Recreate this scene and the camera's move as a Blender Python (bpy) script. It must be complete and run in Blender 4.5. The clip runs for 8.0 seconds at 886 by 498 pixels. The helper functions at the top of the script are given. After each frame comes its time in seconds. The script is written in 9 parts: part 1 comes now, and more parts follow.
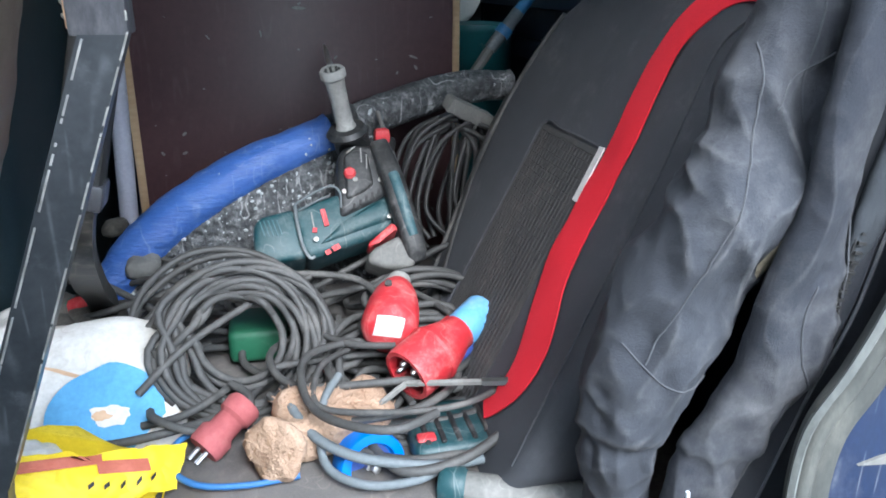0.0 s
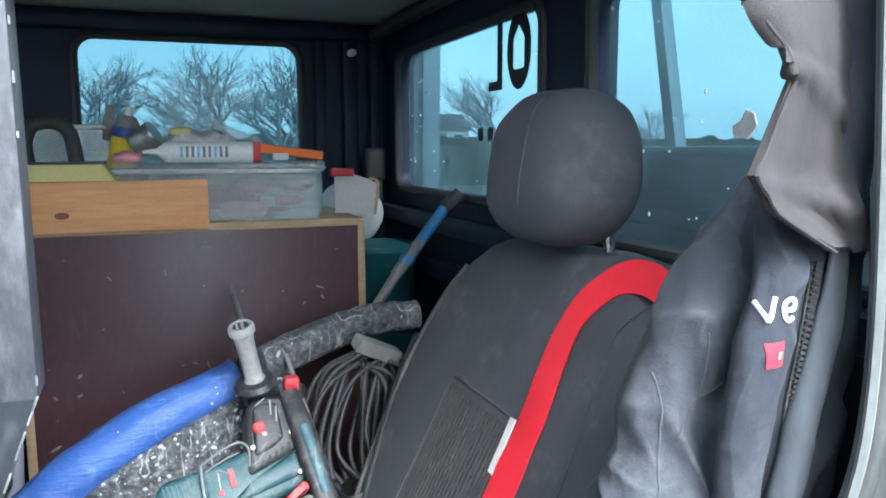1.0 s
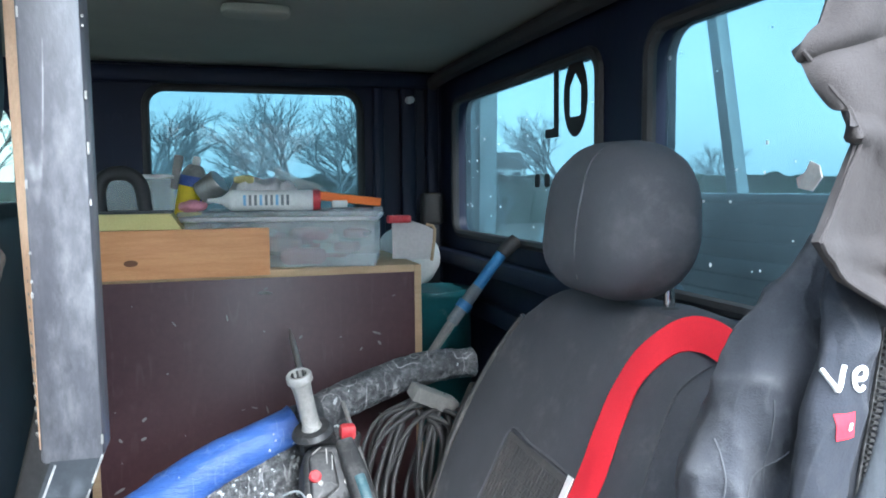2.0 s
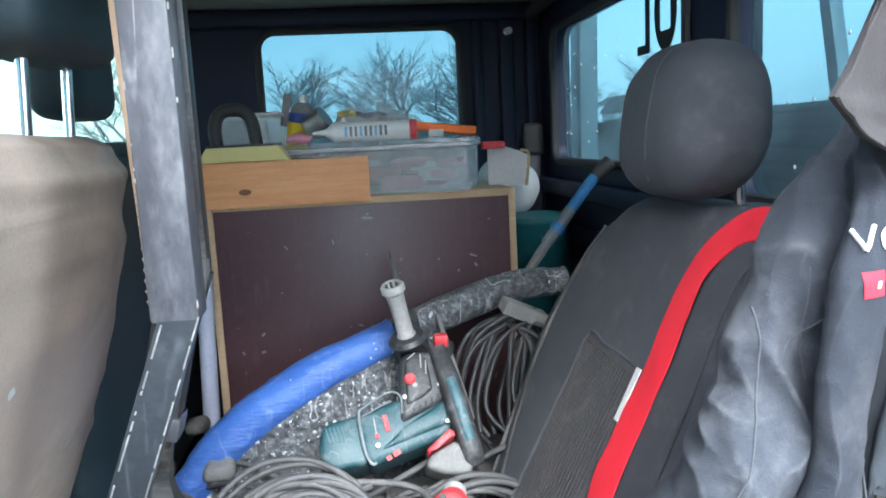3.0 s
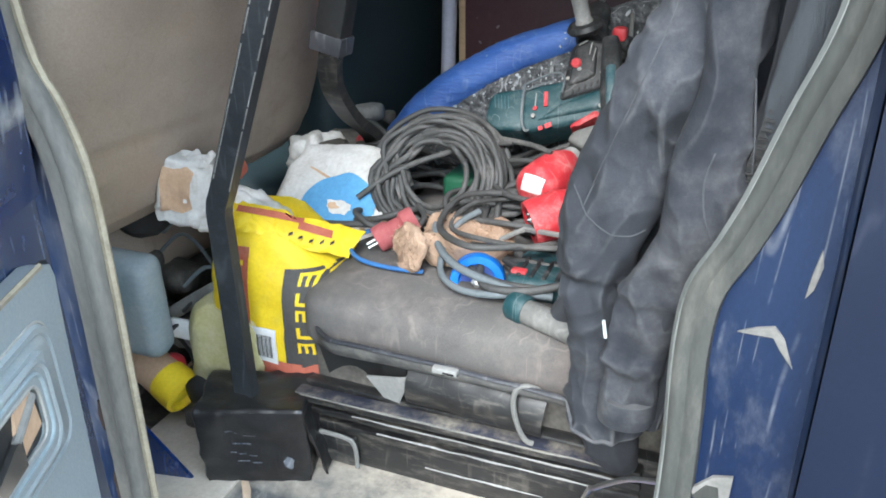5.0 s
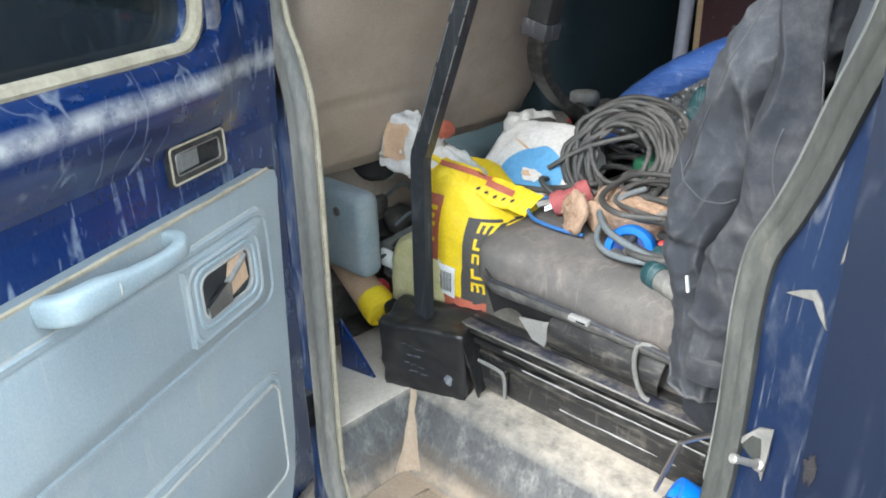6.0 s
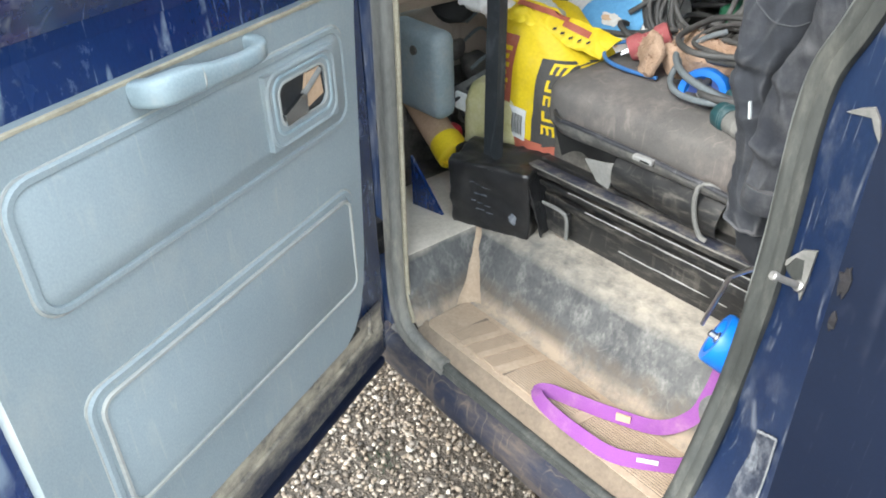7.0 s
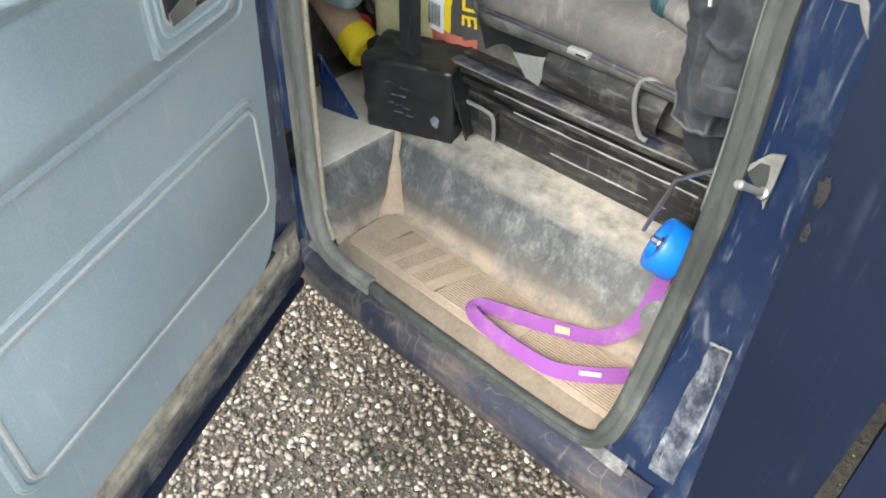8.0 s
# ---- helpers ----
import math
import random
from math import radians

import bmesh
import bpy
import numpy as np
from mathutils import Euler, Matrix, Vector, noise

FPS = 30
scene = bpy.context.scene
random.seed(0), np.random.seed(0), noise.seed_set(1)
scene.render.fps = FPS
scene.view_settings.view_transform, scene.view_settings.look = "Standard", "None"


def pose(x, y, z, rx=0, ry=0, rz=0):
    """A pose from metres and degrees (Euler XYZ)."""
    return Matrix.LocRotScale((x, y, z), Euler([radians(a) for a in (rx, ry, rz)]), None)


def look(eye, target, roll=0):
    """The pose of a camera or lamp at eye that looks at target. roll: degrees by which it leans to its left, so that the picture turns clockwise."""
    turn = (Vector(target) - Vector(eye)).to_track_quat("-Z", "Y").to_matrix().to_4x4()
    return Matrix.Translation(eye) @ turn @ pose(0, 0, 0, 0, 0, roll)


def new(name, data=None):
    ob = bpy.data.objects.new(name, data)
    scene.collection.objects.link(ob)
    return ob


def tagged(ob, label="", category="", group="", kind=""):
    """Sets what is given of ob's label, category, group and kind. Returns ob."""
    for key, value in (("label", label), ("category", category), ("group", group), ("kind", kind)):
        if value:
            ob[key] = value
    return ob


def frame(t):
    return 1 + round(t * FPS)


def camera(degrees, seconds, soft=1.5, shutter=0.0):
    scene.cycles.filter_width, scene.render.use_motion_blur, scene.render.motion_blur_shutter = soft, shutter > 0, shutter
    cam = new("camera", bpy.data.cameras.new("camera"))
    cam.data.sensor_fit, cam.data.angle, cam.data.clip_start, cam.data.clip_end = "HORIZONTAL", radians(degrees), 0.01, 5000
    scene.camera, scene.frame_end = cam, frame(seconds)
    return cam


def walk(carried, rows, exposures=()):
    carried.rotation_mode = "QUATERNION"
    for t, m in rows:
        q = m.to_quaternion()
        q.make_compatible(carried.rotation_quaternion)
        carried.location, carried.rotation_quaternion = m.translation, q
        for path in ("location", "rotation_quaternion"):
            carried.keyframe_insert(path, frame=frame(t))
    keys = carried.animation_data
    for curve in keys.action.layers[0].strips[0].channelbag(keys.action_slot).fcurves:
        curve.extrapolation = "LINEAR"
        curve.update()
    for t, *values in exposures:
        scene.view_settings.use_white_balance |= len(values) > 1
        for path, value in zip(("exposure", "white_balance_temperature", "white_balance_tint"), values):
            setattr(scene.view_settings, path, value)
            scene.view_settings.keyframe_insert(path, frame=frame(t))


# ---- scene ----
from mathutils.bvhtree import BVHTree

cam = camera(60.9, 8.0, soft=1.8)
PATH = [
    (0, (-0.029, 0.118, 1.608), (0.404, 1.951, 0.936), 0.3),
    (0.5, (-0.041, 0.129, 1.705), (0.564, 1.979, 1.245), -0.3),
    (1, (-0.037, 0.139, 1.757), (0.668, 1.992, 1.493), -0.2),
    (1.2, (-0.037, 0.142, 1.766), (0.662, 2.003, 1.545), -0.1),
    (2.3, (-0.031, 0.134, 1.778), (0.451, 2.068, 1.614), -1.5),
    (2.5, (-0.021, 0.121, 1.778), (0.398, 2.068, 1.592), -2.2),
    (3, (0.017, 0.062, 1.721), (0.255, 2.028, 1.435), -2.9),
    (3.5, (0.11, 0.041, 1.662), (0.046, 1.989, 1.215), -2.8),
    (4, (0.242, 0.028, 1.605), (-0.112, 1.914, 1.041), -2.3),
    (4.5, (0.314, -0.04, 1.57), (-0.165, 1.773, 0.874), -1.2),
    (4.7, (0.352, -0.063, 1.577), (-0.188, 1.698, 0.8), -1.2),
    (5.8, (0.64, -0.141, 1.58), (-0.564, 1.234, 0.768), -0.8),
    (6, (0.679, -0.157, 1.575), (-0.612, 1.138, 0.765), -1.4),
    (6.5, (0.738, -0.19, 1.56), (-0.641, 0.952, 0.67), -1.6),
    (7, (0.755, -0.193, 1.522), (-0.573, 0.839, 0.441), -1.6),
    (7.5, (0.702, -0.161, 1.495), (-0.499, 0.852, 0.258), -1.5),
    (8, (0.65, -0.142, 1.484), (-0.387, 0.955, 0.173), 0.7),
]
EXPOSURES = [(0.0, 2.90, 5720, 9), (0.5, 3.34, 5750, 9), (1.0, 3.53, 5700, 8), (2.5, 3.76, 5650, 8), (3.0, 3.50, 5680, 8), (3.5, 3.12, 5720, 8), (4.0, 2.88, 5780, 8), (4.5, 2.65, 5900, 8), (6.0, 2.58, 6300, 9), (7.0, 2.40, 6450, 9), (8.0, 2.27, 6600, 9)]
walk(cam, [(t, look(eye, target, roll)) for t, eye, target, roll in PATH], EXPOSURES)

# ---- light: an overcast winter day ----
world = bpy.data.worlds.new("overcast")
scene.world = world
world.use_nodes = True
wn, wl = world.node_tree.nodes, world.node_tree.links
sky = wn.new("ShaderNodeTexSky")
sky.sky_type, sky.sun_disc = "NISHITA", False
sky.sun_elevation, sky.sun_rotation = radians(38), radians(200)
sky.air_density, sky.dust_density = 1.3, 2.5
cloud = wn.new("ShaderNodeTexNoise")
cloud.inputs["Scale"].default_value, cloud.inputs["Detail"].default_value = 2.2, 6
ramp = wn.new("ShaderNodeValToRGB")
ramp.color_ramp.elements[0].position, ramp.color_ramp.elements[1].position = 0.35, 0.7
ramp.color_ramp.elements[0].color, ramp.color_ramp.elements[1].color = (4.2, 5.0, 5.6, 1), (8.0, 8.6, 9.0, 1)
mixw = wn.new("ShaderNodeMix")
mixw.data_type = "RGBA"
mixw.inputs[0].default_value = 0.72
wl.new(cloud.outputs["Fac"], ramp.inputs["Fac"])
wl.new(sky.outputs["Color"], mixw.inputs[6])
wl.new(ramp.outputs["Color"], mixw.inputs[7])
wn["Background"].inputs["Strength"].default_value = 0.15
wl.new(mixw.outputs[2], wn["Background"].inputs["Color"])

sun = new("sun", bpy.data.lights.new("sun", "SUN"))
sun.data.energy, sun.data.angle, sun.data.color = 1.0, radians(25), (1.0, 0.96, 0.9)
sun.matrix_world = look((0.5, -3, 4), (0, 0.6, 0.8))


# ---- materials ----
def mat(name, c1, c2=None, rough=0.6, metal=0.0, coarse=7.0, fine=150.0, bump=0.15, dust=0.0, dust_col=(0.45, 0.42, 0.37),
        rough2=None, sheen=0.0, coat=0.0, stretch=(1, 1, 1), dust_scale=14.0, alpha=1.0, spec=0.5, depth=0.002, scratch=0.0, bands=(), ridge=0.0, wrinkle=None):
    """Surface with coarse and fine variation, a worn dusty layer and fine relief."""
    m = bpy.data.materials.new(name)
    m.use_nodes = True
    n, l = m.node_tree.nodes, m.node_tree.links
    b = n["Principled BSDF"]
    co = n.new("ShaderNodeTexCoord")
    mp = n.new("ShaderNodeMapping")
    mp.inputs["Scale"].default_value = stretch
    l.new(co.outputs["Object"], mp.inputs["Vector"])

    def noise_node(scale, detail=5.0, rough_=0.6):
        t = n.new("ShaderNodeTexNoise")
        t.inputs["Scale"].default_value, t.inputs["Detail"].default_value = scale, detail
        t.inputs["Roughness"].default_value = rough_
        l.new(mp.outputs["Vector"], t.inputs["Vector"])
        return t

    def mixer(fac, a, bb):
        x = n.new("ShaderNodeMix")
        x.data_type = "RGBA"
        l.new(fac, x.inputs[0])
        for sock, val in ((x.inputs[6], a), (x.inputs[7], bb)):
            if isinstance(val, tuple):
                sock.default_value = (*val, 1)
            else:
                l.new(val, sock)
        return x.outputs[2]

    def spread(sock, lo, hi):
        r = n.new("ShaderNodeMapRange")
        r.inputs["From Min"].default_value, r.inputs["From Max"].default_value = lo, hi
        l.new(sock, r.inputs["Value"])
        return r.outputs["Result"]

    c2 = c2 or tuple(min(1, c * 1.35 + 0.01) for c in c1)
    big, small = noise_node(coarse), noise_node(fine, 3.0)
    colour = mixer(spread(big.outputs["Fac"], 0.35, 0.65), c1, c2)
    speck = mixer(spread(small.outputs["Fac"], 0.3, 0.75), tuple(c * 0.82 for c in c1), tuple(min(1, c * 1.1) for c in c2))
    half = n.new("ShaderNodeValue")
    half.outputs[0].default_value = 0.35
    colour = mixer(half.outputs[0], colour, speck)
    rsock = spread(big.outputs["Fac"], 0.2, 0.8)
    rr = n.new("ShaderNodeMapRange")
    rr.inputs["To Min"].default_value, rr.inputs["To Max"].default_value = rough, min(1, rough2 if rough2 is not None else rough + 0.15)
    l.new(rsock, rr.inputs["Value"])
    rough_out = rr.outputs["Result"]
    if dust > 0:
        d1, d2 = noise_node(dust_scale, 8.0, 0.7), noise_node(dust_scale * 6, 4.0)
        mul = n.new("ShaderNodeMath")
        mul.operation = "MULTIPLY"
        l.new(spread(d1.outputs["Fac"], 0.72 - 0.4 * dust, 0.8 - 0.1 * dust), mul.inputs[0])
        l.new(spread(d2.outputs["Fac"], 0.2, 0.62), mul.inputs[1])
        scl = n.new("ShaderNodeMath")
        scl.operation = "MULTIPLY"
        scl.inputs[1].default_value = min(1, 0.35 + dust * 0.5)
        l.new(mul.outputs[0], scl.inputs[0])
        colour = mixer(scl.outputs[0], colour, dust_col)
        up = n.new("ShaderNodeMath")
        up.operation, up.use_clamp = "ADD", True
        l.new(rough_out, up.inputs[0])
        half2 = n.new("ShaderNodeMath")
        half2.operation = "MULTIPLY"
        half2.inputs[1].default_value = 0.45
        l.new(scl.outputs[0], half2.inputs[0])
        l.new(half2.outputs[0], up.inputs[1])
        rough_out = up.outputs[0]
    def calc(op, x, y):
        q = n.new("ShaderNodeMath")
        q.operation, q.use_clamp = op, op != "SUBTRACT"
        for sock, val in ((q.inputs[0], x), (q.inputs[1], y)):
            if isinstance(val, (int, float)):
                sock.default_value = val
            else:
                l.new(val, sock)
        return q.outputs[0]

    if ridge:
        # dust rubbed onto the raised folds
        geo = n.new("ShaderNodeNewGeometry")
        colour = mixer(calc("MULTIPLY", calc("MULTIPLY", spread(geo.outputs["Pointiness"], 0.505, 0.56), spread(noise_node(30, 6).outputs["Fac"], 0.3, 0.6)), ridge), colour, dust_col)
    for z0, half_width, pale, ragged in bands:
        # dirt, wear or painted-in shine along a ridge at one height
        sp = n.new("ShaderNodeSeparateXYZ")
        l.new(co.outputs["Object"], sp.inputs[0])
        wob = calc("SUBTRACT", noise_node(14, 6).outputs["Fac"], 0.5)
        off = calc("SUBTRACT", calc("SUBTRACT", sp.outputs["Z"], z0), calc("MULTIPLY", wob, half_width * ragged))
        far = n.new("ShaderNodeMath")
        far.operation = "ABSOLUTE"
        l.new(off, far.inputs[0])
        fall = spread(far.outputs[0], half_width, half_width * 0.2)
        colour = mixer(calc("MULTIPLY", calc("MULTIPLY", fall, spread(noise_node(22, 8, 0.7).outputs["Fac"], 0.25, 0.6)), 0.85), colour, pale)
    if scratch:
        # fine wandering scratches at two slants
        for turn, sc in ((0.5, 5.0), (-0.9, 8.0)):
            mp2 = n.new("ShaderNodeMapping")
            mp2.inputs["Rotation"].default_value = (turn, turn * 0.6, turn)
            mp2.inputs["Scale"].default_value = (1, 1, 0.06)
            l.new(co.outputs["Object"], mp2.inputs["Vector"])
            line, where = n.new("ShaderNodeTexNoise"), n.new("ShaderNodeTexNoise")
            line.inputs["Scale"].default_value, line.inputs["Detail"].default_value = sc * 5, 0.5
            where.inputs["Scale"].default_value, where.inputs["Detail"].default_value = sc * 3.0, 5
            l.new(mp2.outputs["Vector"], line.inputs["Vector"])
            l.new(co.outputs["Object"], where.inputs["Vector"])
            gap_ = n.new("ShaderNodeMath")
            gap_.operation = "ABSOLUTE"
            l.new(calc("SUBTRACT", line.outputs["Fac"], 0.5), gap_.inputs[0])
            hit = calc("MULTIPLY", spread(gap_.outputs[0], 0.022, 0.004), spread(where.outputs["Fac"], 0.50, 0.64))
            colour = mixer(calc("MULTIPLY", hit, scratch), colour, dust_col)
    l.new(colour, b.inputs["Base Color"])
    l.new(rough_out, b.inputs["Roughness"])
    b.inputs["Metallic"].default_value = metal
    b.inputs["Specular IOR Level"].default_value = spec
    b.inputs["Coat Weight"].default_value = coat
    b.inputs["Coat Roughness"].default_value = 0.25
    b.inputs["Sheen Weight"].default_value = sheen
    b.inputs["Alpha"].default_value = alpha
    if bump:
        bp = n.new("ShaderNodeBump")
        bp.inputs["Strength"].default_value, bp.inputs["Distance"].default_value = bump, depth
        l.new(small.outputs["Fac"], bp.inputs["Height"])
        bp2 = n.new("ShaderNodeBump")
        bp2.inputs["Strength"].default_value, bp2.inputs["Distance"].default_value = bump, depth * 4
        l.new(big.outputs["Fac"], bp2.inputs["Height"])
        l.new(bp.outputs["Normal"], bp2.inputs["Normal"])
        l.new(bp2.outputs["Normal"], b.inputs["Normal"])
    if wrinkle:
        # sharp creases: scale, depth, and how the folds run
        scale, deep, run = wrinkle
        mp3, rg, bp3 = n.new("ShaderNodeMapping"), n.new("ShaderNodeTexNoise"), n.new("ShaderNodeBump")
        mp3.inputs["Rotation"].default_value, mp3.inputs["Scale"].default_value = (0.0, run, 0.0), (1.0, 1.0, 0.45)
        rg.noise_type = "RIDGED_MULTIFRACTAL"
        rg.inputs["Scale"].default_value, rg.inputs["Detail"].default_value, rg.inputs["Roughness"].default_value = scale, 3.0, 0.55
        rg.inputs["Distortion"].default_value = 0.6
        bp3.inputs["Strength"].default_value, bp3.inputs["Distance"].default_value = 0.8, deep
        l.new(co.outputs["Object"], mp3.inputs["Vector"])
        l.new(mp3.outputs["Vector"], rg.inputs["Vector"])
        l.new(rg.outputs["Fac"], bp3.inputs["Height"])
        if bump:
            l.new(bp2.outputs["Normal"], bp3.inputs["Normal"])
        l.new(bp3.outputs["Normal"], b.inputs["Normal"])
    return m


def glass(name, tint, rough=0.03, haze=0.08, gloss=0.05, frost=False):
    """A pane: tinted see-through, glossy, with a little dried dirt."""
    m = bpy.data.materials.new(name)
    m.use_nodes = True
    n, l = m.node_tree.nodes, m.node_tree.links
    n.remove(n["Principled BSDF"])
    tr, gl, df = n.new("ShaderNodeBsdfTransparent"), n.new("ShaderNodeBsdfGlossy"), n.new("ShaderNodeBsdfDiffuse" if frost else "ShaderNodeBsdfTranslucent")
    tr.inputs["Color"].default_value = (*tint, 1)
    gl.inputs["Roughness"].default_value = rough
    df.inputs["Color"].default_value = (0.7, 0.72, 0.72, 1) if frost else (0.26, 0.34, 0.36, 1)
    m1, m2 = n.new("ShaderNodeMixShader"), n.new("ShaderNodeMixShader")
    m1.inputs[0].default_value = gloss
    l.new(tr.outputs[0], m1.inputs[1])
    l.new(gl.outputs[0], m1.inputs[2])
    co, t = n.new("ShaderNodeTexCoord"), n.new("ShaderNodeTexNoise")
    t.inputs["Scale"].default_value, t.inputs["Detail"].default_value = 9.0, 8.0
    l.new(co.outputs["Object"], t.inputs["Vector"])
    r = n.new("ShaderNodeMapRange")
    r.inputs["From Min"].default_value, r.inputs["From Max"].default_value = 0.35, 0.8
    r.inputs["To Min"].default_value, r.inputs["To Max"].default_value = haze * 0.6, haze * 1.4
    l.new(t.outputs["Fac"], r.inputs["Value"])
    l.new(r.outputs["Result"], m2.inputs[0])
    l.new(m1.outputs[0], m2.inputs[1])
    l.new(df.outputs[0], m2.inputs[2])
    l.new(m2.outputs[0], n["Material Output"].inputs["Surface"])
    return m


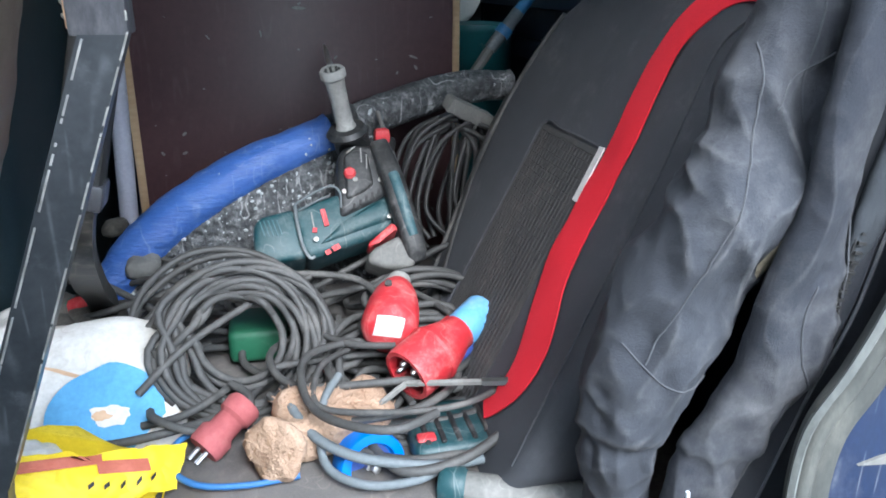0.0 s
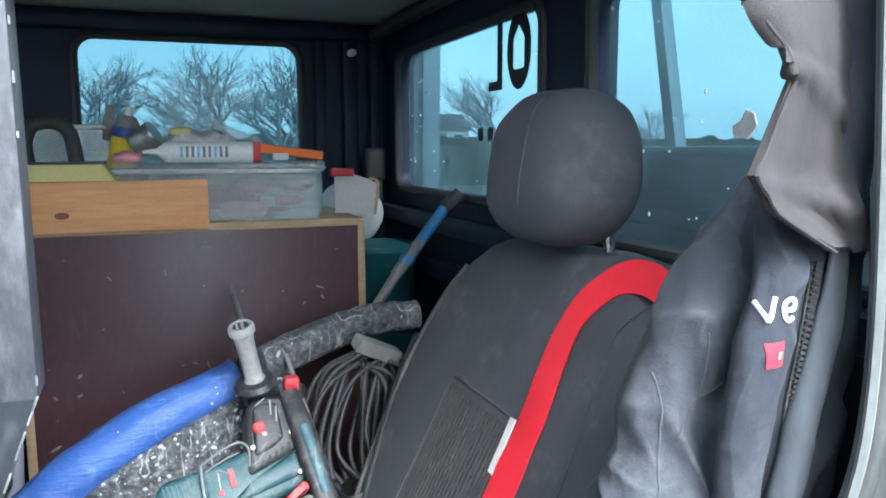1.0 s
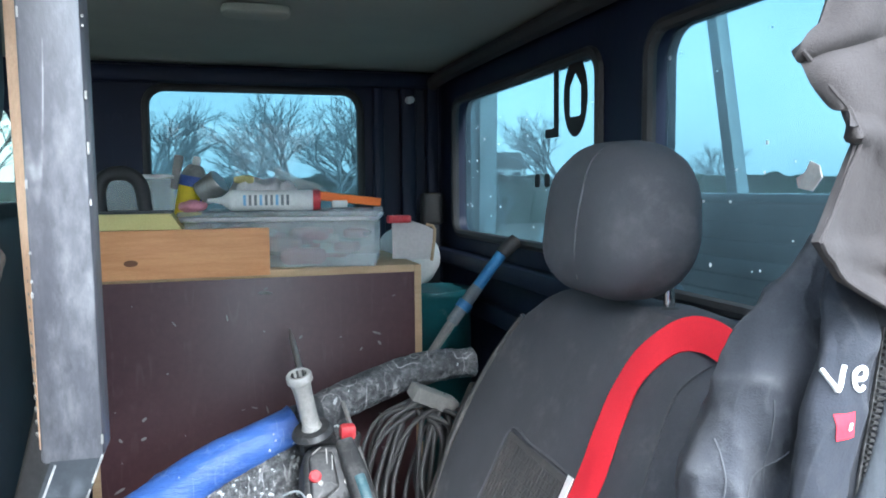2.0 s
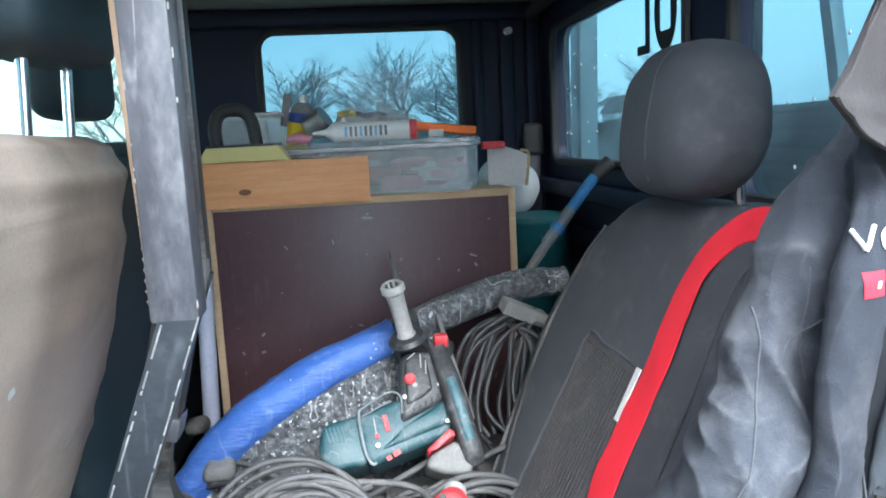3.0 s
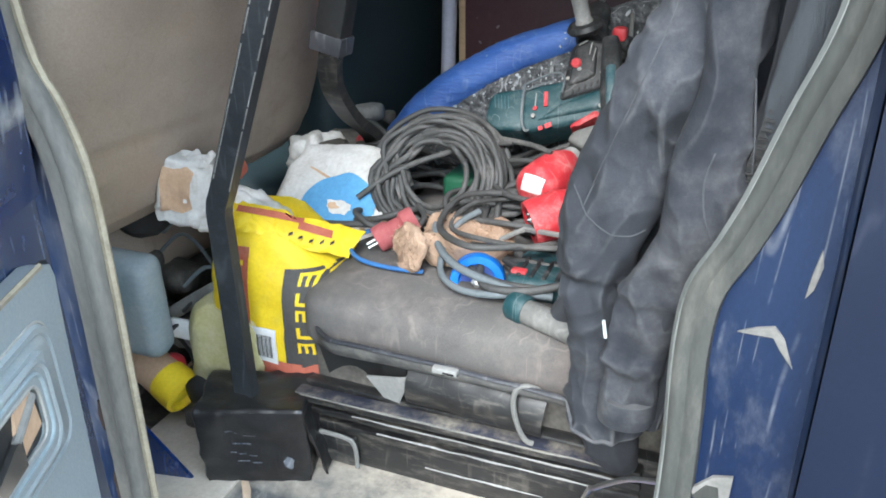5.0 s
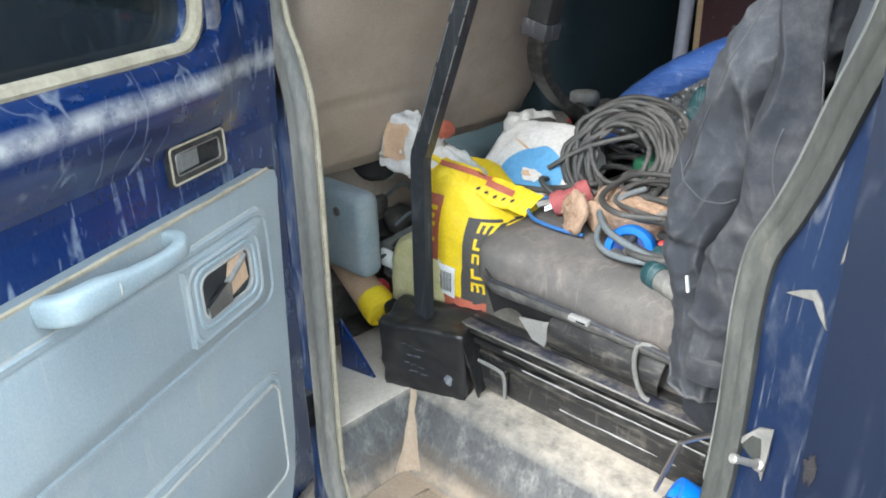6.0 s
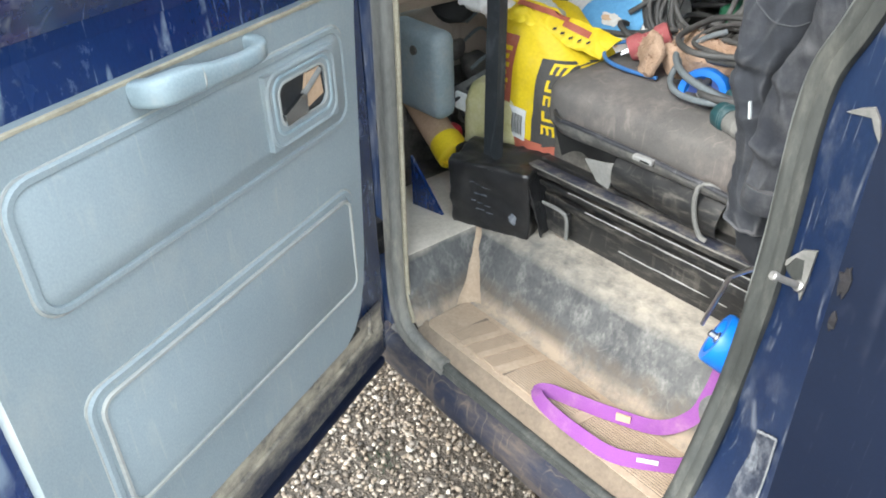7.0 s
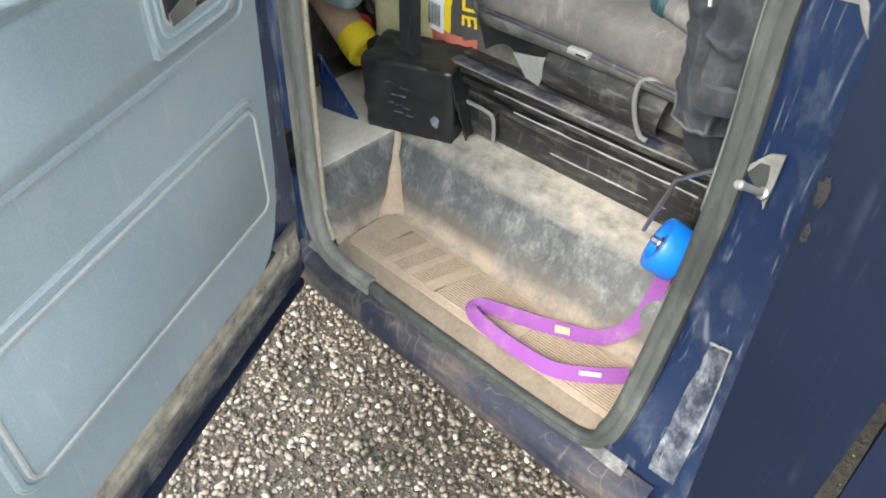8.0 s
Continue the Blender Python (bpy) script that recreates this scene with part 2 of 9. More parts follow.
DUST = (0.40, 0.36, 0.30)
M = dict(
    blue=mat("blue car paint", (0.0018, 0.0140, 0.070), (0.0040, 0.024, 0.105), rough=0.14, rough2=0.34, coarse=6, fine=260, bump=0.03, dust=0.38, dust_col=(0.25, 0.31, 0.38), coat=0.8, dust_scale=20, stretch=(1, 1, 0.6), scratch=0.6),
    chalk=mat("chalky worn paint with painted shine", (0.012, 0.022, 0.075), (0.05, 0.06, 0.12), rough=0.35, dust=0.85, dust_col=(0.42, 0.40, 0.35), coarse=10, dust_scale=18, coat=0.3),
    sill=mat("worn sill paint", (0.006, 0.010, 0.026), (0.012, 0.016, 0.034), rough=0.6, coarse=9, fine=200, bump=0.3, dust=0.75, dust_col=(0.22, 0.165, 0.11), dust_scale=9, stretch=(0.5, 1.4, 1.6), scratch=0.3),
    flange=mat("blue paint under caked dirt", (0.012, 0.015, 0.034), (0.03, 0.032, 0.045), rough=0.6, coarse=12, fine=200, bump=0.3, dust=0.72, dust_col=(0.42, 0.37, 0.28), dust_scale=15, stretch=(1, 1, 1.6), depth=0.003, bands=((0.598, 0.046, (0.52, 0.45, 0.34), 1.8),)),
    blue_post=mat("dusty blue post paint", (0.0035, 0.012, 0.042), (0.008, 0.021, 0.060), rough=0.3, rough2=0.55, coarse=6, fine=260, bump=0.05, dust=0.55, dust_col=(0.135, 0.15, 0.18), coat=0.25, dust_scale=14, stretch=(1, 1, 0.5), scratch=0.7),
    chalk_grey=mat("chalky rubbed paint", (0.10, 0.11, 0.13), (0.24, 0.25, 0.26), rough=0.6, coarse=30, dust=0.7, dust_col=(0.38, 0.38, 0.38), dust_scale=40, bump=0.3),
    tape=mat("scuffed clear tape", (0.014, 0.019, 0.036), (0.060, 0.070, 0.090), rough=0.35, rough2=0.5, coarse=26, fine=220, dust=0.75, dust_col=(0.36, 0.38, 0.40), dust_scale=26, stretch=(1, 1, 0.6), bump=0.2, scratch=0.5),
    smear=mat("brown rust smear", (0.006, 0.007, 0.011), (0.018, 0.014, 0.013), rough=0.7, coarse=60, bump=0.4, dust=0.6, dust_col=(0.004, 0.008, 0.022), dust_scale=60),
    blue_skin=mat("blue outer paint", (0.0019, 0.0060, 0.019), (0.0027, 0.0082, 0.026), rough=0.42, coarse=3, fine=260, bump=0.02, dust=0.08, dust_col=(0.10, 0.11, 0.15), coat=0.15, spec=0.35, scratch=0.1),
    dark=mat("dark inner paint", (0.0028, 0.0062, 0.019), (0.005, 0.010, 0.030), rough=0.5, spec=0.3, dust=0.2, dust_col=(0.03, 0.04, 0.06), scratch=0.15),
    black=mat("black worn paint", (0.010, 0.010, 0.011), (0.024, 0.024, 0.024), rough=0.28, rough2=0.5, dust=0.56, dust_col=(0.27, 0.245, 0.205), bump=0.06, dust_scale=30, stretch=(0.5, 1, 2.0), scratch=0.15),
    post_black=mat("slate black steel", (0.018, 0.021, 0.024), (0.036, 0.040, 0.044), rough=0.28, rough2=0.45, dust=0.4, dust_col=(0.13, 0.14, 0.15), bump=0.05, dust_scale=22, scratch=0.3),
    bare=mat("bare dusty metal", (0.26, 0.25, 0.24), (0.36, 0.35, 0.33), rough=0.35, metal=0.6, dust=0.5, dust_col=(0.5, 0.48, 0.44)),
    post=mat("dusty grey post", (0.032, 0.033, 0.038), (0.062, 0.062, 0.070), rough=0.32, dust=0.55, dust_col=(0.24, 0.24, 0.245), coarse=5, dust_scale=18, stretch=(1, 1, 0.4), scratch=0.6),
    steel=mat("zinc steel", (0.50, 0.50, 0.49), (0.62, 0.62, 0.61), rough=0.28, metal=1.0, bump=0.03, dust=0.25, dust_col=(0.2, 0.19, 0.17)),
    chrome=mat("chrome", (0.7, 0.7, 0.7), (0.8, 0.8, 0.8), rough=0.12, metal=1.0, bump=0.0),
    headliner=mat("headliner", (0.26, 0.285, 0.245), (0.32, 0.345, 0.295), rough=0.9, fine=400, bump=0.1, coarse=3),
    trim=mat("grey blue door vinyl", (0.235, 0.280, 0.298), (0.31, 0.355, 0.368), rough=0.5, rough2=0.62, coarse=3, fine=420, bump=0.12, dust=0.5, dust_col=(0.40, 0.40, 0.365), depth=0.001, dust_scale=5, stretch=(1, 1, 0.7), scratch=0.3),
    handle=mat("worn pale blue plastic", (0.24, 0.31, 0.34), (0.33, 0.40, 0.42), rough=0.35, rough2=0.5, coarse=9, fine=300, bump=0.08, dust=0.45, dust_col=(0.46, 0.45, 0.42), dust_scale=16, scratch=0.3),
    trim_hi=mat("worn vinyl edge", (0.30, 0.31, 0.30), (0.42, 0.41, 0.37), rough=0.55, dust=0.5, dust_col=(0.22, 0.24, 0.25), dust_scale=30, bump=0.1),
    rubber=mat("dusty rubber seal", (0.026, 0.029, 0.027), (0.055, 0.058, 0.053), rough=0.65, dust=0.55, dust_col=(0.19, 0.185, 0.16), coarse=12, dust_scale=20, stretch=(1, 1, 0.35), bump=0.3),
    seal_tan=mat("tan dusted seal", (0.12, 0.118, 0.106), (0.23, 0.22, 0.195), rough=0.65, dust=0.55, dust_col=(0.40, 0.36, 0.29), coarse=12, dust_scale=18, stretch=(1, 1, 0.3), bump=0.3),
    lip=mat("pale seal lip", (0.09, 0.098, 0.094), (0.18, 0.19, 0.18), rough=0.6, coarse=16, dust=0.5, dust_col=(0.06, 0.064, 0.06), dust_scale=22, stretch=(1, 1, 0.4), bump=0.2),
    rubber_black=mat("black rubber", (0.012, 0.012, 0.012), (0.025, 0.025, 0.025), rough=0.6, dust=0.3, dust_col=(0.12, 0.12, 0.12)),
    # the pale band paints the sky's shine together with chalky wear
    faded=mat("worn blue shoulder with painted sky shine", (0.0018, 0.0140, 0.070), (0.0040, 0.024, 0.105), rough=0.16, rough2=0.36, dust=0.32, dust_col=(0.34, 0.37, 0.40), coarse=8, dust_scale=20, coat=0.8, bump=0.03, scratch=0.5, bands=((1.396, 0.016, (0.50, 0.50, 0.49), 0.5),)),
    cream=mat("dirty cream sealant", (0.30, 0.26, 0.185), (0.42, 0.37, 0.275), rough=0.8, dust=0.6, dust_col=(0.13, 0.12, 0.10), coarse=20, dust_scale=30),
    mat_rubber=mat("dusty step mat", (0.35, 0.255, 0.175), (0.47, 0.365, 0.27), rough=0.9, dust=0.5, dust_col=(0.22, 0.175, 0.13), coarse=6, bump=0.3),
    well=mat("cement dusted panel", (0.050, 0.051, 0.053), (0.125, 0.125, 0.12), rough=0.6, dust=0.56, dust_col=(0.42, 0.40, 0.365), coarse=14, dust_scale=30, stretch=(0.9, 1, 0.5), bump=0.3, scratch=0.12, bands=((0.600, 0.030, (0.12, 0.095, 0.07), 5.0), (0.572, 0.028, (0.38, 0.29, 0.205), 1.6), (0.708, 0.022, (0.48, 0.42, 0.34), 2.0))),
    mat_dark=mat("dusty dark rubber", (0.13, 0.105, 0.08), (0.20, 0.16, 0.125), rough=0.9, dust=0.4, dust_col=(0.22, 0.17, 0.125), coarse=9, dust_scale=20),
    sand_dull=mat("sand over worn rubber", (0.15, 0.115, 0.085), (0.24, 0.185, 0.135), rough=0.9, dust=0.5, dust_col=(0.09, 0.08, 0.07), coarse=14, dust_scale=24, bump=0.3),
    ledge=mat("sandy ledge", (0.48, 0.42, 0.34), (0.62, 0.55, 0.46), rough=0.9, dust=0.25, dust_col=(0.22, 0.20, 0.18), coarse=10, bump=0.3),
    shield=mat("dusty grey plastic", (0.06, 0.06, 0.06), (0.13, 0.128, 0.12), rough=0.6, dust=0.6, dust_col=(0.34, 0.32, 0.28), coarse=9, dust_scale=18, bump=0.2),
    fabric=mat("dark seat cloth", (0.045, 0.048, 0.056), (0.066, 0.070, 0.079), rough=0.95, fine=700, bump=0.35, dust=0.5, dust_col=(0.14, 0.138, 0.142), coarse=7, depth=0.0012, dust_scale=9),
    fabric2=mat("dusty seat centre", (0.041, 0.041, 0.042), (0.060, 0.058, 0.057), rough=0.95, fine=500, bump=0.35, dust=0.55, dust_col=(0.13, 0.118, 0.105), coarse=7, depth=0.001),
    vinyl=mat("brown grey seat vinyl", (0.285, 0.225, 0.175), (0.40, 0.325, 0.26), rough=0.4, rough2=0.55, fine=300, bump=0.15, coarse=2.2, dust=0.55, dust_col=(0.20, 0.165, 0.135), dust_scale=4, scratch=0.25, wrinkle=(4.0, 0.030, 1.2)),
    vinyl_dark=mat("dark green seat vinyl", (0.016, 0.030, 0.036), (0.030, 0.050, 0.058), rough=0.45, fine=300, bump=0.1, dust=0.3, dust_col=(0.12, 0.14, 0.145)),
    cushion=mat("dusty grey cushion", (0.080, 0.075, 0.072), (0.15, 0.14, 0.13), rough=0.85, dust=0.62, dust_col=(0.31, 0.26, 0.235), coarse=5, fine=500, bump=0.2, dust_scale=6, scratch=0.3, wrinkle=(5.0, 0.005, 1.4)),
    red=mat("red webbing", (0.72, 0.014, 0.03), (0.80, 0.025, 0.045), rough=0.7, fine=600, bump=0.2, coarse=8),
    white=mat("white plastic", (0.62, 0.62, 0.60), (0.72, 0.72, 0.70), rough=0.5, dust=0.2),
    ply=mat("brown phenolic plywood", (0.056, 0.023, 0.026), (0.074, 0.033, 0.036), rough=0.42, coarse=4, fine=90, bump=0.04, dust=0.2, dust_col=(0.2, 0.17, 0.17), scratch=0.08),
    ply_edge=mat("plywood edge", (0.40, 0.27, 0.15), (0.50, 0.36, 0.22), rough=0.8, stretch=(1, 1, 12), coarse=10, bump=0.2, dust=0.25, dust_col=(0.2, 0.15, 0.1)),
    plank=mat("pine board", (0.54, 0.24, 0.09), (0.66, 0.34, 0.15), rough=0.6, stretch=(1.2, 8, 14), coarse=9, fine=90, bump=0.1),
    knot=mat("pine knot", (0.13, 0.05, 0.02), (0.2, 0.08, 0.03), rough=0.6),
    cable=mat("dusty black cable", (0.045, 0.045, 0.044), (0.085, 0.083, 0.08), rough=0.55, dust=0.5, dust_col=(0.24, 0.225, 0.205), coarse=14, fine=250, bump=0.1),
    cable_dk=mat("black cable", (0.02, 0.02, 0.02), (0.05, 0.05, 0.05), rough=0.5, dust=0.4, dust_col=(0.15, 0.14, 0.13)),
    cable_gy=mat("grey cable", (0.10, 0.12, 0.13), (0.16, 0.18, 0.19), rough=0.6, dust=0.4),
    lopper_blue=mat("scuffed blue grip", (0.02, 0.13, 0.30), (0.04, 0.19, 0.40), rough=0.5, dust=0.5, dust_col=(0.2, 0.25, 0.28), dust_scale=30),
    cable_bl=mat("blue cable", (0.03, 0.12, 0.32), (0.05, 0.18, 0.42), rough=0.5, dust=0.2),
    plug_red=mat("dusty red plug", (0.44, 0.018, 0.026), (0.52, 0.035, 0.045), rough=0.5, dust=0.6, dust_col=(0.60, 0.27, 0.25), coarse=10, dust_scale=40, scratch=0.5, bump=0.2),
    plug_pink=mat("faded red rubber", (0.30, 0.06, 0.07), (0.40, 0.11, 0.11), rough=0.75, dust=0.4, dust_col=(0.42, 0.25, 0.23)),
    pink=mat("pink plastic wrapping", (0.55, 0.20, 0.25), (0.66, 0.32, 0.36), rough=0.5, coarse=14),
    plug_blue=mat("light blue plug", (0.10, 0.33, 0.62), (0.17, 0.42, 0.68), rough=0.55, dust=0.5, dust_col=(0.5, 0.58, 0.62)),
    plug_dkblue=mat("dark blue plug", (0.035, 0.06, 0.26), (0.05, 0.1, 0.34), rough=0.5, dust=0.4, dust_col=(0.35, 0.35, 0.42)),
    clear=mat("clear grey plastic", (0.5, 0.48, 0.48), (0.6, 0.58, 0.57), rough=0.3, dust=0.4, dust_col=(0.5, 0.4, 0.4)),
    teal=mat("dark teal tool plastic", (0.009, 0.045, 0.053), (0.015, 0.062, 0.072), rough=0.42, dust=0.62, dust_col=(0.17, 0.20, 0.20), coarse=9, dust_scale=30, scratch=0.6, bump=0.25),
    tool_black=mat("black tool plastic", (0.012, 0.013, 0.014), (0.03, 0.031, 0.032), rough=0.45, dust=0.6, dust_col=(0.17, 0.165, 0.16), dust_scale=30, scratch=0.5, bump=0.2),
    tool_pale=mat("pale dusty plastic", (0.20, 0.20, 0.19), (0.32, 0.315, 0.30), rough=0.6, dust=0.6, dust_col=(0.46, 0.45, 0.42), dust_scale=30, scratch=0.3),
    teal_worn=mat("scuffed teal plastic", (0.03, 0.085, 0.10), (0.06, 0.13, 0.15), rough=0.5, dust=0.6, dust_col=(0.22, 0.26, 0.27), dust_scale=30, scratch=0.5),
    tool_grey=mat("grey dusty grip", (0.13, 0.13, 0.122), (0.22, 0.215, 0.20), rough=0.6, dust=0.55, dust_col=(0.36, 0.35, 0.33), scratch=0.3),
    tub=mat("cement crusted tub", (0.035, 0.038, 0.042), (0.13, 0.135, 0.14), rough=0.45, dust=0.62, dust_col=(0.55, 0.55, 0.55), coarse=40, fine=110, bump=0.9, dust_scale=60, depth=0.006, scratch=0.8),
    tub_blue=mat("blue crusted rim", (0.035, 0.10, 0.35), (0.065, 0.15, 0.44), rough=0.4, dust=0.45, dust_col=(0.22, 0.31, 0.50), coarse=18, fine=120, bump=0.6, dust_scale=40, depth=0.004, scratch=0.5, stretch=(0.4, 1, 1.6)),
    paper_white=mat("white paper sack", (0.60, 0.58, 0.54), (0.72, 0.70, 0.67), rough=0.85, dust=0.55, dust_col=(0.40, 0.35, 0.29), bump=0.4, coarse=18, scratch=0.3, wrinkle=(16.0, 0.006, 0.6)),
    paper_blue=mat("light blue print", (0.10, 0.31, 0.56), (0.14, 0.38, 0.62), rough=0.8, dust=0.3, dust_col=(0.45, 0.5, 0.55), bump=0.3, coarse=18, wrinkle=(16.0, 0.006, 0.6)),
    paper_yellow=mat("yellow print", (0.70, 0.49, 0.010), (0.78, 0.58, 0.018), rough=0.55, dust=0.35, dust_col=(0.6, 0.45, 0.15), bump=0.2, coarse=15, wrinkle=(14.0, 0.004, 0.3)),
    paper_red=mat("brick red print", (0.36, 0.085, 0.05), (0.45, 0.13, 0.08), rough=0.65, dust=0.35, dust_col=(0.5, 0.35, 0.28), bump=0.2, coarse=15),
    paper_dark=mat("dark grey print", (0.045, 0.042, 0.04), (0.07, 0.066, 0.06), rough=0.65, dust=0.3, dust_col=(0.2, 0.18, 0.16), bump=0.2),
    ink=mat("black ink", (0.012, 0.012, 0.012), (0.018, 0.018, 0.018), rough=0.6, bump=0.0),
    card=mat("tan card", (0.52, 0.34, 0.21), (0.62, 0.43, 0.29), rough=0.85, dust=0.3, coarse=14, bump=0.3),
    felt=mat("tan felt", (0.33, 0.205, 0.13), (0.50, 0.35, 0.25), rough=0.95, fine=300, coarse=26, bump=0.8, dust=0.45, dust_col=(0.58, 0.47, 0.40), depth=0.004),
    sand=mat("yellowish woven sack", (0.38, 0.34, 0.14), (0.50, 0.46, 0.27), rough=0.9, dust=0.4, coarse=14, bump=0.4, wrinkle=(14.0, 0.006, 0.4)),
    roll_blue=mat("bright blue plastic", (0.004, 0.17, 0.68), (0.006, 0.2, 0.74), rough=0.35, dust=0.1, dust_col=(0.3, 0.4, 0.5)),
    purple=mat("purple webbing", (0.19, 0.050, 0.22), (0.25, 0.075, 0.28), rough=0.8, fine=500, bump=0.4, dust=0.55, dust_col=(0.36, 0.20, 0.30), dust_scale=18),
    jacket=mat("blue grey work cloth", (0.020, 0.023, 0.030), (0.038, 0.042, 0.051), rough=0.85, fine=600, bump=0.45, dust=0.6, dust_col=(0.165, 0.163, 0.165), coarse=20, depth=0.0016, dust_scale=5, ridge=0.5, wrinkle=(16.0, 0.014, 0.5)),
    stain=mat("brown grime on cloth", (0.10, 0.088, 0.062), (0.20, 0.18, 0.135), rough=0.9, fine=300, bump=0.5, dust=0.6, dust_col=(0.36, 0.34, 0.29), coarse=40, dust_scale=40),
    stitch=mat("grey thread", (0.040, 0.043, 0.050), (0.070, 0.073, 0.080), rough=0.85, dust=0.5, dust_col=(0.12, 0.12, 0.12), dust_scale=30),
    # the jacket's cloth again, darkened for the shade under the roof
    jacket_shaded=mat("slate work cloth", (0.012, 0.015, 0.021), (0.023, 0.026, 0.035), rough=0.9, fine=600, bump=0.45, dust=0.6, dust_col=(0.13, 0.13, 0.132), coarse=20, depth=0.0016, dust_scale=7, ridge=0.45, wrinkle=(14.0, 0.012, 0.4)),
    jacket_dk=mat("charcoal lining", (0.014, 0.016, 0.021), (0.026, 0.028, 0.034), rough=0.9, fine=600, bump=0.2, dust=0.35, dust_col=(0.07, 0.07, 0.07), wrinkle=(12.0, 0.006, 0.4)),
    collar=mat("brown grey fleece", (0.022, 0.0185, 0.018), (0.036, 0.031, 0.030), rough=0.95, fine=600, bump=0.4, dust=0.5, dust_col=(0.075, 0.068, 0.066), coarse=18, depth=0.0015, wrinkle=(10.0, 0.016, 0.8)),
    mesh_gr=mat("grey mesh cloth", (0.028, 0.033, 0.039), (0.06, 0.068, 0.078), rough=0.9, fine=500, bump=0.6, stretch=(6, 1, 1)),
    grey_box=mat("grey blue plastic", (0.20, 0.25, 0.27), (0.27, 0.315, 0.33), rough=0.5, dust=0.5, dust_col=(0.40, 0.36, 0.31)),
    junk=mat("dark grimy scrap", (0.04, 0.037, 0.033), (0.125, 0.115, 0.10), rough=0.75, dust=0.6, dust_col=(0.30, 0.275, 0.235), coarse=20, bump=0.4),
    green=mat("dark green plastic", (0.01, 0.09, 0.045), (0.02, 0.12, 0.06), rough=0.5, dust=0.3),
    bucket=mat("teal bucket", (0.008, 0.085, 0.10), (0.012, 0.11, 0.125), rough=0.45, dust=0.2),
    orange=mat("orange print", (0.85, 0.16, 0.012), (0.9, 0.2, 0.02), rough=0.5),
    sponge=mat("yellow sponge", (0.50, 0.44, 0.17), (0.58, 0.52, 0.24), rough=0.95, fine=300, bump=0.5, dust=0.2),
    lilac=mat("pale pipe plastic", (0.42, 0.42, 0.50), (0.50, 0.50, 0.57), rough=0.5, dust=0.3),
    gravel=mat("gravel bed", (0.06, 0.050, 0.040), (0.14, 0.118, 0.095), rough=0.9, coarse=45, fine=160, bump=0.9, depth=0.006, dust=0.4, dust_col=(0.33, 0.29, 0.24), dust_scale=70),
    rust=mat("dark rust", (0.010, 0.007, 0.008), (0.030, 0.016, 0.010), rough=0.9, coarse=60, bump=0.4, dust=0.5, dust_col=(0.025, 0.025, 0.035)),
    bag_black=mat("shiny black bag film", (0.012, 0.012, 0.013), (0.022, 0.022, 0.023), rough=0.25, rough2=0.4, dust=0.15, dust_col=(0.12, 0.12, 0.12), bump=0.2, coarse=25, wrinkle=(16.0, 0.010, 0.6)),
    plate_grey=mat("pale weathered plate", (0.42, 0.45, 0.46), (0.55, 0.58, 0.58), rough=0.5, dust=0.3),
    bark=mat("winter bark", (0.15, 0.165, 0.175), (0.21, 0.225, 0.235), rough=0.9),
    hedge=mat("dark hedge", (0.02, 0.035, 0.02), (0.035, 0.055, 0.03), rough=0.9, coarse=3),
    rack=mat("galvanised rack", (0.30, 0.33, 0.34), (0.38, 0.41, 0.42), rough=0.4, metal=0.3),
    # near-black that paints shade into openings
    gap=mat("dark gap", (0.004, 0.004, 0.004), (0.008, 0.008, 0.008), rough=0.8),
)
GLOW = bpy.data.materials.new("lit orange lamp")
GLOW.use_nodes = True
GLOW.node_tree.nodes["Principled BSDF"].inputs["Base Color"].default_value = (0.8, 0.16, 0.02, 1)
GLOW.node_tree.nodes["Principled BSDF"].inputs["Emission Color"].default_value = (1.0, 0.16, 0.03, 1)
GLOW.node_tree.nodes["Principled BSDF"].inputs["Emission Strength"].default_value = 3.0
PANE = glass("tinted pane", (0.195, 0.272, 0.292), haze=0.06, gloss=0.004)
PANE_LIGHT = glass("clear pane", (0.80, 0.86, 0.86), haze=0.02)
PANE_MID = glass("side pane", (0.40, 0.45, 0.41), haze=0.05)
PANE_DARK = glass("dark door pane", (0.19, 0.21, 0.21), haze=0.03, rough=0.02)
CLEAR = glass("clear plastic tub", (0.82, 0.85, 0.84), rough=0.22, haze=0.25, frost=True)


# ---- building helpers ----
INV = {}


def thing(name, at, label, category, group="", kind=""):
    ob = new(name)
    ob.location, ob.empty_display_size = at, 0.05
    INV[ob.name] = Matrix.Translation(at).inverted()
    return tagged(ob, label, category, group, kind)


def part(name, bm, material, parent=None, label="", smooth=40):
    me = bpy.data.meshes.new(name)
    bmesh.ops.recalc_face_normals(bm, faces=bm.faces[:])
    bm.to_mesh(me)
    bm.free()
    me.materials.append(material)
    if smooth:
        me.polygons.foreach_set("use_smooth", [True] * len(me.polygons))
        me.set_sharp_from_angle(angle=radians(smooth))
    ob = new(name, me)
    if parent is not None:
        ob.parent = parent
        ob.matrix_parent_inverse = INV.get(parent.name, Matrix.Identity(4))
    if label:
        tagged(ob, label)
    return ob


def single(name, bm, material, label, category, group="", kind="", smooth=40):
    return tagged(part(name, bm, material, smooth=smooth), label, category, group, kind)


def V(*a):
    return Vector(a)


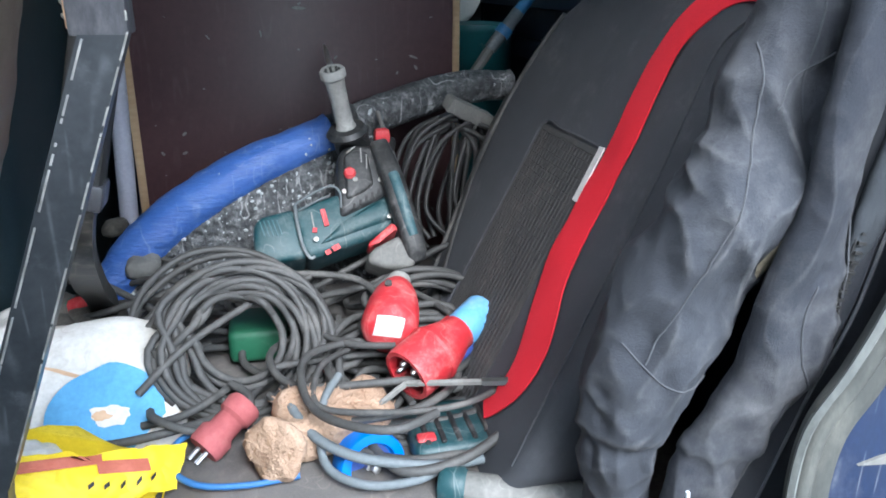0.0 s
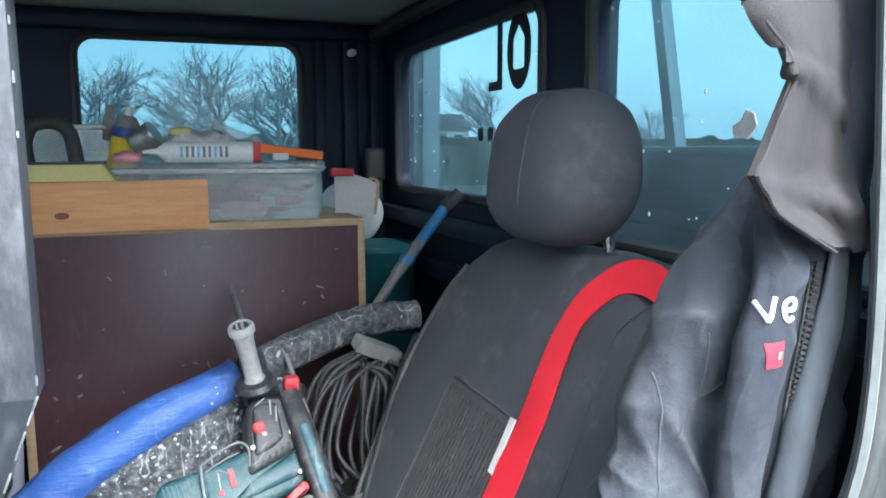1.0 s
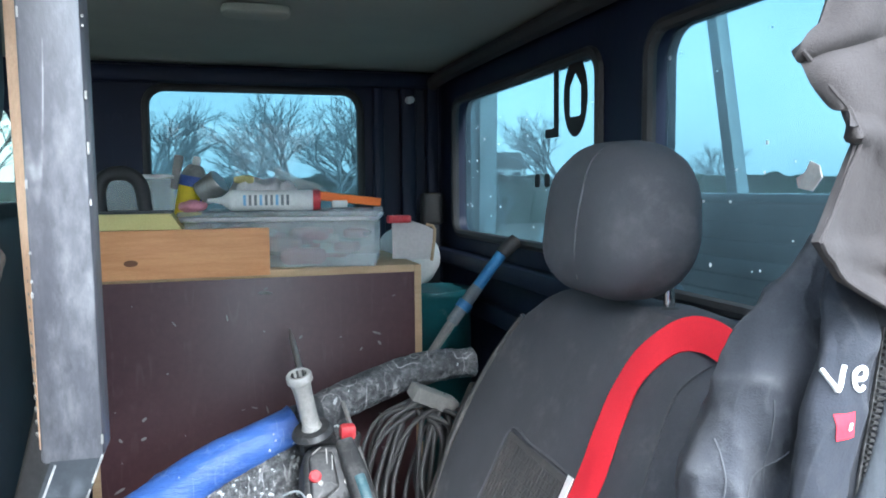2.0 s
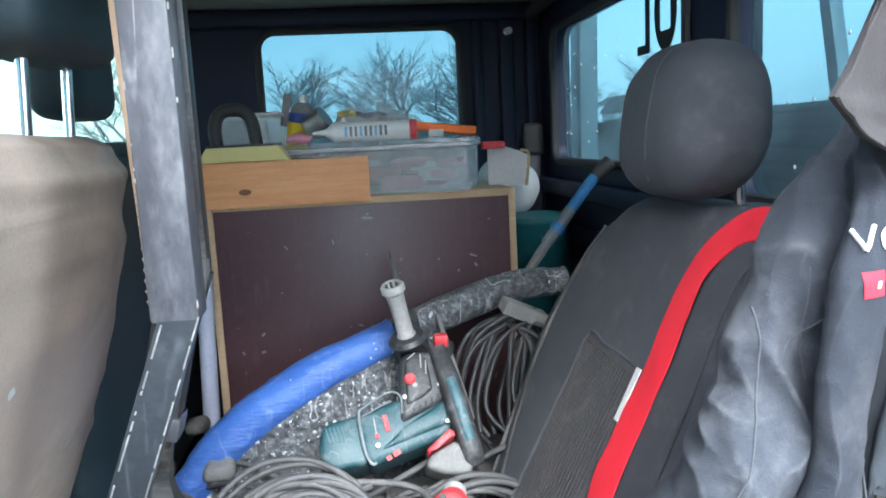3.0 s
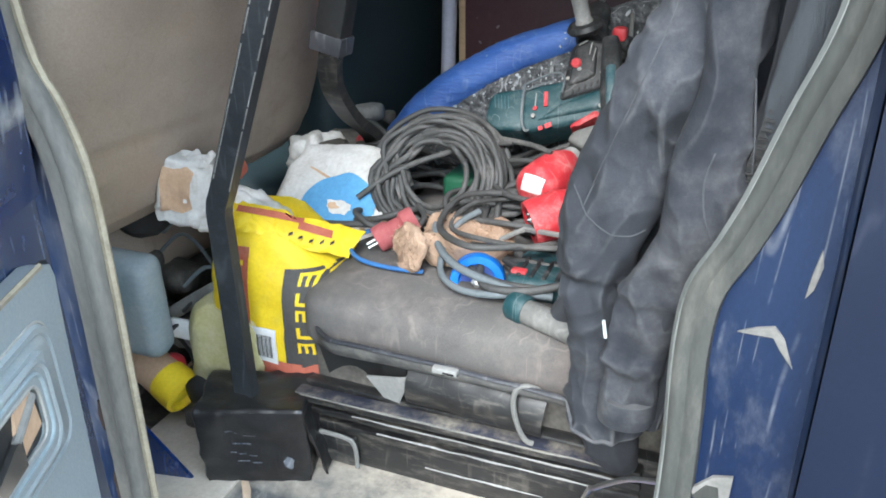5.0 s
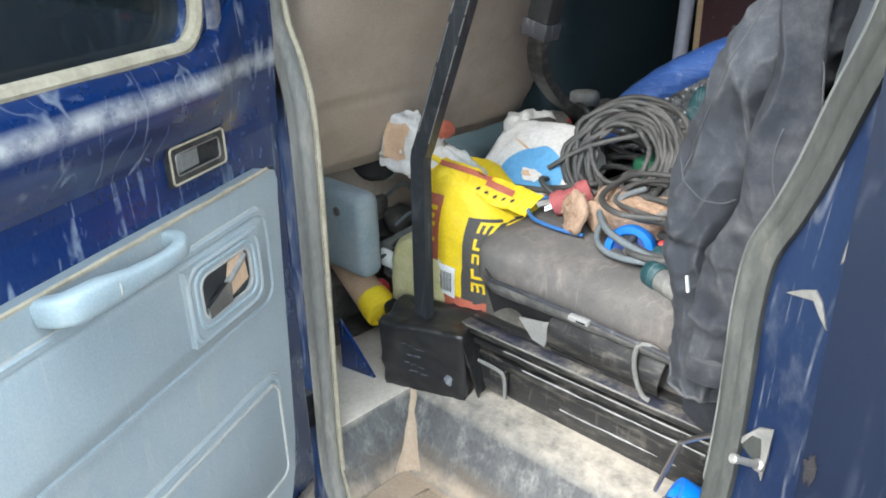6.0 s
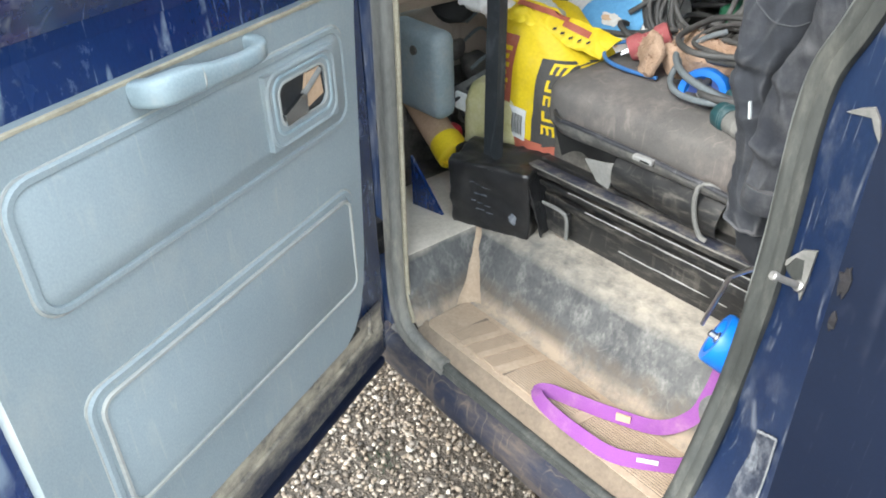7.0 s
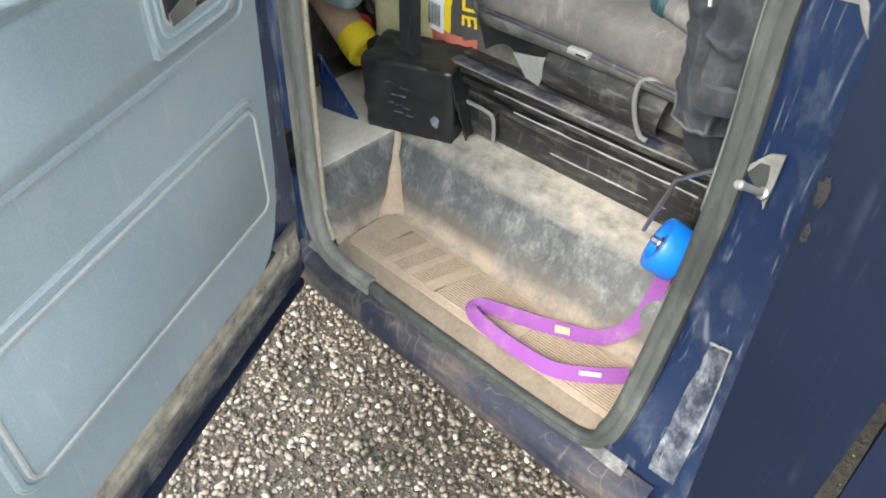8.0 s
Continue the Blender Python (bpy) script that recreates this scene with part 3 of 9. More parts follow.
def box(lo, hi, bev=0.0, seg=2, m=None, bm=None):
    bm = bm or bmesh.new()
    c = [(a + b) / 2 for a, b in zip(lo, hi)]
    s = [abs(b - a) for a, b in zip(lo, hi)]
    g = bmesh.ops.create_cube(bm, size=1, matrix=(m or Matrix()) @ Matrix.LocRotScale(c, None, s))
    if bev:
        es = list({e for v in g["verts"] for e in v.link_edges})
        bmesh.ops.bevel(bm, geom=es, offset=bev, segments=seg, affect="EDGES", profile=0.5)
    return bm


def beam(a, b, w, h, up=(0, 0, 1), bev=0.0, bm=None):
    """A bar of section w x h from a to b; up gives the side of h."""
    a, b = Vector(a), Vector(b)
    z = (b - a).normalized()
    x = z.cross(Vector(up)).normalized()
    y = z.cross(x)
    m = Matrix((x, y, z)).transposed().to_4x4()
    m.translation = a
    return box((-w / 2, -h / 2, 0), (w / 2, h / 2, (b - a).length), bev, 2, m, bm)


def resample(pts, k=6, closed=False):
    pts = [Vector(p) for p in pts]
    n = len(pts)
    if k <= 1 or n < 3:
        return pts
    out = []
    for i in range(n if closed else n - 1):
        p0, p1, p2, p3 = (pts[(i + j) % n] if closed else pts[min(max(i + j, 0), n - 1)] for j in (-1, 0, 1, 2))
        for q in range(k):
            t = q / k
            out.append(0.5 * (2 * p1 + (p2 - p0) * t + (2 * p0 - 5 * p1 + 4 * p2 - p3) * t * t + (3 * p1 - p0 - 3 * p2 + p3) * t ** 3))
    if not closed:
        out.append(pts[-1])
    return out


def sweep(path, section, closed=False, bm=None, up=None, radii=None):
    """A closed section of (a, b) offsets carried along a path."""
    bm = bm or bmesh.new()
    n = len(path)
    rings, ref = [], None
    for i, p in enumerate(path):
        t = (path[(i + 1) % n if closed else min(i + 1, n - 1)] - path[(i - 1) % n if closed else max(i - 1, 0)])
        t = t.normalized() if t.length > 1e-9 else V(0, 0, 1)
        if up is not None:
            ref = Vector(up)
        elif ref is None:
            ref = V(0, 0, 1) if abs(t.z) < 0.9 else V(1, 0, 0)
        x = (ref - t * ref.dot(t))
        x = x.normalized() if x.length > 1e-6 else t.orthogonal().normalized()
        ref = x
        y = t.cross(x)
        k = radii[i] if radii else 1.0
        rings.append([bm.verts.new(p + (x * a + y * b) * k) for a, b in section])
    m = len(section)
    for i in range(n if closed else n - 1):
        r1, r2 = rings[i], rings[(i + 1) % n]
        for j in range(m):
            bm.faces.new((r1[j], r1[(j + 1) % m], r2[(j + 1) % m], r2[j]))
    if not closed:
        bm.faces.new(rings[0][::-1])
        bm.faces.new(rings[-1])
    return bm


def ring(r, n=8):
    return [(r * math.cos(2 * math.pi * i / n), r * math.sin(2 * math.pi * i / n)) for i in range(n)]


def tube(pts, r, n=8, k=6, closed=False, bm=None, radii=None):
    path = resample(pts, k, closed)
    if radii:
        radii = [radii[min(int(i / max(k, 1)), len(radii) - 2)] * (1 - (i / max(k, 1)) % 1) + radii[min(int(i / max(k, 1)) + 1, len(radii) - 1)] * ((i / max(k, 1)) % 1) for i in range(len(path))]
    return sweep(path, ring(r, n), closed, bm, radii=radii)


def strap(pts, w, th, up, k=6, bm=None):
    """A flat band: w is its width along up's side, th its thickness."""
    return sweep(resample(pts, k), [(-w / 2, -th / 2), (-w / 2, th / 2), (w / 2, th / 2), (w / 2, -th / 2)], False, bm, up)


def lathe(prof, m=None, n=24, bm=None, cap=True):
    bm = bm or bmesh.new()
    m = m or Matrix()
    rings = [[bm.verts.new(m @ V(r * math.cos(2 * math.pi * i / n), r * math.sin(2 * math.pi * i / n), z)) for i in range(n)] for r, z in prof]
    for a, b in zip(rings, rings[1:]):
        for i in range(n):
            bm.faces.new((a[i], a[(i + 1) % n], b[(i + 1) % n], b[i]))
    if cap:
        bm.faces.new(rings[0][::-1])
        bm.faces.new(rings[-1])
    return bm


def axis(a, b):
    """Frame at a whose z points to b."""
    a, b = Vector(a), Vector(b)
    m = (b - a).to_track_quat("Z", "Y").to_matrix().to_4x4()
    m.translation = a
    return m


def surf(f, nu, nv, close_u=False, thick=0.0, bm=None):
    bm = bm or bmesh.new()
    g = [[bm.verts.new(f(i / nu, j / nv)) for j in range(nv + 1)] for i in range(nu if close_u else nu + 1)]
    for i in range(nu):
        a, b = g[i], g[(i + 1) % len(g)]
        for j in range(nv):
            bm.faces.new((a[j], a[j + 1], b[j + 1], b[j]))
    if thick:
        bmesh.ops.recalc_face_normals(bm, faces=bm.faces[:])
        bmesh.ops.solidify(bm, geom=bm.faces[:], thickness=thick)
    return bm


def rough_up(bm, amp, scale, seed=0.0):
    """Uneven surface by noise along the normals."""
    bm.normal_update()
    for v in bm.verts:
        v.co += v.normal * amp * (noise.noise(v.co * scale + V(seed, seed * 2, 0)) + 0.5 * noise.noise(v.co * scale * 2.7))
    return bm


def crumple(bm, amp, scale, seed=0.0):
    """Paper-like creases: flat facets meeting in sharp ridges."""
    bm.normal_update()
    for v in bm.verts:
        p = v.co * scale + V(seed, 2 * seed, 3)
        d = noise.voronoi(p)[0]
        r = 1 - abs(noise.noise(p * 0.7)) * 3
        v.co += v.normal * amp * (1.4 * (d[1] - d[0]) - 0.6 + 0.8 * r + 0.4 * noise.noise(p * 2.3))
    return bm


def pillow(lo, hi, nu=24, nv=16, e=0.45, m=None, amp=0.0, scale=8, seed=0.0, e2=None, bm=None):
    """Superellipsoid body between lo and hi."""
    c = [(a + b) / 2 for a, b in zip(lo, hi)]
    s = [(b - a) / 2 for a, b in zip(lo, hi)]
    e2 = e2 or e
    m = m or Matrix()

    def pw(x, k):
        return math.copysign(abs(x) ** k, x)

    def f(u, v):
        a, b = u * 2 * math.pi, (v - 0.5) * math.pi * 0.998
        return m @ V(c[0] + s[0] * pw(math.cos(b), e) * pw(math.cos(a), e2), c[1] + s[1] * pw(math.cos(b), e) * pw(math.sin(a), e2), c[2] + s[2] * pw(math.sin(b), e))

    bm = surf(f, nu, nv, True, bm=bm)
    bmesh.ops.holes_fill(bm, edges=[x for x in bm.edges if x.is_boundary])
    if amp:
        rough_up(bm, amp, scale, seed)
    return bm


def round_rect(u0, u1, v0, v1, r, n=6):
    """Corner by corner: lists of points of the four arcs, counter-clockwise from the lower right."""
    out = []
    for cu, cv, a0 in ((u1 - r, v0 + r, -90), (u1 - r, v1 - r, 0), (u0 + r, v1 - r, 90), (u0 + r, v0 + r, 180)):
        out.append([(cu + r * math.cos(radians(a0 + 90 * i / n)), cv + r * math.sin(radians(a0 + 90 * i / n))) for i in range(n + 1)])
    return out


def holed(frame3, rect, hole, r, th, bm=None, n=6):
    """A plate with one rounded opening. frame3(u, v, o) gives the place; th is its thickness along o."""
    bm = bm or bmesh.new()
    u0, u1, v0, v1 = rect
    arcs = round_rect(*hole, r, n)
    inner, outer = [], []
    corners = ((u1, v0), (u1, v1), (u0, v1), (u0, v0))
    for q, arc in enumerate(arcs):
        for i, (u, v) in enumerate(arc):
            inner.append((u, v))
            first, second = i < n / 2, i > n / 2
            if not first and not second:
                outer.append(corners[q])
            else:
                side = (q if first else q + 1) % 4
                outer.append(((u, v0), (u1, v), (u, v1), (u0, v))[side])
    k = len(inner)
    rows = [[bm.verts.new(frame3(u, v, o)) for u, v in lst] for lst, o in ((outer, 0), (inner, 0), (inner, th), (outer, th))]
    for a, b in ((0, 1), (1, 2), (2, 3), (3, 0)):
        for i in range(k):
            j = (i + 1) % k
            try:
                bm.faces.new((rows[a][i], rows[a][j], rows[b][j], rows[b][i]))
            except ValueError:
                pass
    bmesh.ops.remove_doubles(bm, verts=bm.verts[:], dist=1e-5)
    return bm


def flat(frame3, pts, o0, o1, bm=None):
    """A flat prism over the outline pts (u, v) between the offsets o0 and o1."""
    bm = bm or bmesh.new()
    a = [bm.verts.new(frame3(u, v, o0)) for u, v in pts]
    b = [bm.verts.new(frame3(u, v, o1)) for u, v in pts]
    bm.faces.new(a)
    bm.faces.new(b[::-1])
    for i in range(len(pts)):
        j = (i + 1) % len(pts)
        bm.faces.new((a[i], b[i], b[j], a[j]))
    return bm


def outline(*a, n=6):
    return [p for arc in round_rect(*a, n) for p in arc]


def loop3(frame3, pts, o):
    return [frame3(u, v, o) for u, v in pts]


# ---- prints and labels that follow a surface ----
def tree_of(ob):
    return BVHTree.FromPolygons([v.co.copy() for v in ob.data.vertices], [p.vertices[:] for p in ob.data.polygons])


def decal(tree, centre, u, v, outl, off=0.0012, rings=6):
    """A thin print on a surface: the outline (a, b) along u and v round centre, laid on along the view w."""
    u, v, c = Vector(u).normalized(), Vector(v).normalized(), Vector(centre)
    w = u.cross(v).normalized()
    bm = bmesh.new()

    def put(a, b):
        p = c + u * a + v * b
        hit = tree.ray_cast(p + w * 0.2, -w, 0.4)
        if hit[0] is None:
            hit = tree.find_nearest(p)
        return bm.verts.new(hit[0] + w * off)
    ma, mb = sum(p[0] for p in outl) / len(outl), sum(p[1] for p in outl) / len(outl)
    mid = put(ma, mb)
    last = None
    for r in range(1, rings + 1):
        row = [put(ma + (a - ma) * r / rings, mb + (b - mb) * r / rings) for a, b in outl]
        for i in range(len(row)):
            j = (i + 1) % len(row)
            bm.faces.new((last[i], row[i], row[j], last[j]) if last else (mid, row[i], row[j]))
        last = row
    return bm


def quad(a0, a1, b0, b1, n=6):
    out = [(a0 + (a1 - a0) * i / n, b0) for i in range(n)] + [(a1, b0 + (b1 - b0) * i / n) for i in range(n)]
    return out + [(a1 + (a0 - a1) * i / n, b1) for i in range(n)] + [(a0, b1 + (b0 - b1) * i / n) for i in range(n)]


def blob(ra, rb, n=28, wob=0.12, seed=0.0, ca=0.0, cb=0.0):
    return [(ca + ra * math.cos(t) * (1 + wob * noise.noise((math.cos(t) * 1.5 + seed, math.sin(t) * 1.5, seed))), cb + rb * math.sin(t) * (1 + wob * noise.noise((math.cos(t) * 1.5, math.sin(t) * 1.5 + seed, 3 + seed)))) for t in [2 * math.pi * k / n for k in range(n)]]


# ---- ground ----
def build_ground():
    bm = bmesh.new()
    for x0, x1, y0, y1 in ((-300, 300, -300, 300),):
        vs = [bm.verts.new(p) for p in ((x0, y0, 0), (x1, y0, 0), (x1, y1, 0), (x0, y1, 0))]
        bm.faces.new(vs)
    single("ground", bm, M["gravel"], "gravel yard of small grey and tan stones", "ground", kind="structure")


build_ground()

# ---- the truck's cab ----
truck = thing("pickup_truck", (0.0, 1.5, 0.0), "dark blue crew cab work truck with worn paint and open door", "truck")
YD, YF, XR, ZR = 0.50, 2.50, 0.66, 2.14      # door plane, far side, rear wall, roof


def on_y(y):
    return lambda u, v, o: V(u, y + o, v)


def on_x(x):
    return lambda u, v, o: V(x + o, u, v)


def build_shell():
    part("floor", box((-1.7, 0.80, 0.60), (XR, YF, 0.66)), M["junk"], truck, "dirty cab floor strewn with dust")
    # far side with its window
    p = part("far_side_panel", holed(on_y(YF), (-0.50, XR + 0.05, 0.60, ZR + 0.03), (-0.232, 0.396, 1.70, 2.075), 0.055, 0.07), M["dark"], truck, "dark blue painted inner side panel")
    part("window_gasket", tube(loop3(on_y(YF), outline(-0.232, 0.396, 1.70, 2.075, 0.055), -0.002), 0.012, 8, 1, True), M["rubber_black"], p)
    pane = part("pane", flat(on_y(YF + 0.03), outline(-0.24, 0.404, 1.692, 2.083, 0.06), 0, 0.005), PANE, p, "tinted window pane with rain marks", 0)
    pane.visible_shadow = False
    for x, w in ((0.45, 0.035), (0.545, 0.05), (0.625, 0.04)):
        part("rib", box((x - w / 2, YF - 0.035, 0.7), (x + w / 2, YF + 0.002, ZR - 0.03), 0.012), M["dark"], p)
    part("top_rail", box((-0.5, YF - 0.05, ZR - 0.055), (XR, YF + 0.002, ZR - 0.006), 0.015), M["dark"], p)
    part("coat_hook", lathe([(0.012, 0), (0.012, 0.012), (0.006, 0.016), (0.006, 0.03), (0.011, 0.034), (0.011, 0.04)], axis((0.545, YF - 0.03, 2.05), (0.545, YF - 0.2, 2.04)), 12), M["plate_grey"], p, "pale worn coat hook")
    p = part("far_front_door", holed(on_y(YF), (-1.75, -0.5, 0.60, ZR + 0.03), (-1.45, -0.58, 1.42, 2.03), 0.08, 0.07), M["dark"], truck, "dark closed front door")
    pane = part("pane", flat(on_y(YF + 0.03), outline(-1.46, -0.57, 1.41, 2.04, 0.09), 0, 0.005), PANE_MID, p, "", 0)
    pane.visible_shadow = False
    # rear wall, two windows with a broad dark pillar between them
    p = part("rear_wall", holed(on_x(XR), (1.325, YF + 0.07, 0.60, ZR + 0.03), (1.43, 2.345, 1.64, 2.035), 0.05, 0.05), M["dark"], truck, "dark blue painted rear cab wall")
    part("window_gasket", tube(loop3(on_x(XR), outline(1.43, 2.345, 1.64, 2.035, 0.05), -0.002), 0.012, 8, 1, True), M["rubber_black"], p)
    pane = part("pane", flat(on_x(XR + 0.03), outline(1.42, 2.355, 1.63, 2.045, 0.055), 0, 0.005), PANE, p, "tinted rear pane with stuck-on sign shapes", 0)
    pane.visible_shadow = False
    q = part("rear_wall_side", holed(on_x(XR), (0.50, 1.325, 0.60, ZR + 0.03), (0.58, 1.262, 1.60, 2.035), 0.05, 0.05), M["dark"], truck)
    part("window_gasket", tube(loop3(on_x(XR), outline(0.58, 1.262, 1.60, 2.035, 0.05), -0.002), 0.012, 8, 1, True), M["rubber_black"], q)
    pane = part("pane", flat(on_x(XR + 0.03), outline(0.57, 1.272, 1.59, 2.045, 0.055), 0, 0.005), PANE, q, "tinted rear pane with a pale chip and specks", 0)
    pane.visible_shadow = False
    part("window_ledge", box((XR - 0.045, 0.52, 1.545), (XR + 0.002, YF, 1.59), 0.012), M["dark"], p)
    part("lower_rail", box((XR - 0.03, 1.3, 1.42), (XR + 0.002, YF, 1.47), 0.01), M["dark"], p)
    part("roof_rail", tube([(XR - 0.025, 0.55, ZR - 0.025), (XR - 0.025, 1.5, ZR - 0.022), (XR - 0.025, 2.3, ZR - 0.022), (XR - 0.04, 2.45, ZR - 0.04)], 0.022, 8), M["rubber_black"], p)
    # roof
    r = part("roof", box((-1.75, YD - 0.05, ZR + 0.02), (XR + 0.05, YF + 0.07, ZR + 0.06), 0.015), M["blue_skin"], truck, "blue painted roof")

    def sag(u, v):
        x, y = -1.74 + u * (XR + 1.73), YD - 0.03 + v * (YF - YD + 0.03)
        return V(x, y, ZR + 0.004 + 0.012 * math.sin(u * 3.1) * math.sin(v * 3.1) + 0.002 * noise.noise((x * 5, y * 5, 0)))
    part("headliner", surf(sag, 40, 40), M["headliner"], r, "dull grey green headliner")
    part("dome_lamp", pillow((-0.02, 1.72, ZR - 0.012), (0.12, 1.80, ZR + 0.012), 20, 10, 0.5), M["headliner"], r, "small oval roof lamp")
    # front end, mostly out of sight
    w = part("windscreen_frame", holed(on_x(-1.75), (YD - 0.03, YF + 0.05, 0.6, ZR + 0.03), (0.62, 2.4, 1.35, 2.05), 0.08, -0.06), M["dark"], truck)
    pane = part("pane", flat(on_x(-1.78), outline(0.6, 2.42, 1.33, 2.07, 0.09), 0, 0.005), PANE_LIGHT, w, "", 0)
    pane.visible_shadow = False
    part("dashboard", box((-1.72, YD + 0.02, 0.9), (-1.32, YF - 0.02, 1.33), 0.06), M["rubber_black"], truck, "dark dashboard")
    d = part("near_front_door", holed(on_y(YD - 0.045), (-1.75, -0.375, 0.45, 2.12), (-1.5, -0.47, 1.43, 2.03), 0.08, 0.06), M["blue"], truck, "blue closed front door")
    pane = part("pane", flat(on_y(YD - 0.02), outline(-1.51, -0.46, 1.42, 2.04, 0.09), 0, 0.005), PANE, d, "", 0)
    pane.visible_shadow = False


build_shell()

# rounded edge of the door opening, as (x, z): front post, sill, rear post
OPEN = [(-0.33, 2.06), (-0.325, 1.75), (-0.316, 1.47), (-0.284, 1.385), (-0.266, 1.31), (-0.265, 1.2), (-0.271, 1.0), (-0.277, 0.80), (-0.279, 0.64), (-0.264, 0.565), (-0.221, 0.532), (-0.10, 0.526), (0.10, 0.524), (0.28, 0.526),
        (0.350, 0.535), (0.380, 0.575), (0.392, 0.64), (0.399, 0.80), (0.411, 0.95), (0.413, 1.05), (0.411, 1.12), (0.409, 1.19), (0.415, 1.25), (0.436, 1.30), (0.454, 1.35), (0.474, 1.42), (0.498, 1.50), (0.508, 1.60), (0.510, 1.75), (0.508, 1.95), (0.506, 2.06)]


def jamb(x, z):
    """The rear jamb slants inwards from the quarter panel to the seal."""
    k = min(1.0, max(0.0, (z - 0.56) / 0.2))
    k = k * k * (3 - 2 * k)
    return 0.492 + k * (0.038 + 0.4 * (0.523 - x) + 0.05 * (z - 1.05))


def on_jamb(o0=0.0):
    return lambda u, v, o: V(u, jamb(u, v) + o0 + o, v)


def build_opening():
    # step well: profile carried along x
    prof = [(0.462, 0.50), (0.492, 0.522), (0.51, 0.545), (0.515, 0.562), (0.62, 0.562), (0.645, 0.574), (0.705, 0.69), (0.725, 0.702), (0.82, 0.71), (0.82, 0.60)]
    bm = bmesh.new()
    nx, rows = 34, []
    for i in range(nx + 1):
        row = []
        for y, z in prof:
            left = -0.31 if y < 0.512 or y > 0.73 else -0.228 - (z - 0.562) * 0.38
            x = left + (0.42 - left) * i / nx
            row.append(bm.verts.new((x, y, z + 0.0015 * noise.noise((x * 20, y * 20, z * 20)))))
        rows.append(row)
    for a, b in zip(rows, rows[1:]):
        for j in range(len(prof) - 1):
            bm.faces.new((a[j], a[j + 1], b[j + 1], b[j]))
    # its front end wall
    for k in range(6):
        z0, z1 = 0.562 + 0.023 * k, 0.562 + 0.023 * (k + 1)
        q = [(-0.228 - (z - 0.562) * 0.38, y, z) for z, y in ((z0, 0.500), (z0, 0.645 + (z0 - 0.574) * 0.52), (z1, 0.645 + (z1 - 0.574) * 0.52), (z1, 0.500))]
        bm.faces.new([bm.verts.new(p) for p in q])
    well = part("step_well", bm, M["well"], truck, "entry step well crusted with pale cement dust", 50)
    part("side_ledge", box((-0.52, 0.50, 0.60), (-0.281, 0.82, 0.703), 0.006), M["ledge"], truck, "sandy ledge beside the step")
    part("rear_ledge", box((0.40, 0.60, 0.50), (0.60, 0.82, 0.705), 0.01), M["well"], truck)
    part("step_mat", flat(lambda u, v, o: V(u, v, 0.5635 + o), outline(-0.226, 0.398, 0.517, 0.642, 0.02), 0, 0.004), M["mat_rubber"], well, "ribbed tread mat under sandy dust")
    # bed coloured darker than the ribs so that they stand out
    part("tread_bed", flat(lambda u, v, o: V(u, v, 0.5675 + o), [(-0.165, 0.534), (0.375, 0.530), (0.375, 0.612), (0.25, 0.620), (-0.155, 0.622)], 0, 0.0006), M["mat_dark"], well, "darker bed between the ribs")
    bm = bmesh.new()
    for k in range(18):
        y = 0.5335 + 0.0051 * k
        for x0, x1, tip in ((-0.160, -0.117, 0.3), (-0.103, -0.069, 0.3), (-0.055, -0.019, 0.3), (0.001, 0.151, 0.1), (0.171, 0.372, 0.1)):
            a, b = x0 + tip * (y - 0.575), x1 + tip * (y - 0.575)
            beam((a, y, 0.5685), (b, y, 0.5685), 0.0028, 0.0024, bm=bm)
    part("tread_bar", flat(lambda u, v, o: V(u + 0.3 * (v - 0.575), v, 0.568 + o), [(-0.118, 0.528), (-0.102, 0.528), (-0.102, 0.625), (-0.118, 0.625)], 0, 0.0030), M["mat_rubber"], well)
    part("tread_bar", flat(lambda u, v, o: V(u + 0.3 * (v - 0.575), v, 0.568 + o), [(-0.070, 0.528), (-0.054, 0.528), (-0.054, 0.625), (-0.070, 0.625)], 0, 0.0030), M["mat_rubber"], well)
    part("tread_bar", flat(lambda u, v, o: V(u + 0.3 * (v - 0.575), v, 0.568 + o), [(-0.020, 0.528), (0.002, 0.528), (0.002, 0.625), (-0.020, 0.625)], 0, 0.0030), M["mat_rubber"], well)
    part("tread_bar", flat(lambda u, v, o: V(u + 0.1 * (v - 0.575), v, 0.568 + o), [(0.150, 0.528), (0.172, 0.528), (0.172, 0.622), (0.150, 0.622)], 0, 0.0030), M["mat_rubber"], well)
    part("tread_ribs", bm, M["mat_rubber"], well, smooth=0)
    # sand on the rounded lip and packed into the front corner
    def lip(u, v):
        a, b = ((0.526, 0.5672), (0.516, 0.5660), (0.508, 0.5555), (0.502, 0.5440), (0.498, 0.5330))[round(v * 4)]
        x = -0.235 + 0.633 * u
        return V(x, a + 0.0015 * noise.noise((x * 30, v * 3, 0)), b + 0.001 * noise.noise((x * 50, v * 5, 2)))
    part("sandy_lip", surf(lip, 80, 4), M["sand_dull"], well, "sandy worn lip of the step", 80)

    def cove(u, v):
        z = 0.567 + 0.134 * v
        x, y = -0.2285 - (z - 0.562) * 0.38, 0.643 + (z - 0.574) * 0.52
        w0 = 0.007 + 0.028 * (1 - v) ** 2.2 + 0.004 * noise.noise((v * 5, 1, 0)) + 0.001 * noise.noise((v * 25, 2, 0))
        w1 = 0.012 + 0.030 * (1 - v) ** 1.8 + 0.005 * noise.noise((v * 5, 8, 0)) + 0.0012 * noise.noise((v * 22, 9, 0))
        a, b, c = V(x + 0.0015, y - w0, z), V(x + 0.002, y - 0.002, z), V(x + w1, y - 0.0015, z)
        return a * (1 - u) ** 2 + b * (2 * u * (1 - u)) + c * u * u
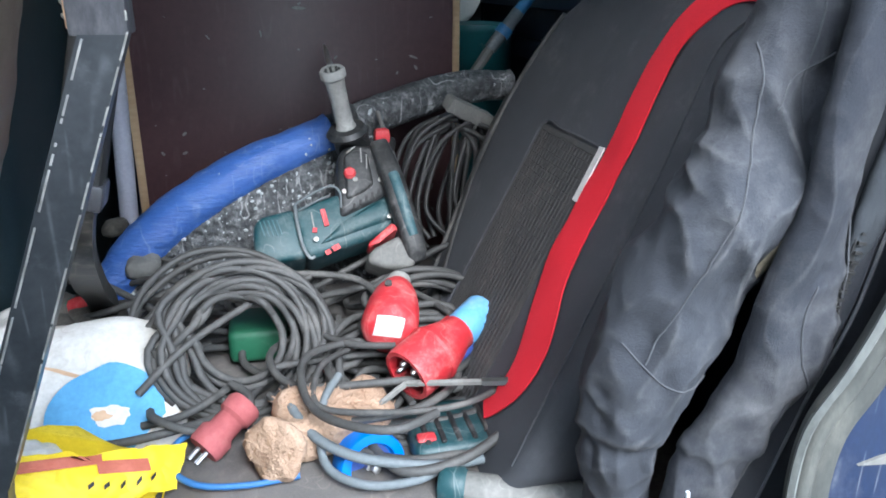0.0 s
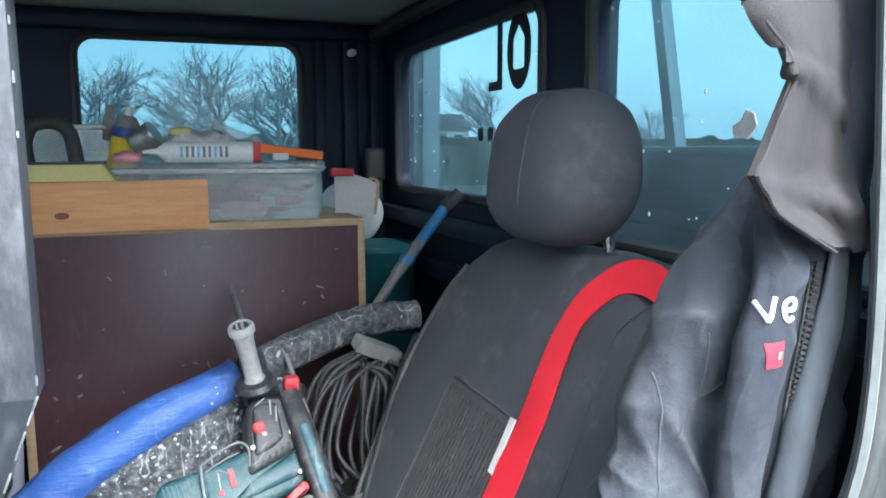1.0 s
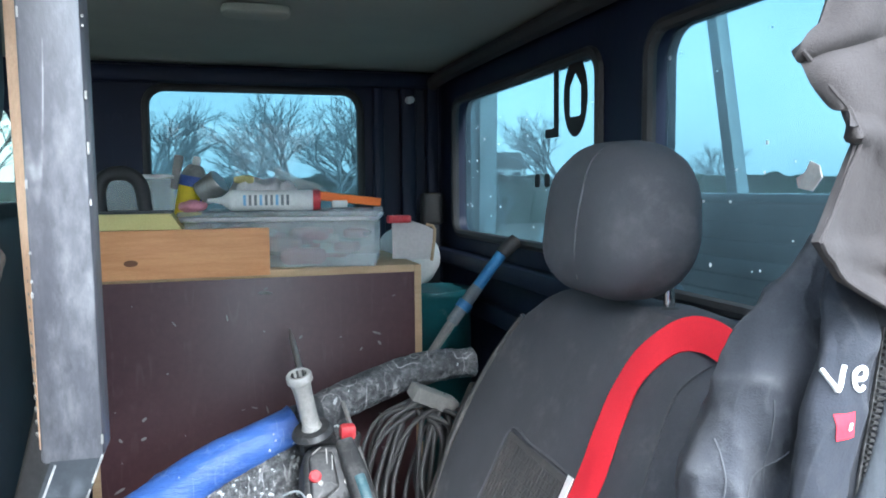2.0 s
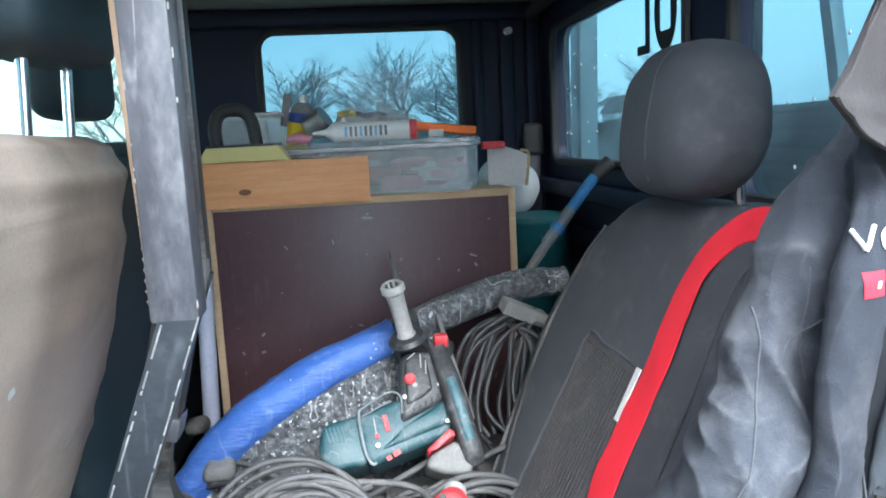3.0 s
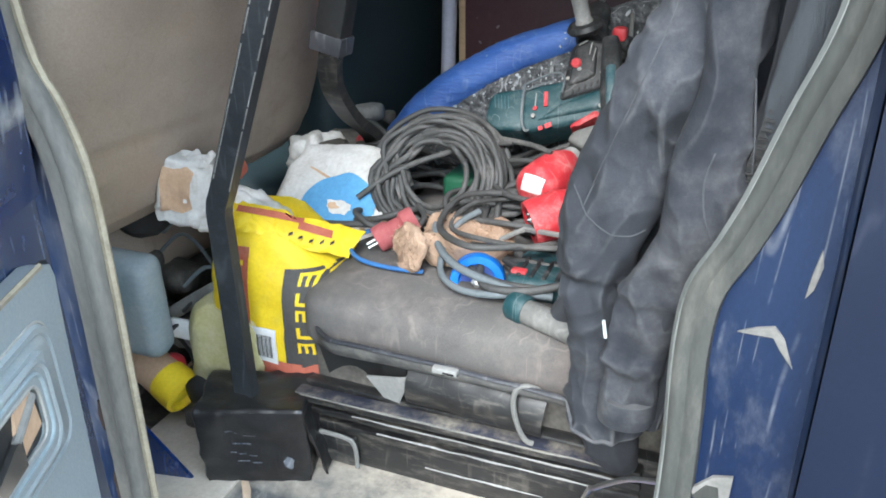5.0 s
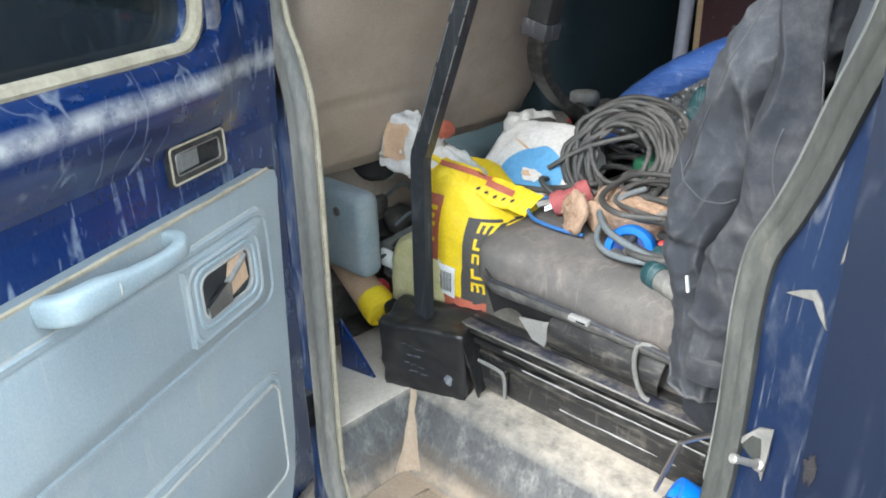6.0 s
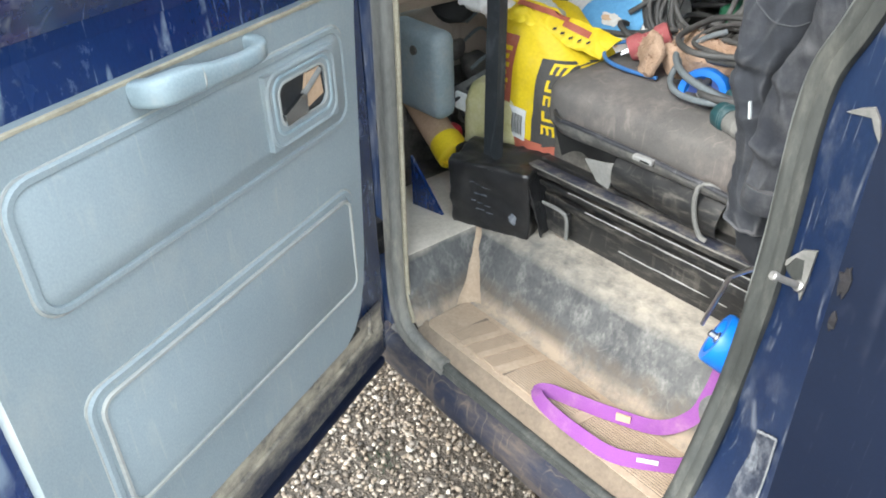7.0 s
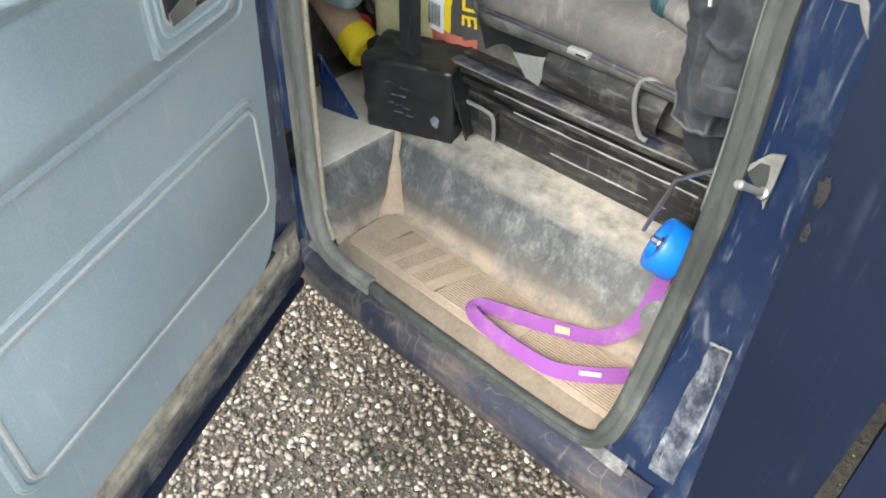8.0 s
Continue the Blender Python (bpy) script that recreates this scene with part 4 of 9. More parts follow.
    part("packed_sand", surf(cove, 14, 60), M["mat_rubber"], well, "pale sand packed in the corner", 80)
    # sill outside the seal
    def sill(u, v):
        x = -0.335 + u * 0.80
        y, z = ((0.500, 0.520), (0.478, 0.516), (0.462, 0.503), (0.455, 0.48), (0.458, 0.452), (0.480, 0.43), (0.52, 0.425))[round(v * 6)]
        return V(x, y, z + 0.001 * noise.noise((x * 15, z * 40, 0)))
    part("sill", surf(sill, 60, 6), M["sill"], truck, "blue sill worn and chipped to tan primer", 60)
    # posts
    front = [(-0.385, 0.44), (-0.263, 0.44), (-0.271, 0.52), (-0.279, 0.64), (-0.273, 1.0), (-0.267, 1.2), (-0.268, 1.31), (-0.286, 1.385), (-0.318, 1.47), (-0.332, 2.1), (-0.385, 2.1)]
    fp = part("front_post", flat(on_y(0.497), front, 0, 0.010), M["blue_post"], truck, "blue door post with rust streaks")
    part("hinge_face", box((-0.384, 0.455, 0.44), (-0.345, 0.50, 2.1), 0.004), M["dark"], fp)
    for z in (0.70, 1.32):
        part("hinge", box((-0.35, 0.448, z), (-0.318, 0.499, z + 0.075), 0.006), M["black"], fp, "black greasy hinge")
        for dz in (0.018, 0.056):
            part("bolt", lathe([(0.009, 0), (0.009, 0.006), (0.005, 0.008)], axis((-0.334, 0.449, z + dz), (-0.334, 0.3, z + dz)), 6), M["bare"], fp)
    for i, (z, w, h) in enumerate(((0.62, 0.03, 0.12), (0.84, 0.022, 0.08), (0.97, 0.018, 0.05))):
        c = [(-0.31 + w * 0.5 * math.cos(t) * (0.7 + 0.5 * noise.noise((t, i, 0))), z + h * 0.5 * math.sin(t)) for t in [k * 0.6283 for k in range(10)]]
        part("rust_streak", flat(on_y(0.4945), c, 0, 0.003), M["rust"], fp)
    edge = resample([V(x, 0, z) for x, z in OPEN[14:]], 4)

    def jamb_face(u, v):
        k = v * (len(edge) - 1)
        i = min(int(k), len(edge) - 2)
        p = edge[i].lerp(edge[i + 1], k - i)
        x = p.x + 0.004 + (0.516 - p.x) * u
        return V(x, jamb(x, p.z) + 0.012, p.z)
    rp = part("rear_post", surf(jamb_face, 10, 60, thick=0.008), M["blue_post"], truck, "blue rear door post, scuffed and dusty")
    part("return_edge", flat(on_x(0.512), [(0.496, 0.46), (0.56, 0.46), (0.60, 2.1), (0.496, 2.1)], 0, 0.010), M["blue_post"], rp)
    part("post_foot", flat(on_y(0.504), [(0.372, 0.45), (0.515, 0.45), (0.515, 0.60), (0.40, 0.60), (0.385, 0.57)], 0, 0.03), M["blue_post"], rp)
    # outer rear quarter, ending at the back of the cab
    q = [(0.512, 0.44), (0.632, 0.44), (0.639, 0.70), (0.647, 0.90), (0.662, 1.12), (0.70, 1.60), (0.712, 2.12), (0.512, 2.12)]
    part("rear_quarter", flat(on_y(0.494), q, 0, 0.012), M["blue_skin"], truck, "smooth blue outer quarter panel")
    part("quarter_rust", flat(on_y(0.4915), [(0.521 + 0.005 * math.cos(t) * (0.7 + 0.6 * noise.noise((t * 3, 2, 0))), 1.03 + 0.015 * math.sin(t) * (0.8 + 0.5 * noise.noise((t * 3, 7, 0)))) for t in [k * 0.5236 for k in range(12)]], 0, 0.003), M["smear"], rp, "rust patch on the edge")
    # worn clear tape down the post
    left, right = [(0.0, 0.450), (0.35, 0.453), (0.62, 0.452), (0.80, 0.457), (1.0, 0.459)], [(0.0, 0.490), (0.4, 0.493), (1.0, 0.489)]

    def along(tab, v):
        for (a, p), (b, q) in zip(tab, tab[1:]):
            if v <= b:
                return p + (q - p) * (v - a) / (b - a)
        return tab[-1][1]

    def tape(u, v, off=0.0):
        x = along(left, v) + 0.002 * noise.noise((v * 12, 3, 0)) * (1 - u)
        x += (along(right, v) - x) * u
        z = 0.562 + (0.230 + 0.016 * u) * v + 0.002 * noise.noise((u * 6, 1, v))
        return V(x, jamb(x, z) + 0.0012 - off, z)
    part("tape_strip", surf(tape, 16, 50), M["tape"], rp, "worn clear tape with pale scuffs on the post")
    part("tape_edge", sweep([tape(k / 12, 0.985, 0.001) for k in range(13)], [(0.0022, 0), (0, 0.0008), (-0.0022, 0), (0, -0.0008)]), M["chalk_grey"], rp, "pale tape edge")
    part("tape_edge", sweep([tape(0.97, 0.985 - k * 0.0325, 0.001) for k in range(18)], [(0.0014, 0), (0, 0.0008), (-0.0014, 0), (0, -0.0008)]), M["chalk_grey"], rp)
    part("rust_smear", flat(on_y(0.4915), [(0.521 + 0.008 * math.cos(t) * (0.7 + 0.6 * noise.noise((t * 2, 4, 0))), 1.080 + 0.022 * math.sin(t) * (0.8 + 0.5 * noise.noise((t * 2, 9, 0)))) for t in [k * 0.3927 for k in range(16)]], 0, 0.003), M["smear"], rp, "brown rust smear by the catch")
    # scratch
    part("paint_scratch", flat(on_jamb(0.0005), [(0.446, 1.216), (0.461, 1.226), (0.476, 1.233), (0.485, 1.224), (0.495, 1.199), (0.483, 1.212), (0.476, 1.222)], 0, 0.003), M["tool_grey"], rp, "bare scratch in the paint")
    part("paint_scratch", flat(on_jamb(0.0005), [(0.500, 1.314), (0.503, 1.30), (0.499, 1.277), (0.494, 1.268), (0.496, 1.29)], 0, 0.003), M["tool_grey"], rp)
    # seal round the opening
    path = [V(x, (0.492 if x < 0.3 else jamb(x, z)) + 0.002 * noise.noise((x * 30, z * 30, 1)), z) for x, z in OPEN]
    sec = [(0.0, -0.014), (0.008, -0.0125), (0.0105, -0.006), (0.0075, -0.001), (0.0105, 0.004), (0.0095, 0.011), (0.0, 0.014), (-0.008, 0.010), (-0.008, -0.010)]
    smooth_path = resample(path, 6)
    part("door_seal", sweep(smooth_path[:66], sec, up=(0, -1, 0), radii=[1.45] * 66), M["seal_tan"], truck, "tan dusty front rubber seal", 60)
    part("door_seal", sweep(smooth_path[65:], sec, up=(0, -1, 0), radii=[1.0 if i < 25 else 1.3 for i in range(len(smooth_path) - 65)]), M["rubber"], truck, "grey dusty rear rubber seal", 60)
    inner = [V(x + (0.020 if x < 0 else -0.020) * (1 if z > 0.56 else 0), 0.503, max(z, 0.545)) for x, z in OPEN]
    part("seal_lip", tube([V(x - 0.015, jamb(x, z) - 0.003, z) for x, z in OPEN[18:]], 0.006, 6, 4), M["lip"], truck, "pale worn upper seal lip")
    part("seal_lip", tube(inner[:10], 0.005, 6, 4), M["cream"], truck, "cream dirt-caked seal lip")


build_opening()

# ---- rear side door, standing open ----
DO, DD, DN = V(-0.188, 0.342, 0.0), V(0.425, -0.905, 0.0).normalized(), V(0.905, 0.425, 0.0).normalized()


def on_d(o0=0.0):
    """Along the door: s from its hinge side, height, and out of its inner face."""
    return lambda s, z, o: DO + DD * s + DN * (o0 + o) + V(0, 0, z)


def build_door():
    D = on_d()
    door = part("side_door", holed(on_d(-0.028), (-0.140, 0.635, 1.30, 2.06), (0.02, 0.585, 1.435, 2.00), 0.05, -0.05), M["blue"], truck, "blue steel door standing open, grey inner trim")
    part("lower_shell", box((0, 0, 0), (0.775, 0.048, 0.82), 0.012, 2, Matrix.Translation(D(-0.140, 0.498, -0.077)) @ Matrix((DD, DN, V(0, 0, 1))).transposed().to_4x4()), M["blue"], door, "scratched dark blue door metal")
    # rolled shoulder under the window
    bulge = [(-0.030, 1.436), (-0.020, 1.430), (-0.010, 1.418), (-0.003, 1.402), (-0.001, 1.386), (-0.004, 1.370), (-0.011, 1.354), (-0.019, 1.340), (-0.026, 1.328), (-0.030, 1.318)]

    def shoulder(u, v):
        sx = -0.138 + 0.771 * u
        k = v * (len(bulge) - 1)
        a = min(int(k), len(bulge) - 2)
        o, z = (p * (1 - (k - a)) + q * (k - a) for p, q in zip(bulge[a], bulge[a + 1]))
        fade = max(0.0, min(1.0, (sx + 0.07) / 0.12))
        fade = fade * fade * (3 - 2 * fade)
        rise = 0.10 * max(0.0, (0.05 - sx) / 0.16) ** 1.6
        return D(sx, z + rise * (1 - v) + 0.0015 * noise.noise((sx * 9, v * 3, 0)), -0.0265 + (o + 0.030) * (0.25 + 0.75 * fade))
    # reflected sky is coloured into this paint as a pale streak
    part("shoulder", surf(shoulder, 60, 27), M["faded"], door, "chalky door shoulder with a sky highlight painted in", 80)
    # pale strip continues the shoulder's painted highlight round the chalky window corner
    part("frame_ridge", rough_up(sweep(resample([D(0.004, 1.418, -0.030), D(-0.012, 1.44, -0.029), D(-0.018, 1.50, -0.029), D(-0.020, 1.70, -0.029), D(-0.020, 1.95, -0.029)], 8), [(0.007 * math.cos(k * 0.785), 0.016 * math.sin(k * 0.785)) for k in range(8)], up=DN), 0.001, 50), M["chalk"], door, "chalky ridge carrying the painted highlight up beside the window", 60)
    part("window_channel", tube(loop3(on_d(-0.026), outline(0.02, 0.585, 1.435, 2.00, 0.05), 0), 0.010, 8, 1, True), M["cream"], door, "cream worn window channel")
    part("pane", flat(on_d(-0.055), outline(0.01, 0.595, 1.425, 2.01, 0.06), 0, 0.005), PANE_DARK, door, "dark dirty door glass", 0)
    # trim panel
    edge = [(0.575, 1.252), (-0.058, 1.252), (-0.076, 1.246), (-0.081, 1.230), (-0.077, 1.20), (-0.066, 1.06), (-0.058, 0.95), (-0.046, 0.80), (-0.035, 0.745), (-0.016, 0.695), (0.008, 0.664), (0.035, 0.650), (0.58, 0.650), (0.595, 0.656), (0.60, 0.67), (0.60, 1.235), (0.592, 1.248)]
    T = part("trim_panel", flat(D, edge[::-1], -0.027, -0.004), M["trim"], door, "grey blue moulded vinyl trim panel")
    part("trim_welt", tube([D(a, b, -0.012) for a, b in edge[2:13]], 0.006, 8, 3), M["rubber_black"], T, "black rubber edge of the trim")
    bm = bmesh.new()
    for rect, r in (((-0.033, 0.530, 1.062, 1.206), 0.03), ((-0.016, 0.522, 0.750, 0.945), 0.026)):
        a = [D(u, v, -0.004) for u, v in outline(*rect, r)]
        b = [D(u, v, 0.004) for u, v in outline(rect[0] + 0.012, rect[1] - 0.012, rect[2] + 0.012, rect[3] - 0.012, r * 0.7)]
        va, vb = [bm.verts.new(p) for p in a], [bm.verts.new(p) for p in b]
        for i in range(len(va)):
            j = (i + 1) % len(va)
            bm.faces.new((va[i], va[j], vb[j], vb[i]))
        bm.faces.new(vb)
    part("raised_field", bm, M["trim"], T)
    for rect, r in (((-0.033, 0.530, 1.062, 1.206), 0.03), ((-0.016, 0.522, 0.750, 0.945), 0.026)):
        part("moulded_rim", tube(loop3(D, outline(*rect, r), -0.003), 0.006, 6, 1, True), M["trim"], T)
        part("dust_line", tube(loop3(D, outline(rect[0] - 0.005, rect[1] + 0.005, rect[2] - 0.005, rect[3] + 0.005, r), -0.0035), 0.0022, 5, 1, True), M["trim_hi"], T)
    part("inner_rim", tube(loop3(D, outline(-0.005, 0.511, 0.761, 0.934, 0.020), 0.0035), 0.0035, 6, 1, True), M["trim_hi"], T, "worn pale moulding line")
    part("top_dust", rough_up(tube([D(-0.06, 1.2515, -0.006), D(0.1, 1.252, -0.005), D(0.3, 1.252, -0.006), D(0.6, 1.2515, -0.006)], 0.0035, 6, 12), 0.001, 90), M["cream"], T, "tan dust along the top edge")
    # dirt-caked lower flange
    part("dirt_crust", rough_up(surf(lambda u, v: D(-0.118 + 0.745 * u, 0.512 + 0.134 * v, -0.0270 + 0.004 * max(0.0, noise.noise((u * 14, v * 3, 0)))), 120, 22), 0.0012, 60), M["flange"], door, "tan dirt caked on the lower door flange", 60)
    part("pressed_rib", rough_up(tube([D(-0.075, 0.640, -0.028), D(-0.070, 0.600, -0.027), D(-0.050, 0.586, -0.026), D(0.2, 0.584, -0.026), D(0.62, 0.584, -0.026)], 0.0055, 8, 12), 0.001, 70), M["flange"], door, "dirty pressed rib", 60)
    part("lower_lip", box((0, 0, 0), (0.72, 0.02, 0.02), 0.006, 2, Matrix.Translation(D(-0.105, 0.494, -0.036)) @ Matrix((DD, DN, V(0, 0, 1))).transposed().to_4x4()), M["dark"], door)
    # grab handle
    pts = [D(0.352, 1.238, -0.004), D(0.350, 1.241, 0.016), D(0.340, 1.243, 0.028), D(0.310, 1.243, 0.032), D(0.265, 1.239, 0.034), D(0.215, 1.237, 0.034), D(0.186, 1.238, 0.030), D(0.170, 1.238, 0.016), D(0.165, 1.236, -0.004)]
    sec = [(0.017 * math.copysign(abs(math.cos(a)) ** 0.55, math.cos(a)), 0.013 * math.copysign(abs(math.sin(a)) ** 0.55, math.sin(a))) for a in [k * math.pi / 8 for k in range(16)]]
    size = (0.85, 0.92, 0.98, 0.95, 0.70, 0.62, 0.64, 0.70, 0.74)
    part("grab_handle", sweep(resample(pts, 6), sec, up=(0, 0, 1), radii=[size[min(i // 6, 7)] + (size[min(i // 6, 7) + 1] - size[min(i // 6, 7)]) * (i / 6 - min(i // 6, 7)) for i in range(49)]), M["handle"], door, "pale blue grey grab handle with a thick end", 60)
    part("handle_seam", tube([D(0.296, 1.230, 0.041), D(0.296, 1.242, 0.0445), D(0.296, 1.254, 0.041)], 0.0015, 6, 4), M["trim_hi"], door)
    # opener recess
    part("opener_bezel", holed(on_d(0.004), (0.010, 0.166, 1.090, 1.194), (0.034, 0.142, 1.116, 1.176), 0.018, 0.009), M["trim"], door, "grey moulded opener surround")
    part("bezel_edge", tube(loop3(D, outline(0.012, 0.164, 1.092, 1.192, 0.024), 0.011), 0.004, 8, 1, True), M["trim"], door)
    part("bezel_edge", tube(loop3(D, outline(0.024, 0.152, 1.106, 1.185, 0.020), 0.0125), 0.003, 8, 1, True), M["handle"], door)
    part("opener_pocket", box((0, 0, 0), (0.114, 0.004, 0.066), 0.001, 1, Matrix.Translation(D(0.031, 1.113, 0.0045)) @ Matrix((DD, DN, V(0, 0, 1))).transposed().to_4x4()), M["tool_black"], door, "grimy opener pocket")
    part("pocket_plate", flat(on_d(0.009), [(0.042, 1.132), (0.080, 1.124), (0.086, 1.150), (0.078, 1.172), (0.046, 1.172)], 0, 0.003), M["card"], door, "tan dusty pocket back")
    part("opener_lever", flat(on_d(0.011), [(0.088, 1.120), (0.136, 1.118), (0.138, 1.134), (0.118, 1.140), (0.098, 1.148), (0.086, 1.148)], 0, 0.006), M["chrome"], door, "chrome opener lever")
    part("lever_stem", tube([D(0.090, 1.146, 0.013), D(0.066, 1.158, 0.013), D(0.046, 1.168, 0.012)], 0.0045, 8, 4), M["tool_grey"], door)
    part("lever_rim", tube(loop3(D, outline(0.034, 0.142, 1.116, 1.176, 0.016), 0.0125), 0.0022, 6, 1, True), M["trim_hi"], door, "rubbed pale rim")

    # lock pocket in the painted metal
    part("lock_bezel", holed(on_d(-0.028), (0.008, 0.120, 1.282, 1.331), (0.019, 0.109, 1.292, 1.321), 0.006, 0.008), M["black"], door, "black lock surround")
    part("bezel_rim", tube(loop3(D, outline(0.010, 0.118, 1.284, 1.329, 0.006), -0.0195), 0.0016, 6, 1, True), M["cream"], door, "worn pale rim")
    part("bezel_rim", tube(loop3(D, outline(0.020, 0.108, 1.293, 1.320, 0.005), -0.0205), 0.0012, 6, 1, True), M["bare"], door)
    part("lock_pocket", flat(on_d(-0.0275), outline(0.013, 0.115, 1.286, 1.327, 0.006), 0, 0.003), M["tool_black"], door)
    part("lock_lever", box((0, 0, 0), (0.042, 0.004, 0.024), 0.002, 1, Matrix.Translation(D(0.062, 1.295, -0.0255)) @ Matrix((DD, DN, V(0, 0, 1))).transposed().to_4x4()), M["tool_grey"], door)


build_door()


# ---- front seats and the partition post ----
def seat_back(lo_y, hi_y, prof, bm=None, n=28, rows=26):
    """A padded back: prof rows are (z, x of the near face, x of the far face, narrowing, slant of the far edge)."""
    prof = [tuple(p) + (0.0,) * (5 - len(p)) for p in prof]
    def f(u, v):
        i = v * (len(prof) - 1)
        a, b = prof[min(int(i), len(prof) - 2)], prof[min(int(i) + 1, len(prof) - 1)]
        k = i - min(int(i), len(prof) - 2)
        z, x0, x1, nar, cut = (p * (1 - k) + q * k for p, q in zip(a, b))
        ang = u * 2 * math.pi
        cy, hy, cx, hx = (lo_y + hi_y - cut) / 2, (hi_y - cut - lo_y) / 2 - nar, (x0 + x1) / 2, (x1 - x0) / 2
        c, s = math.cos(ang), math.sin(ang)
        yy, xx = math.copysign(abs(c) ** 0.26, c), math.copysign(abs(s) ** 0.6, s)
        return V(cx + hx * xx, cy + hy * yy, z)
    bm = surf(f, n, rows, True, bm=bm)
    bmesh.ops.holes_fill(bm, edges=[e for e in bm.edges if e.is_boundary])
    return bm


def build_front_seats():
    s = thing("driver_seat", (-0.55, 0.9, 0.66), "brown grey vinyl front seat with worn padded back", "seat")
    prof = [(1.10, -0.62, -0.515, 0.03), (1.13, -0.625, -0.485, 0.01), (1.2, -0.60, -0.45, 0.0), (1.35, -0.54, -0.388, 0.0, 0.02), (1.52, -0.47, -0.320, 0.005, 0.10), (1.63, -0.43, -0.288, 0.015, 0.13), (1.70, -0.41, -0.280, 0.03, 0.13), (1.735, -0.39, -0.292, 0.05, 0.12), (1.748, -0.36, -0.32, 0.08, 0.12)]
    bm = rough_up(seat_back(0.58, 1.345, prof, n=150, rows=110), 0.004, 7)
    bm.normal_update()
    for v in bm.verts:
        c = v.co
        r = 1 - 3.5 * abs(noise.noise((c.y * 3.2 + c.z * 2, c.z * 9 - c.y * 2, 3)))
        r2 = 1 - 5 * abs(noise.noise((c.y * 7, c.z * 14 + c.y * 9, 8)))
        m_ = max(0.0, min(1.0, 0.4 + 1.8 * noise.noise((c.y * 3, c.z * 4, 1))))
        v.co += v.normal * (0.0040 * max(0.0, r) + 0.0030 * max(0.0, r2) * m_ - 0.006 * max(0.0, 1 - abs(c.z - 1.262 - 0.05 * (c.y - 0.8)) / 0.007) * max(0.0, min(1.0, (0.93 - c.y) * 12)))
    part("backrest", bm, M["vinyl"], s, "", 60)
    part("scuff", decal(tree_of(s.children[0]), (-0.25, 0.83, 1.47), (0, 1, 0), (0.3, 0, 1), blob(0.008, 0.006, 14, 0.6, 2), 0.001, 2), M["plate_grey"], s, "pale scuff")
    part("cushion", box((-1.10, 0.60, 0.90), (-0.60, 1.2, 1.06), 0.05, 3), M["vinyl"], s)
    part("seat_box", box((-1.05, 0.64, 0.655), (-0.66, 1.16, 0.905), 0.01), M["junk"], s)
    part("headrest", pillow((-0.38, 0.86, 1.832), (-0.265, 1.165, 2.08), 32, 20, 0.4), M["vinyl_dark"], s, "dark vinyl headrest")
    for y in (0.955, 1.09):
        part("headrest_post", tube([(-0.335, y, 1.68), (-0.325, y, 1.86)], 0.007, 10, 1), M["chrome"], s)
    s2 = thing("front_bench_seat", (-0.6, 1.8, 0.66), "dark green vinyl front passenger seat", "seat")
    prof = [(0.96, -0.62, -0.44, 0.02), (1.3, -0.62, -0.42, 0.0), (1.6, -0.61, -0.41, 0.01), (1.72, -0.59, -0.43, 0.04), (1.75, -0.55, -0.48, 0.08)]
    part("backrest", rough_up(seat_back(1.37, 2.36, prof, n=60), 0.004, 6), M["vinyl_dark"], s2, "", 60)
    part("cushion", box((-1.05, 1.28, 0.86), (-0.55, 2.36, 1.0), 0.05, 3), M["vinyl_dark"], s2)
    part("seat_box", box((-1.0, 1.32, 0.655), (-0.6, 2.3, 0.865), 0.01), M["junk"], s2)
    part("headrest", pillow((-0.60, 1.62, 1.80), (-0.49, 1.92, 2.0), 28, 16, 0.45), M["vinyl_dark"], s2)


build_front_seats()


